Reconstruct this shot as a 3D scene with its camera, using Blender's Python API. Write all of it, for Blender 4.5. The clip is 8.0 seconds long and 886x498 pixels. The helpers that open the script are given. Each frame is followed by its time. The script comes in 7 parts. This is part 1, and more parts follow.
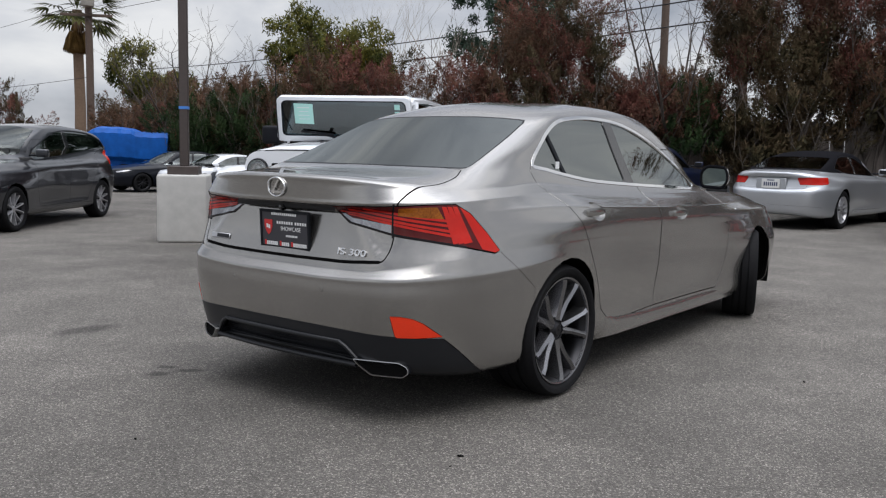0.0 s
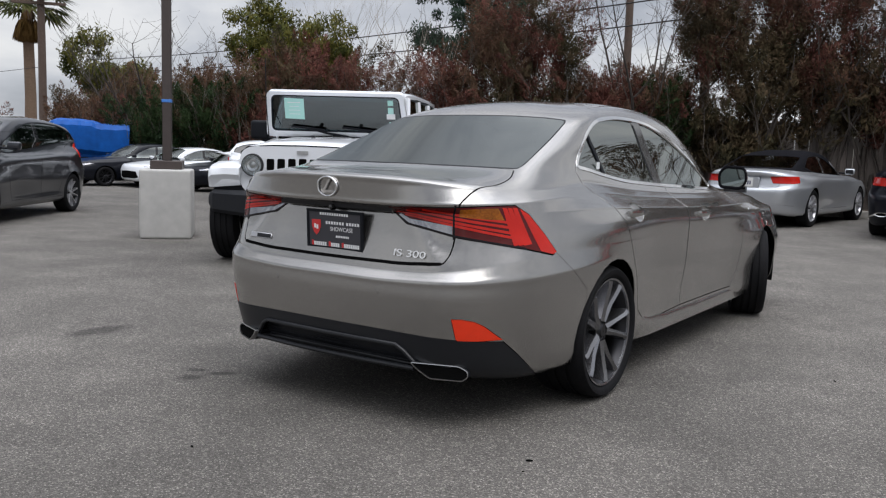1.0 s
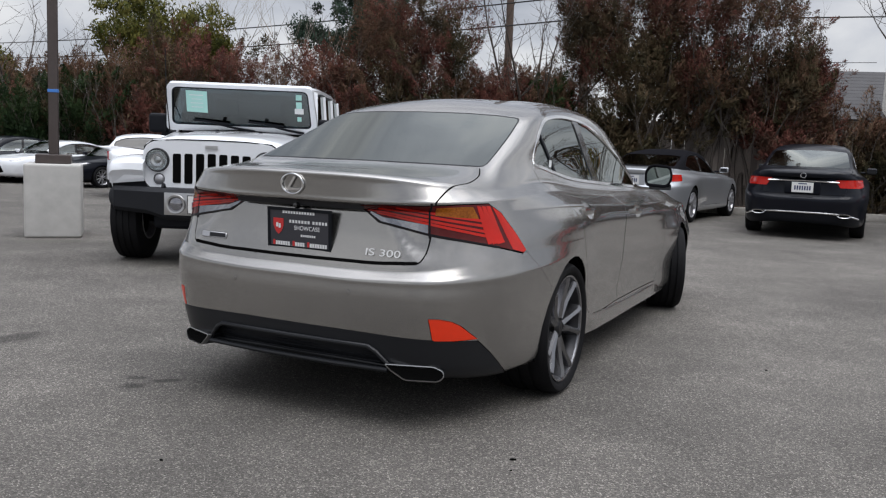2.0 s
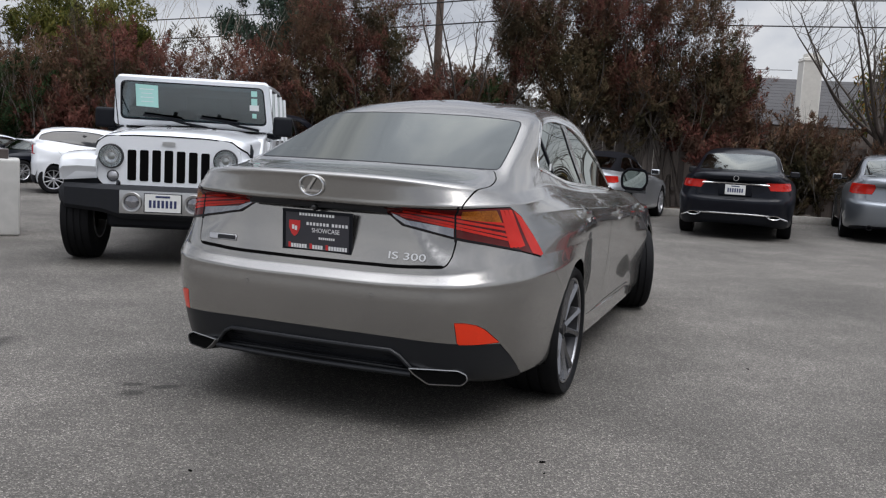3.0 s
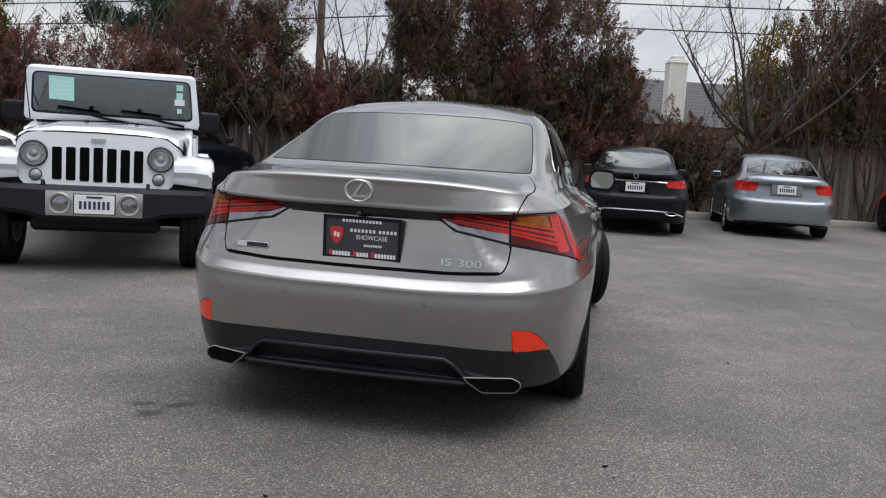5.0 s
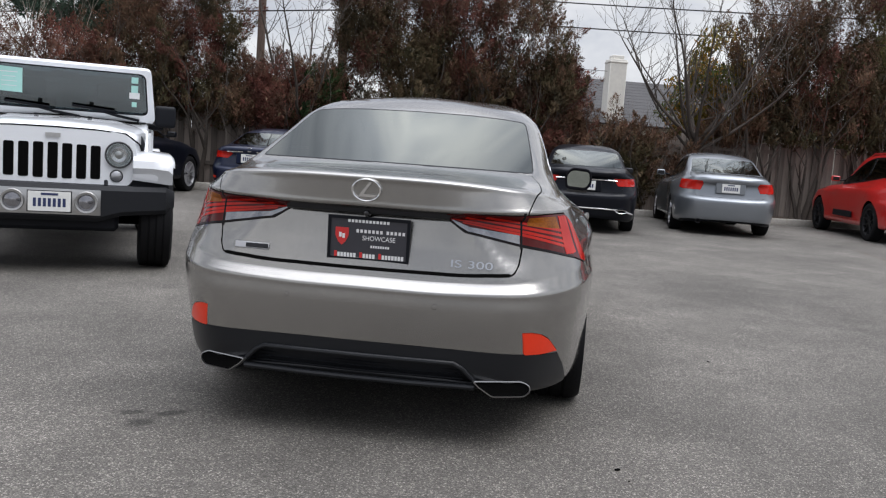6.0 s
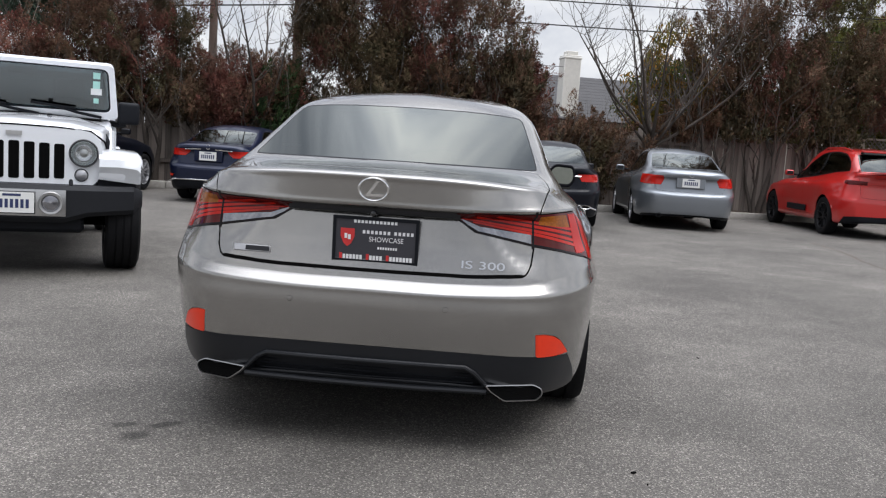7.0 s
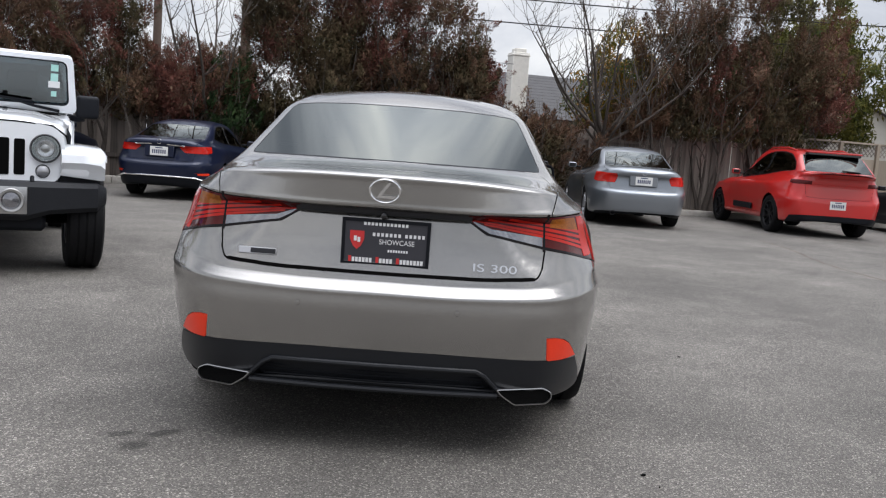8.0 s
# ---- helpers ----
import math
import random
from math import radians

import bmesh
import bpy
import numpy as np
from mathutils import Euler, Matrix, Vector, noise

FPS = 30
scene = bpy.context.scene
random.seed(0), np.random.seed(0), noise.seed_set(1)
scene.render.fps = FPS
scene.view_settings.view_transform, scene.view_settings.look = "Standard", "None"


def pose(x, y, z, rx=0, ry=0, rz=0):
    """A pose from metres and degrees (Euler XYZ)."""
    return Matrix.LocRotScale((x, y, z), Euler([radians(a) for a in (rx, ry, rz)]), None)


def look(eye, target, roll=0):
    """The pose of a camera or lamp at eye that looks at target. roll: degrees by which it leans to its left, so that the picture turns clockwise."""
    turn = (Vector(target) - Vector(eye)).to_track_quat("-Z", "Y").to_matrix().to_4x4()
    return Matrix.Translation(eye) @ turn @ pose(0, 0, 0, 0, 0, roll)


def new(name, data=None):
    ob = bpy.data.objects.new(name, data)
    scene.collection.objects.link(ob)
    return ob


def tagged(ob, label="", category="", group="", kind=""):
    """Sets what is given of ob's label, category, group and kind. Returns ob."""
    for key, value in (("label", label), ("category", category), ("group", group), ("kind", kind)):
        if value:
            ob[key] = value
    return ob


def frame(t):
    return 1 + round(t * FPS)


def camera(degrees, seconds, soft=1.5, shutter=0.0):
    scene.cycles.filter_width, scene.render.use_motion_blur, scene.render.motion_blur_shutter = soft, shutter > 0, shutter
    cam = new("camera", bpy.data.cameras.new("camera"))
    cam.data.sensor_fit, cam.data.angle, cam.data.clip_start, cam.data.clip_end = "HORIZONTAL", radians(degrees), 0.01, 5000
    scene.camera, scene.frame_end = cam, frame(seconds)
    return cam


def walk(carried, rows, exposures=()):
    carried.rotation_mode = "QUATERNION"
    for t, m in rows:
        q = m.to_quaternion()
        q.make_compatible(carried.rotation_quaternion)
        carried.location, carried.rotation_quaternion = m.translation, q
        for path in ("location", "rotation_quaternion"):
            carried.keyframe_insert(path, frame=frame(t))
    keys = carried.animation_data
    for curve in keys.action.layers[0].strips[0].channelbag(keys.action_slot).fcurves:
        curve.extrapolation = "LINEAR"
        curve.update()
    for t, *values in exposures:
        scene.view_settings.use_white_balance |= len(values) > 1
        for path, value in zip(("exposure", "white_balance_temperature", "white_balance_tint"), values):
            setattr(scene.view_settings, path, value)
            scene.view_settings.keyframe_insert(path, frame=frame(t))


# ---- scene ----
cam = camera(54.4, 8.0, 1.22)
METRES, EYE, TILT, LEAN, TURN = 2.9, 1.16, 0.0, 0.0, 0.0
ROWS = [
    (0.0, 0.0, 0.0, 0.0, 0.14, -6.49, -1.23),
    (0.5, -0.0669, 0.0213, 0.0003, -2.25, -6.62, -1.73),
    (1.0, -0.1534, 0.0228, 0.0035, -3.04, -6.75, -1.75),
    (1.5, -0.2262, 0.0267, 0.0039, -6.92, -6.74, -2.21),
    (2.0, -0.2928, 0.0588, 0.0003, -11.52, -6.71, -2.32),
    (3.5, -0.501, 0.1263, 0.0008, -19.49, -6.5, -3.35),
    (4.0, -0.5544, 0.1692, -0.0008, -22.47, -6.43, -3.12),
    (5.5, -0.7146, 0.2473, -0.0012, -28.21, -6.39, -3.97),
    (6.0, -0.7434, 0.2915, -0.0039, -30.49, -6.39, -3.99),
    (6.5, -0.7652, 0.3318, -0.0047, -31.12, -6.52, -3.29),
    (7.0, -0.788, 0.3631, -0.0069, -33.78, -6.44, -3.72),
    (7.5, -0.8247, 0.3988, -0.0038, -36.36, -6.34, -4.04),
    (8.0, -0.85, 0.4278, -0.0053, -37.61, -6.48, -4.19),
]
walk(cam, [(t, pose(0, 0, EYE, TILT, LEAN, TURN) @ pose(METRES * x, METRES * y, METRES * z, 90 + pitch, roll, yaw)) for t, x, y, z, yaw, pitch, roll in ROWS], exposures=[(0.0, 0.02), (4.0, 0.03), (8.0, 0.34)])

# ---- sky and sun: a bright overcast day ----
world = bpy.data.worlds.new("overcast_sky")
scene.world = world
world.use_nodes = True
wn, wl = world.node_tree.nodes, world.node_tree.links
wn.clear()
w_out = wn.new("ShaderNodeOutputWorld")
w_sky = wn.new("ShaderNodeTexSky")
w_sky.sky_type, w_sky.sun_disc = "NISHITA", False
w_sky.sun_elevation, w_sky.sun_rotation = radians(60), radians(150)
w_bg = wn.new("ShaderNodeBackground")
w_bg.inputs["Strength"].default_value = 0.07
wl.new(w_sky.outputs[0], w_bg.inputs["Color"])
w_tc = wn.new("ShaderNodeTexCoord")
w_map = wn.new("ShaderNodeMapping")
w_map.inputs["Scale"].default_value = (1.0, 1.0, 2.6)
w_map.inputs["Location"].default_value = (0.35, 0.2, 0.1)
wl.new(w_tc.outputs["Generated"], w_map.inputs["Vector"])
w_noise = wn.new("ShaderNodeTexNoise")
w_noise.inputs["Scale"].default_value = 3.2
w_noise.inputs["Detail"].default_value = 7.0
w_noise.inputs["Roughness"].default_value = 0.52
w_noise.inputs["Distortion"].default_value = 0.35
wl.new(w_map.outputs[0], w_noise.inputs["Vector"])
w_ramp = wn.new("ShaderNodeValToRGB")
w_ramp.color_ramp.elements[0].position, w_ramp.color_ramp.elements[0].color = 0.34, (0.27, 0.29, 0.335, 1)
w_ramp.color_ramp.elements[1].position, w_ramp.color_ramp.elements[1].color = 0.66, (0.68, 0.68, 0.69, 1)
e_mid = w_ramp.color_ramp.elements.new(0.50)
e_mid.color = (0.45, 0.465, 0.51, 1)
wl.new(w_noise.outputs["Fac"], w_ramp.inputs["Fac"])
w_cloud = wn.new("ShaderNodeBackground")
w_cloud.inputs["Strength"].default_value = 1.30
# an overcast sky grows brighter towards the zenith
w_sep = wn.new("ShaderNodeSeparateXYZ")
wl.new(w_tc.outputs["Generated"], w_sep.inputs[0])
w_rise = wn.new("ShaderNodeMapRange")
w_rise.inputs["From Min"].default_value, w_rise.inputs["From Max"].default_value = 0.58, 0.95
w_rise.inputs["To Min"].default_value, w_rise.inputs["To Max"].default_value = 1.0, 4.9
wl.new(w_sep.outputs["Z"], w_rise.inputs["Value"])
w_lift = wn.new("ShaderNodeVectorMath")
w_lift.operation = "SCALE"
wl.new(w_ramp.outputs[0], w_lift.inputs[0])
wl.new(w_rise.outputs[0], w_lift.inputs["Scale"])
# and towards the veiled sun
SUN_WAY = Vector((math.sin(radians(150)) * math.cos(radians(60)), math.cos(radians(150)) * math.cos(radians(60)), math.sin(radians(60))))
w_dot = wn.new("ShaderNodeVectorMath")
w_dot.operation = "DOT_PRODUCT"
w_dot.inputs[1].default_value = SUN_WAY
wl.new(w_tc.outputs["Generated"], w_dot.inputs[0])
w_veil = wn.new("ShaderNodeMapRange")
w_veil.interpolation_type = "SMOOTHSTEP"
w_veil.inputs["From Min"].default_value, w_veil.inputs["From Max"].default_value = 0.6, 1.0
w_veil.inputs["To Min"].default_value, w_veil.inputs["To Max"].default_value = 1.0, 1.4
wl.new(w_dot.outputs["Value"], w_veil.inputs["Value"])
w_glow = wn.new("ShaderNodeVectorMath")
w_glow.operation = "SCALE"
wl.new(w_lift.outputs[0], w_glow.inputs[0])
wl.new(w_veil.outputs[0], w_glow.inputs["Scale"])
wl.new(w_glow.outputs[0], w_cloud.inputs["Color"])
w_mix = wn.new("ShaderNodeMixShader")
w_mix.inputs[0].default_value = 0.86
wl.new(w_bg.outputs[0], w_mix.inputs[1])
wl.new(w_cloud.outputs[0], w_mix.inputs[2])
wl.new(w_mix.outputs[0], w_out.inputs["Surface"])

sun_data = bpy.data.lights.new("sun", "SUN")
sun_data.energy, sun_data.angle, sun_data.color = 0.7, radians(40), (1.0, 0.96, 0.9)
sun = new("sun", sun_data)
sun.matrix_world = look(SUN_WAY * 30, (0, 0, 0))


# ---- materials ----
def nodes_of(mat):
    mat.use_nodes = True
    return mat.node_tree.nodes, mat.node_tree.links, mat.node_tree.nodes["Principled BSDF"]


def plain(name, color, rough=0.5, metal=0.0, coat=0.0, grain=0.06, scale=40.0, bump=0.0, spec=0.5, vary=0.0):
    """Principled surface with fine and coarse colour variation, and a little relief."""
    mat = bpy.data.materials.new(name)
    n, l, b = nodes_of(mat)
    b.inputs["Roughness"].default_value, b.inputs["Metallic"].default_value = rough, metal
    b.inputs["Coat Weight"].default_value, b.inputs["Coat Roughness"].default_value = coat, 0.04
    b.inputs["Specular IOR Level"].default_value = spec
    tc = n.new("ShaderNodeTexCoord")
    fine, coarse = n.new("ShaderNodeTexNoise"), n.new("ShaderNodeTexNoise")
    fine.inputs["Scale"].default_value, fine.inputs["Detail"].default_value = scale, 4
    coarse.inputs["Scale"].default_value, coarse.inputs["Detail"].default_value = scale / 14, 3
    for t in (fine, coarse):
        l.new(tc.outputs["Object"], t.inputs["Vector"])
    add = n.new("ShaderNodeMath")
    add.operation = "ADD"
    l.new(fine.outputs["Fac"], add.inputs[0])
    l.new(coarse.outputs["Fac"], add.inputs[1])
    last = add.outputs[0]
    if vary:
        info = n.new("ShaderNodeObjectInfo")
        mul = n.new("ShaderNodeMath")
        mul.operation, mul.inputs[1].default_value = "MULTIPLY_ADD", vary / max(grain, 1e-3)
        l.new(info.outputs["Random"], mul.inputs[0])
        l.new(last, mul.inputs[2])
        last = mul.outputs[0]
    span = n.new("ShaderNodeMapRange")
    span.inputs["From Min"].default_value, span.inputs["From Max"].default_value = 0.6, 1.4 + (vary / max(grain, 1e-3) if vary else 0)
    span.inputs["To Min"].default_value, span.inputs["To Max"].default_value = 1 - grain - vary, 1 + grain + vary
    l.new(last, span.inputs["Value"])
    tint = n.new("ShaderNodeVectorMath")
    tint.operation = "SCALE"
    tint.inputs[0].default_value = color
    l.new(span.outputs[0], tint.inputs["Scale"])
    l.new(tint.outputs[0], b.inputs["Base Color"])
    if bump:
        bp = n.new("ShaderNodeBump")
        bp.inputs["Strength"].default_value, bp.inputs["Distance"].default_value = bump, 0.01
        l.new(fine.outputs["Fac"], bp.inputs["Height"])
        l.new(bp.outputs[0], b.inputs["Normal"])
    return mat


def car_paint(name, color, metal=0.6, rough=0.3, flake=0.05, coat_rough=0.04, spec=0.5):
    mat = plain(name, color, rough, metal, 1.0, flake, 900.0, spec=spec)
    mat.node_tree.nodes["Principled BSDF"].inputs["Coat Roughness"].default_value = coat_rough
    return mat


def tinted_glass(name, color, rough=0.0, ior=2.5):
    """Tinted pane: dark see-through body with a gloss on top; ior above 1.5 mirrors more sky than glass."""
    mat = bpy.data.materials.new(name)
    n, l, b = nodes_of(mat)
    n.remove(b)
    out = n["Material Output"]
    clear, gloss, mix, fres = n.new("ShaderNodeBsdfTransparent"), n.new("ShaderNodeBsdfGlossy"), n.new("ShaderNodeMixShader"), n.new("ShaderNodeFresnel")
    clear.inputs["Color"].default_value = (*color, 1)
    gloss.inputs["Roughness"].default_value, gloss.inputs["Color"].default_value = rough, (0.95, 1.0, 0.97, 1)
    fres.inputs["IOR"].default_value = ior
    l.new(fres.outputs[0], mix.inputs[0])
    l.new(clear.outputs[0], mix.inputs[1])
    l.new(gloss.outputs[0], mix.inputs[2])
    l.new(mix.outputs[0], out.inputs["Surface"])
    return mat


# oil and damp marks: x, y, radii, turn, strength
STAINS = [(-2.23, 5.30, 0.27, 0.13, 48, 0.5), (-1.44, 4.29, 0.085, 0.055, 10, 0.55), (-1.30, 4.37, 0.095, 0.045, 5, 0.55), (-1.44, 4.43, 0.07, 0.04, 0, 0.5), (-1.16, 3.98, 0.07, 0.03, 0, 0.2)]


def asphalt_material():
    mat = bpy.data.materials.new("asphalt")
    n, l, b = nodes_of(mat)
    tc = n.new("ShaderNodeTexCoord")

    def noise_tex(scale, detail=3.0, rough=0.55):
        t = n.new("ShaderNodeTexNoise")
        t.inputs["Scale"].default_value, t.inputs["Detail"].default_value, t.inputs["Roughness"].default_value = scale, detail, rough
        l.new(tc.outputs["Object"], t.inputs["Vector"])
        return t

    def ramp(src, stops):
        r = n.new("ShaderNodeValToRGB")
        els = r.color_ramp.elements
        els[0].position, els[0].color = stops[0][0], (*[stops[0][1]] * 3, 1)
        els[1].position, els[1].color = stops[-1][0], (*[stops[-1][1]] * 3, 1)
        for p, v in stops[1:-1]:
            els.new(p).color = (v, v, v, 1)
        l.new(src, r.inputs["Fac"])
        return r.outputs[0]

    def times(a, bb):
        m = n.new("ShaderNodeMix")
        m.data_type, m.blend_type = "RGBA", "MULTIPLY"
        m.inputs[0].default_value = 1.0
        l.new(a, m.inputs[6])
        if isinstance(bb, tuple):
            m.inputs[7].default_value = bb
        else:
            l.new(bb, m.inputs[7])
        return m.outputs[2]

    stones = n.new("ShaderNodeTexVoronoi")
    stones.inputs["Scale"].default_value = 185.0
    l.new(tc.outputs["Object"], stones.inputs["Vector"])
    sep = n.new("ShaderNodeSeparateColor")
    l.new(stones.outputs["Color"], sep.inputs[0])
    stone_tone = ramp(sep.outputs[0], [(0.0, 0.46), (0.55, 0.82), (0.84, 1.18), (0.93, 1.72), (1.0, 2.6)])
    grit = ramp(noise_tex(260, 2).outputs["Fac"], [(0.35, 0.75), (0.65, 1.25)])
    patch = ramp(noise_tex(0.55, 6, 0.6).outputs["Fac"], [(0.3, 0.74), (0.5, 1.0), (0.7, 1.24)])
    scuff = ramp(noise_tex(1.7, 5, 0.62).outputs["Fac"], [(0.30, 0.86), (0.5, 0.98), (0.66, 1.16), (0.75, 1.28)])
    broad = ramp(noise_tex(0.12, 4, 0.6).outputs["Fac"], [(0.3, 0.82), (0.7, 1.18)])
    def stain(x, y, rx, ry, yaw, dark):
        mp = n.new("ShaderNodeMapping")
        mp.vector_type = "TEXTURE"
        mp.inputs["Location"].default_value, mp.inputs["Rotation"].default_value, mp.inputs["Scale"].default_value = (x, y, 0), (0, 0, radians(yaw)), (rx, ry, 1)
        l.new(tc.outputs["Object"], mp.inputs["Vector"])
        ln = n.new("ShaderNodeVectorMath")
        ln.operation = "LENGTH"
        l.new(mp.outputs[0], ln.inputs[0])
        ragged = n.new("ShaderNodeMath")
        ragged.operation, ragged.inputs[1].default_value = "MULTIPLY_ADD", 0.9
        l.new(noise_tex(9, 4, 0.65).outputs["Fac"], ragged.inputs[0])
        l.new(ln.outputs["Value"], ragged.inputs[2])
        half = n.new("ShaderNodeMath")
        half.operation, half.inputs[1].default_value = "MULTIPLY", 0.6
        l.new(ragged.outputs[0], half.inputs[0])
        return ramp(half.outputs[0], [(0.55, 1 - dark), (0.85, 1.0)])

    color = times(times(times(times(stone_tone, grit), times(patch, broad)), scuff), (0.1335, 0.1237, 0.1115, 1))
    for spot in STAINS:
        color = times(color, stain(*spot))
    l.new(color, b.inputs["Base Color"])
    b.inputs["Roughness"].default_value = 0.86
    b.inputs["Specular IOR Level"].default_value = 0.35
    bp = n.new("ShaderNodeBump")
    bp.inputs["Strength"].default_value, bp.inputs["Distance"].default_value = 0.6, 0.006
    l.new(stones.outputs["Distance"], bp.inputs["Height"])
    l.new(bp.outputs[0], b.inputs["Normal"])
    return mat


def wood_material(name, color, vary=0.25):
    """Weathered boards: grain along z, tone that differs from board to board."""
    mat = bpy.data.materials.new(name)
    n, l, b = nodes_of(mat)
    tc, mp = n.new("ShaderNodeTexCoord"), n.new("ShaderNodeMapping")
    mp.inputs["Scale"].default_value = (60, 60, 2.2)
    l.new(tc.outputs["Object"], mp.inputs["Vector"])
    g = n.new("ShaderNodeTexNoise")
    g.inputs["Scale"].default_value, g.inputs["Detail"].default_value = 1.0, 5
    l.new(mp.outputs[0], g.inputs["Vector"])
    info = n.new("ShaderNodeObjectInfo")
    add = n.new("ShaderNodeMath")
    add.operation, add.inputs[1].default_value = "MULTIPLY_ADD", 0.9
    l.new(info.outputs["Random"], add.inputs[0])
    l.new(g.outputs["Fac"], add.inputs[2])
    span = n.new("ShaderNodeMapRange")
    span.inputs["From Min"].default_value, span.inputs["From Max"].default_value = 0.3, 1.6
    span.inputs["To Min"].default_value, span.inputs["To Max"].default_value = 1 - vary * 1.6, 1 + vary * 1.6
    l.new(add.outputs[0], span.inputs["Value"])
    tint = n.new("ShaderNodeVectorMath")
    tint.operation = "SCALE"
    tint.inputs[0].default_value = color
    l.new(span.outputs[0], tint.inputs["Scale"])
    l.new(tint.outputs[0], b.inputs["Base Color"])
    b.inputs["Roughness"].default_value = 0.85
    bp = n.new("ShaderNodeBump")
    bp.inputs["Strength"].default_value, bp.inputs["Distance"].default_value = 0.4, 0.004
    l.new(g.outputs["Fac"], bp.inputs["Height"])
    l.new(bp.outputs[0], b.inputs["Normal"])
    return mat


def leaf_material(name, tones, rough=0.55, patch=1.3):
    """Leaves whose tone drifts from bough to bough and differs a little from leaf to leaf, slightly translucent."""
    mat = bpy.data.materials.new(name)
    n, l, b = nodes_of(mat)
    geo, tc, big = n.new("ShaderNodeNewGeometry"), n.new("ShaderNodeTexCoord"), n.new("ShaderNodeTexNoise")
    big.inputs["Scale"].default_value, big.inputs["Detail"].default_value, big.inputs["Roughness"].default_value = patch, 3.0, 0.6
    l.new(tc.outputs["Object"], big.inputs["Vector"])
    wide = n.new("ShaderNodeMapRange")
    wide.inputs["From Min"].default_value, wide.inputs["From Max"].default_value = 0.37, 0.63
    l.new(big.outputs["Fac"], wide.inputs["Value"])
    mixed = n.new("ShaderNodeMix")
    mixed.inputs[0].default_value = 0.28
    l.new(wide.outputs[0], mixed.inputs[2])
    l.new(geo.outputs["Random Per Island"], mixed.inputs[3])
    r = n.new("ShaderNodeValToRGB")
    els = r.color_ramp.elements
    r.color_ramp.interpolation = "LINEAR"
    els[0].position, els[0].color = 0.12, (*tones[0], 1)
    els[1].position, els[1].color = 0.88, (*tones[-1], 1)
    for i, tone in enumerate(tones[1:-1], 1):
        els.new(0.12 + 0.76 * i / (len(tones) - 1)).color = (*tone, 1)
    l.new(mixed.outputs[0], r.inputs["Fac"])
    l.new(r.outputs[0], b.inputs["Base Color"])
    b.inputs["Roughness"].default_value = rough
    b.inputs["Specular IOR Level"].default_value = 0.08
    tr, mix = n.new("ShaderNodeBsdfTranslucent"), n.new("ShaderNodeMixShader")
    mix.inputs[0].default_value = 0.25
    l.new(r.outputs[0], tr.inputs["Color"])
    l.new(b.outputs[0], mix.inputs[1])
    l.new(tr.outputs[0], mix.inputs[2])
    l.new(mix.outputs[0], n["Material Output"].inputs["Surface"])
    return mat


ASPHALT = asphalt_material()
CONCRETE = plain("pale_concrete", (0.45, 0.44, 0.42), 0.85, grain=0.16, scale=7, bump=0.12)
KERB = plain("worn_concrete", (0.36, 0.34, 0.31), 0.9, grain=0.22, scale=18, bump=0.4)
SOIL = plain("bark_soil", (0.075, 0.052, 0.038), 0.95, grain=0.45, scale=30, bump=0.8)
FENCE_WOOD = wood_material("weathered_fence_wood", (0.185, 0.155, 0.135), 0.42)
BARK = plain("grey_bark", (0.12, 0.10, 0.085), 0.9, grain=0.35, scale=22, bump=0.7)
DULL_BARK = plain("dull_grey_bark", (0.070, 0.057, 0.048), 0.9, grain=0.3, scale=22, bump=0.6)
PALE_BARK = plain("pale_bark", (0.30, 0.26, 0.22), 0.9, grain=0.3, scale=22, bump=0.6)
SILVER = car_paint("warm_silver_paint", (0.350, 0.340, 0.324), 0.92, 0.26, coat_rough=0.03)
WHITE = car_paint("white_paint", (0.76, 0.78, 0.81), 0.0, 0.35, 0.02)
GREY_DARK = car_paint("dark_grey_paint", (0.021, 0.023, 0.029), 0.5, 0.28, spec=0.35)
GREY_MID = car_paint("steel_grey_paint", (0.23, 0.25, 0.275), 0.6, 0.32)
SILVER_COOL = car_paint("cool_silver_paint", (0.52, 0.54, 0.57), 0.65, 0.34)
BLACK_PAINT = car_paint("black_paint", (0.004, 0.005, 0.009), 0.0, 0.3, spec=0.1)
BLACK_PAINT.node_tree.nodes["Principled BSDF"].inputs["Coat Weight"].default_value = 0.3
BLUE_PAINT = car_paint("midnight_blue_paint", (0.007, 0.012, 0.036), 0.3, 0.3, spec=0.2)
BLUE_PAINT.node_tree.nodes["Principled BSDF"].inputs["Coat Weight"].default_value = 0.6
RED_PAINT = car_paint("bright_red_paint", (0.50, 0.012, 0.010), 0.05, 0.3)
TRIM_BLACK = plain("satin_black_plastic", (0.008, 0.009, 0.012), 0.5, grain=0.1, scale=90, bump=0.05, spec=0.15)
TEXTURED_BLACK = plain("textured_black_plastic", (0.011, 0.012, 0.015), 0.6, grain=0.14, scale=300, bump=0.2, spec=0.25)
GLOSS_BLACK = plain("gloss_black", (0.008, 0.008, 0.009), 0.12, coat=0.6, grain=0.02)
VALANCE = plain("semi_gloss_black", (0.0105, 0.0115, 0.014), 0.36, grain=0.1, scale=120, spec=0.36)
# near-black: the shade of wells, gaps and openings is put into the colour
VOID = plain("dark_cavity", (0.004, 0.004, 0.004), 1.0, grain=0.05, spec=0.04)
CHROME = plain("chrome", (0.80, 0.80, 0.80), 0.10, 1.0, grain=0.03)
SATIN_METAL = plain("satin_metal", (0.55, 0.55, 0.55), 0.3, 1.0, grain=0.05)
RIM_DARK = plain("gunmetal", (0.035, 0.035, 0.038), 0.4, 0.85, 0.0, grain=0.05)
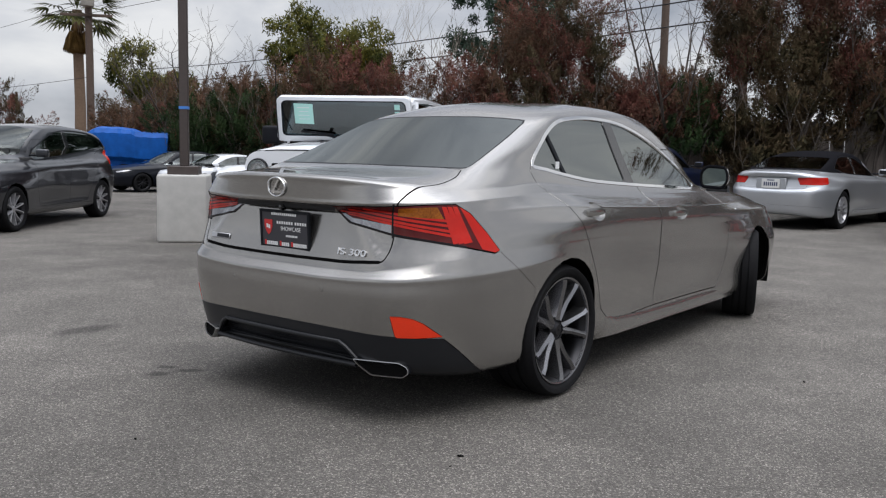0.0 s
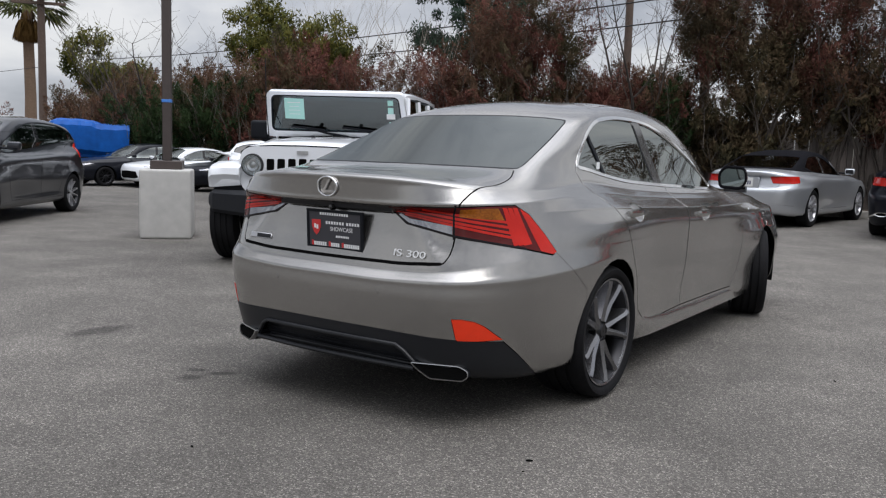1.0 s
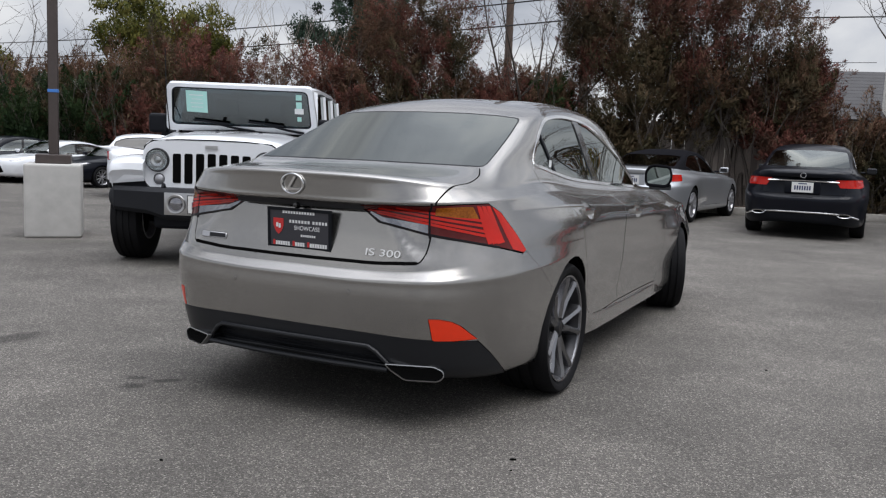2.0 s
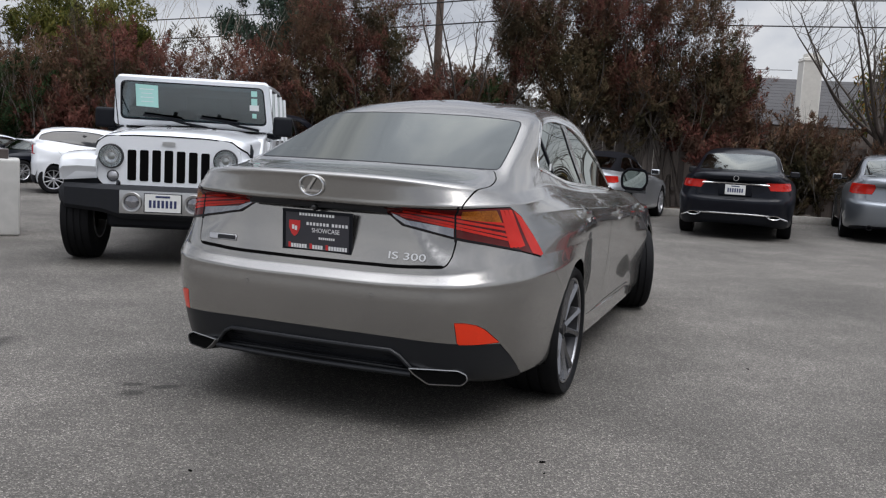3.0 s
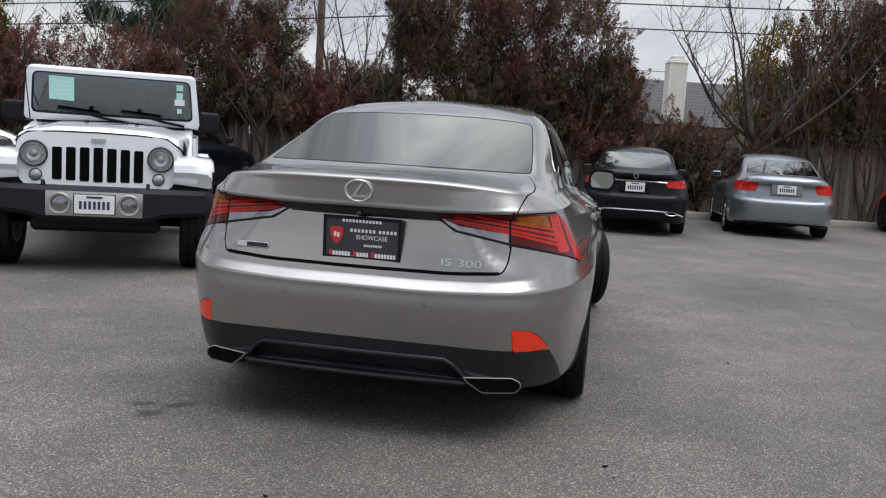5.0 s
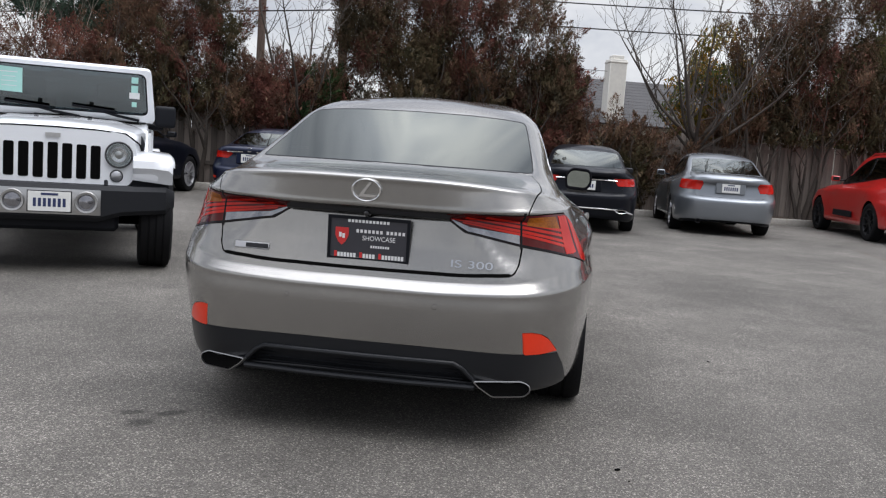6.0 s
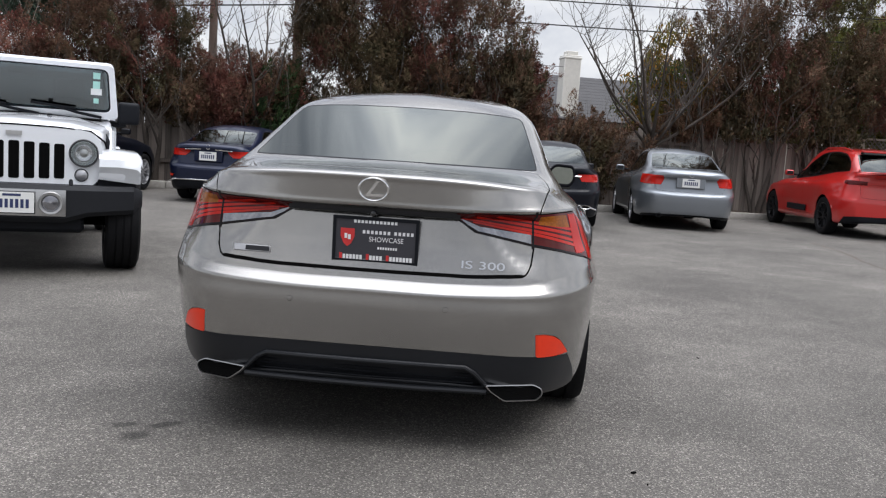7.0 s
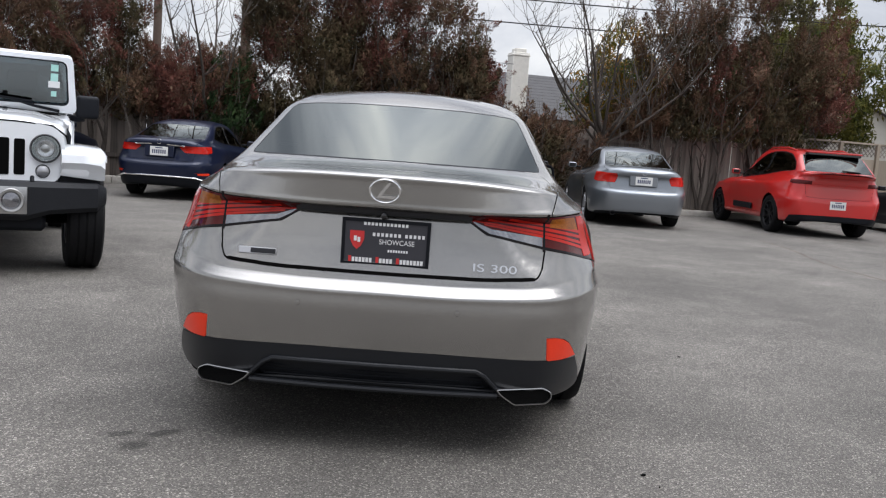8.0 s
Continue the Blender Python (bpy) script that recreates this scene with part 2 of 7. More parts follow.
RIM_FACE = plain("satin_gunmetal_alloy", (0.25, 0.25, 0.26), 0.25, 0.95, 0.2, grain=0.06)
RIM_SILVER = plain("silver_alloy", (0.5, 0.5, 0.52), 0.35, 0.8, 0.3, grain=0.05)
RUBBER = plain("tyre_rubber", (0.009, 0.009, 0.010), 0.7, grain=0.25, scale=60, bump=0.15, spec=0.12)
LAMP_RED = plain("red_lamp_lens", (0.46, 0.014, 0.008), 0.12, coat=0.25, spec=0.2, grain=0.12, scale=200)
LAMP_DEEP = plain("deep_red_lamp", (0.075, 0.005, 0.005), 0.12, coat=0.25, spec=0.2, grain=0.1, scale=200)
LAMP_EDGE = plain("smoked_lamp_edge", (0.006, 0.004, 0.005), 0.25, spec=0.25, grain=0.05)
LAMP_AMBER = plain("amber_lamp_lens", (0.24, 0.070, 0.006), 0.18, spec=0.25, grain=0.6, scale=150)
LAMP_CLEAR = plain("clear_lamp_lens", (0.27, 0.27, 0.29), 0.12, 0.8, 1.0, grain=0.2, scale=60)
REFLECTOR = plain("orange_red_reflector", (0.85, 0.045, 0.012), 0.3, coat=0.2, spec=0.3, grain=0.06, scale=250)
# ior mostly raised beyond glass, to brighten the sky mirrored in the panes
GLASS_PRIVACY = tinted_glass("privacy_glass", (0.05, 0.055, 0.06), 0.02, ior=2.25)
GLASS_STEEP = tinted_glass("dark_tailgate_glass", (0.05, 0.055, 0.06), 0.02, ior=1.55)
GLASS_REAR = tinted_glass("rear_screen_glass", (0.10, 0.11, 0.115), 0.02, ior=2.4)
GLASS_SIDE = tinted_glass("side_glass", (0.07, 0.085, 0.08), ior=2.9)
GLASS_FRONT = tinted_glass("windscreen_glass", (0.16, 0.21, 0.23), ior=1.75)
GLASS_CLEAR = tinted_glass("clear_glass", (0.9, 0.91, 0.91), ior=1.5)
LAMP_BOWL = plain("lamp_bowl", (0.78, 0.79, 0.81), 0.2, 0.85, grain=0.1, scale=90)
MIRROR = plain("dim_mirror_glass", (0.42, 0.46, 0.42), 0.03, 1.0, grain=0.02)
CLOTH = plain("black_roof_cloth", (0.009, 0.009, 0.011), 1.0, grain=0.2, scale=200, bump=0.2, spec=0.04)
SEAT = plain("dark_upholstery", (0.03, 0.03, 0.032), 0.8, grain=0.12, scale=80)
PLATE_WHITE = plain("plate_white", (0.72, 0.72, 0.70), 0.4, grain=0.03)
PLATE_DARK = plain("dark_plate_face", (0.038, 0.038, 0.046), 0.35, grain=0.06)
INK_BLUE = plain("dark_blue_ink", (0.02, 0.03, 0.10), 0.5, grain=0.02)
INK_WHITE = plain("white_ink", (0.72, 0.72, 0.72), 0.5, grain=0.02)
INK_RED = plain("red_ink", (0.55, 0.03, 0.03), 0.5, grain=0.02)
PAPER = plain("pale_green_paper", (0.42, 0.72, 0.66), 0.8, grain=0.03)
STICKER = plain("white_sticker", (0.75, 0.76, 0.76), 0.6, grain=0.03)
POLE_BROWN = plain("brown_painted_steel", (0.055, 0.042, 0.038), 0.5, grain=0.15, scale=30)
TAPE_BLUE = plain("blue_tape", (0.05, 0.19, 0.55), 0.5, grain=0.05)
TARP = plain("blue_tarpaulin", (0.005, 0.088, 0.37), 0.5, grain=0.35, scale=6, bump=0.4, spec=0.2)


# ---- building tools ----
def mesh_from(name, verts, faces, normals=None, smooth=True):
    me = bpy.data.meshes.new(name)
    me.from_pydata([tuple(v) for v in verts], [], [tuple(f) for f in faces])
    if smooth:
        me.shade_smooth()
    if normals is not None:
        me.normals_split_custom_set_from_vertices([tuple(n) for n in normals])
    return me


def link_part(name, me, mat, parent, label="", at=None):
    me.materials.append(mat)
    ob = new(name, me)
    if parent is not None:
        ob.parent = parent
    if at is not None:
        ob.matrix_basis = at
    if label:
        ob["label"] = label
    return ob


def part(name, bm, mat, parent, label="", sharp=38.0, at=None):
    """One mesh object from a bmesh, under a thing or a part. Edges over `sharp` degrees stay crisp."""
    bmesh.ops.recalc_face_normals(bm, faces=bm.faces)
    for f in bm.faces:
        f.smooth = True
    for e in bm.edges:
        if len(e.link_faces) == 2 and e.calc_face_angle(0.0) > radians(sharp):
            e.smooth = False
    me = bpy.data.meshes.new(name)
    bm.to_mesh(me)
    bm.free()
    return link_part(name, me, mat, parent, label, at)


def thing(name, at, label, category, group="", kind=""):
    ob = new(name)
    ob.empty_display_size = 0.2
    ob.matrix_basis = at
    return tagged(ob, label, category, group, kind)


def add_box(bm, size, at=(0, 0, 0), bevel=0.0, turn=None, taper=1.0, segs=1):
    m = Matrix.Translation(at) @ (turn or Matrix()) @ Matrix.Diagonal((*size, 1))
    made = bmesh.ops.create_cube(bm, size=1.0)["verts"]
    if taper != 1.0:
        for v in made:
            if v.co.z > 0:
                v.co.x *= taper
                v.co.y *= taper
    bmesh.ops.transform(bm, matrix=m, verts=made)
    if bevel:
        edges = list({e for v in made for e in v.link_edges})
        bmesh.ops.bevel(bm, geom=edges, offset=bevel, segments=segs, affect="EDGES", profile=0.6)
    return bm


def boxed(size, at=(0, 0, 0), bevel=0.0, turn=None, taper=1.0, segs=1):
    return add_box(bmesh.new(), size, at, bevel, turn, taper, segs)


def add_tube(bm, pts, radii, sides=8, caps=True):
    """A tube through points; radii one number or one for each point."""
    pts = [Vector(p) for p in pts]
    radii = [radii] * len(pts) if isinstance(radii, (int, float)) else radii
    rings, side = [], None
    for i, p in enumerate(pts):
        d = (pts[min(i + 1, len(pts) - 1)] - pts[max(i - 1, 0)]).normalized()
        if side is None:
            side = d.orthogonal().normalized()
        side = (side - d * side.dot(d)).normalized()
        up = d.cross(side)
        rings.append([bm.verts.new(p + (side * math.cos(a) + up * math.sin(a)) * radii[i]) for a in [2 * math.pi * k / sides for k in range(sides)]])
    for a, b in zip(rings, rings[1:]):
        for k in range(sides):
            bm.faces.new((a[k], a[(k + 1) % sides], b[(k + 1) % sides], b[k]))
    if caps:
        bm.faces.new(rings[0][::-1])
        bm.faces.new(rings[-1])
    return bm


def tube(pts, radii, sides=8, caps=True):
    return add_tube(bmesh.new(), pts, radii, sides, caps)


def add_lathe(bm, profile, steps=40, axis="X", closed=False):
    """Turns (radius, along) pairs round an axis."""
    rings = []
    for r, a in profile:
        ring = []
        for k in range(steps):
            t = 2 * math.pi * k / steps
            c, s = r * math.cos(t), r * math.sin(t)
            ring.append(bm.verts.new((a, c, s) if axis == "X" else ((c, a, s) if axis == "Y" else (c, s, a))))
        rings.append(ring)
    pairs = list(zip(rings, rings[1:])) + ([(rings[-1], rings[0])] if closed else [])
    for a, b in pairs:
        for k in range(steps):
            bm.faces.new((a[k], b[k], b[(k + 1) % steps], a[(k + 1) % steps]))
    return bm


def lathe(profile, steps=40, axis="X", closed=False, upper=None):
    bm = add_lathe(bmesh.new(), profile, steps, axis, closed)
    if upper is not None:
        bmesh.ops.bisect_plane(bm, geom=list(bm.verts) + list(bm.edges) + list(bm.faces), plane_co=(0, 0, upper), plane_no=(0, 0, -1), clear_outer=True)
    return bm


def add_slab(bm, outline, depth, m=None):
    """A flat outline in x, z given a depth along y (from 0 to depth)."""
    a = [bm.verts.new((x, 0, z)) for x, z in outline]
    b = [bm.verts.new((x, depth, z)) for x, z in outline]
    n = len(a)
    bm.faces.new(a)
    bm.faces.new(b[::-1])
    for k in range(n):
        bm.faces.new((a[k], b[k], b[(k + 1) % n], a[(k + 1) % n]))
    if m is not None:
        bmesh.ops.transform(bm, matrix=m, verts=a + b)
    return bm


def slab(outline, depth, m=None):
    return add_slab(bmesh.new(), outline, depth, m)


def glide(P, n, before=None, after=None):
    """Smooth curve through the rows of P (K, M, 3), n samples a span, spaced by chord."""
    P = np.asarray(P, float)
    lo = 2 * P[:1] - P[1:2] if before is None else before[None]
    hi = 2 * P[-1:] - P[-2:-1] if after is None else after[None]
    Q = np.concatenate([lo, P, hi])
    h = np.maximum(np.linalg.norm(np.diff(Q, axis=0), axis=-1), 1e-4) ** 0.5
    h = h[..., None]
    slope = np.diff(Q, axis=0) / h
    tan = (slope[:-1] * h[1:] + slope[1:] * h[:-1]) / (h[1:] + h[:-1])
    rows = []
    for k in range(len(P) - 1):
        hk = h[k + 1]
        for j in range(n):
            t = j / n
            rows.append((2 * t**3 - 3 * t**2 + 1) * P[k] + (t**3 - 2 * t**2 + t) * hk * tan[k] + (-2 * t**3 + 3 * t**2) * P[k + 1] + (t**3 - t**2) * hk * tan[k + 1])
    rows.append(P[-1])
    return np.array(rows)


def rounded(pts, n=5, close=True):
    """A closed outline made smooth: a curve through the points."""
    P = np.asarray(pts, float)
    if not close:
        return glide(P[:, None], n)[:, 0]
    Q = np.concatenate([P, P[:1]])
    return glide(Q[:, None], n, before=P[-1][None], after=P[1][None])[:-1, 0]


FLIP = np.array([-1.0, 1.0, 1.0])
VIEWS = {"side": (-1, 0, 0), "rear": (0, 1, 0), "front": (0, -1, 0), "top": (0, 0, -1), "quarter": (-0.70710678, 0.70710678, 0), "lid": (0, 0.70710678, -0.70710678), "nose": (-0.70710678, -0.70710678, 0)}


def view_axes(view):
    d = Vector(VIEWS[view])
    if view == "top":
        return d, Vector((1, 0, 0)), Vector((0, 1, 0))
    across = {"side": (0, 1, 0), "rear": (1, 0, 0), "front": (1, 0, 0), "quarter": (0.70710678, 0.70710678, 0), "lid": (1, 0, 0), "nose": (-0.70710678, 0.70710678, 0)}[view]
    up = (0, 0.70710678, 0.70710678) if view == "lid" else (0, 0, 1)
    return d, Vector(across), Vector(up)


def seen_from(view, *pts):
    """Places (right, ahead, up) as flat pairs in a view."""
    _, a, u = view_axes(view)
    return [(Vector(p).dot(a), Vector(p).dot(u)) for p in pts]


def inside(poly, x, y):
    hit, j = False, len(poly) - 1
    for i in range(len(poly)):
        (xi, yi), (xj, yj) = poly[i], poly[j]
        if (yi > y) != (yj > y) and x < (xj - xi) * (y - yi) / (yj - yi) + xi:
            hit = not hit
        j = i
    return hit


class Shell:
    """The right half of a car's skin: rings of stations from the rear centre round the side to the front centre,
    from the sill up to the roof's middle, made smooth, then cut into panels along outlines."""

    def __init__(self, rings, ns=9, nv=5, press=None):
        R = np.asarray(rings, float)
        cols = np.array([glide(r[:, None], ns, before=(r[1] * FLIP)[None], after=(r[-2] * FLIP)[None])[:, 0] for r in R])
        grid = glide(cols, nv, after=cols[-2] * FLIP)
        if press is not None:
            grid = press(grid)
        self.grid = grid
        nvv, nss, _ = grid.shape
        du, dv = np.gradient(grid, axis=1), np.gradient(grid, axis=0)
        nor = np.cross(du, dv)
        nor /= np.maximum(np.linalg.norm(nor, axis=-1, keepdims=True), 1e-9)
        nor[:, 0, 0] = nor[:, -1, 0] = 0
        nor[-1, :, 0] = 0
        nor[-1] = (0, 0, 1)
        nor /= np.maximum(np.linalg.norm(nor, axis=-1, keepdims=True), 1e-9)
        bm = bmesh.new()
        lay = bm.verts.layers.float_vector.new("n")
        vs = []
        for i in range(nvv):
            row = []
            for j in range(nss):
                v = bm.verts.new(grid[i, j])
                v[lay] = nor[i, j]
                row.append(v)
            vs.append(row)
        for i in range(nvv - 1):
            for j in range(nss - 1):
                try:
                    bm.faces.new((vs[i][j], vs[i][j + 1], vs[i + 1][j + 1], vs[i + 1][j]))
                except ValueError:
                    pass
        bmesh.ops.dissolve_degenerate(bm, dist=1e-5, edges=bm.edges)
        self.bm, self.lay, self.regions = bm, lay, []

    def cut(self, name, view, poly, when=None, facing=True):
        """Cuts along an outline given as flat pairs in a view. Earlier cuts win where outlines overlap."""
        d, ax, up = view_axes(view)
        poly = [tuple(map(float, p)) for p in poly]
        xs, ys = [p[0] for p in poly], [p[1] for p in poly]
        box = (min(xs) - 0.03, max(xs) + 0.03, min(ys) - 0.03, max(ys) + 0.03)
        todo = set()
        for f in self.bm.faces:
            c = f.calc_center_median()
            x, y = c.dot(ax), c.dot(up)
            if box[0] - 0.1 < x < box[1] + 0.1 and box[2] - 0.1 < y < box[3] + 0.1 and (not facing or f.normal.dot(d) < -0.02 or f.normal.length < 0.5) and (when is None or when(c)):
                todo.add(f)
        for (x0, y0), (x1, y1) in zip(poly, poly[1:] + poly[:1]):
            ex, ey = x1 - x0, y1 - y0
            long = math.hypot(ex, ey)
            if long < 1e-6:
                continue
            ex, ey = ex / long, ey / long
            pick = []
            for f in todo:
                if not f.is_valid:
                    continue
                t, p = [], []
                for v in f.verts:
                    x, y = v.co.dot(ax) - x0, v.co.dot(up) - y0
                    t.append(x * ex + y * ey)
                    p.append(y * ex - x * ey)
                if min(p) < -1e-6 and max(p) > 1e-6 and min(t) < long and max(t) > 0:
                    pick.append(f)
            if not pick:
                continue
            geom = set(pick)
            for f in pick:
                geom.update(f.edges)
                geom.update(f.verts)
            no = (ax * ex + up * ey).cross(d)
            got = bmesh.ops.bisect_plane(self.bm, geom=list(geom), dist=1e-6, plane_co=ax * x0 + up * y0, plane_no=no)
            todo = {f for f in todo if f.is_valid} | {g for g in got["geom"] if isinstance(g, bmesh.types.BMFace)}
        self.regions.append((name, poly, d, ax, up, when, facing))

    def split(self):
        """Faces by panel name: {name: (verts, normals, faces)} for the right half."""
        out = {}
        self.bm.normal_update()
        for f in self.bm.faces:
            c = f.calc_center_median()
            name = "body"
            for key, poly, d, ax, up, when, facing in self.regions:
                if (not facing or f.normal.dot(d) < -0.02) and (when is None or when(c)) and inside(poly, c.dot(ax), c.dot(up)):
                    name = key
                    break
            out.setdefault(name, []).append(f)
        panels = {}
        for name, faces in out.items():
            index, V, N, F = {}, [], [], []
            for f in faces:
                row = []
                for v in f.verts:
                    if v not in index:
                        index[v] = len(V)
                        V.append(tuple(v.co))
                        N.append(tuple(v[self.lay]))
                    row.append(index[v])
                F.append(row)
            panels[name] = (np.array(V), np.array(N), F)
        self.bm.free()
        return panels


def evened(panel, tilt=0.0, power=2, across=False):
    """The same pane with its normals made even, as flat-rolled glass has them."""
    V, N, F = panel
    a, z = (V[:, 0] if across else V[:, 1] - V[:, 1].mean()), V[:, 2] - V[:, 2].mean()
    A = np.stack([a**i * z**j for i in range(power + 1) for j in range(power + 1 - i)], 1)
    M = A @ np.linalg.lstsq(A, N, rcond=None)[0]
    # tilt leans the normals up, so the pane mirrors higher sky
    M[:, 2] += tilt
    if across == "flat":
        # a pane that is barely bowed from side to side
        M[:, 0] = 0.24 * V[:, 0]
        M[:, 1] += -0.30 * z
    elif across:
        B = A * a[:, None]
        M[:, 0] = B @ np.linalg.lstsq(B, N[:, 0], rcond=None)[0]
    return V, M / np.linalg.norm(M, axis=1, keepdims=True), F


def bent_normals(warp, V, N, step=2e-3):
    """Normals carried along when a shape is bent."""
    helper = np.where(np.abs(N[:, 2:3]) < 0.9, np.array([[0, 0, 1.0]]), np.array([[1.0, 0, 0]]))
    t1 = np.cross(helper, N)
    t1 /= np.maximum(np.linalg.norm(t1, axis=1, keepdims=True), 1e-9)
    t2 = np.cross(N, t1)
    d1, d2 = warp(V + t1 * step) - warp(V - t1 * step), warp(V + t2 * step) - warp(V - t2 * step)
    M = np.cross(d1, d2)
    M /= np.maximum(np.linalg.norm(M, axis=1, keepdims=True), 1e-12)
    return M


def mirrored(panel):
    V, N, F = panel
    return V * FLIP, N * FLIP, [f[::-1] for f in F]


def whole(panel):
    """Right half and its mirror image, welded along the middle."""
    V, N, F = panel
    V = V.copy()
    mid = np.abs(V[:, 0]) < 1e-4
    V[mid, 0] = 0
    back = np.arange(len(V)) + len(V) - np.cumsum(mid) + 0
    back = np.where(mid, np.arange(len(V)), len(V) + np.cumsum(~mid) - 1)
    V2 = np.concatenate([V, (V * FLIP)[~mid]])
    N2 = np.concatenate([N, (N * FLIP)[~mid]])
    return V2, N2, list(F) + [[int(back[i]) for i in f[::-1]] for f in F]


def panel_part(name, panel, mat, parent, label="", gap=0.0022, lip=0.012, lift=0.0):
    """A panel as one mesh: its rim drawn in by half the joint and turned inwards."""
    V, N, F = panel
    V, N, F = V + N * lift, N.copy(), [list(f) for f in F]
    used = {}
    for f in F:
        for a, b in zip(f, f[1:] + f[:1]):
            used[(a, b)] = used.get((a, b), 0) + 1
    rim = [(a, b) for a, b in used if (b, a) not in used]
    if rim and (gap or lip):
        inward = np.zeros_like(V)
        for a, b in rim:
            e = V[b] - V[a]
            e = e / max(np.linalg.norm(e), 1e-9)
            for k in (a, b):
                inward[k] += np.cross(N[k], e)
        edge = sorted({k for ab in rim for k in ab})
        ln = np.linalg.norm(inward[edge], axis=1, keepdims=True)
        inward[edge] /= np.maximum(ln, 1e-6)
        V[edge] += inward[edge] * gap
        at = {k: len(V) + i for i, k in enumerate(edge)}
        V = np.concatenate([V, V[edge] - N[edge] * lip])
        N = np.concatenate([N, -inward[edge]])
        F += [[b, a, at[a], at[b]] for a, b in rim]
    return link_part(name, mesh_from(name, V, F, N), mat, parent, label)


def both_sides(name, panel, mat, parent, label="", **kw):
    return [panel_part(name, panel, mat, parent, label, **kw), panel_part(name, mirrored(panel), mat, parent, label, **kw)]


def inner_shell(panels, leave, parent, depth=0.03):
    """A dark lining behind the joints."""
    V, F, N, at = [], [], [], 0
    for key, p in panels.items():
        if key in leave:
            continue
        v, n, f = whole(p)
        V.append(v - n * depth)
        N.append(n)
        F += [[i + at for i in g] for g in f]
        at += len(v)
    return link_part("inner_lining", mesh_from("inner_lining", np.concatenate(V), F, np.concatenate(N)), VOID, parent)


def bars(parent, rows, m, mat, name="lettering_bar", depth=0.0015):
    """Plain bars for writing: rows of (x, z, width, height), laid flat on a plate whose face is the plane y = 0 of m."""
    for x, z, w, h in rows:
        part(name, boxed((w, depth, h), (x, -depth / 2, z)), mat, parent, at=m)


def number_plate(parent, m, mat=PLATE_WHITE, ink=INK_BLUE, w=0.305, h=0.152, count=7):
    """A plate facing -y of m, its number as plain bars, in a thin frame."""
    plate = part("number_plate", boxed((w, 0.006, h), (0, 0, 0), 0.002), mat, parent, "white plate with dark blue bars", at=m)
    step = w * 0.8 / count
    bars(plate, [((i - (count - 1) / 2) * step, -0.008, step * 0.62, h * 0.42) for i in range(count)] + [(0, h * 0.36, w * 0.4, h * 0.11)], pose(0, -0.0031, 0), ink)
    return plate


def text_mesh(name, body, size, mat, parent, at, depth=0.002, width=None, wide=1.0):
    """Raised letters in the built-in font, standing in the plane y = 0 of `at`, facing -y."""
    cu = bpy.data.curves.new(name, "FONT")
    cu.body, cu.size, cu.extrude, cu.align_x, cu.align_y = body, size, depth, "CENTER", "CENTER"
    tmp = new(name + "_tmp", cu)
    dg = bpy.context.evaluated_depsgraph_get()
    me = bpy.data.meshes.new_from_object(tmp.evaluated_get(dg))
    bpy.data.objects.remove(tmp)
    bpy.data.curves.remove(cu)
    me.transform(Matrix.Rotation(radians(90), 4, "X"))
    if width:
        xs = [v.co.x for v in me.vertices]
        k = width / max(max(xs) - min(xs), 1e-6)
        me.transform(Matrix.Diagonal((k, 1, 1, 1)))
    me.materials.clear()
    return link_part(name, me, mat, parent, at=at)


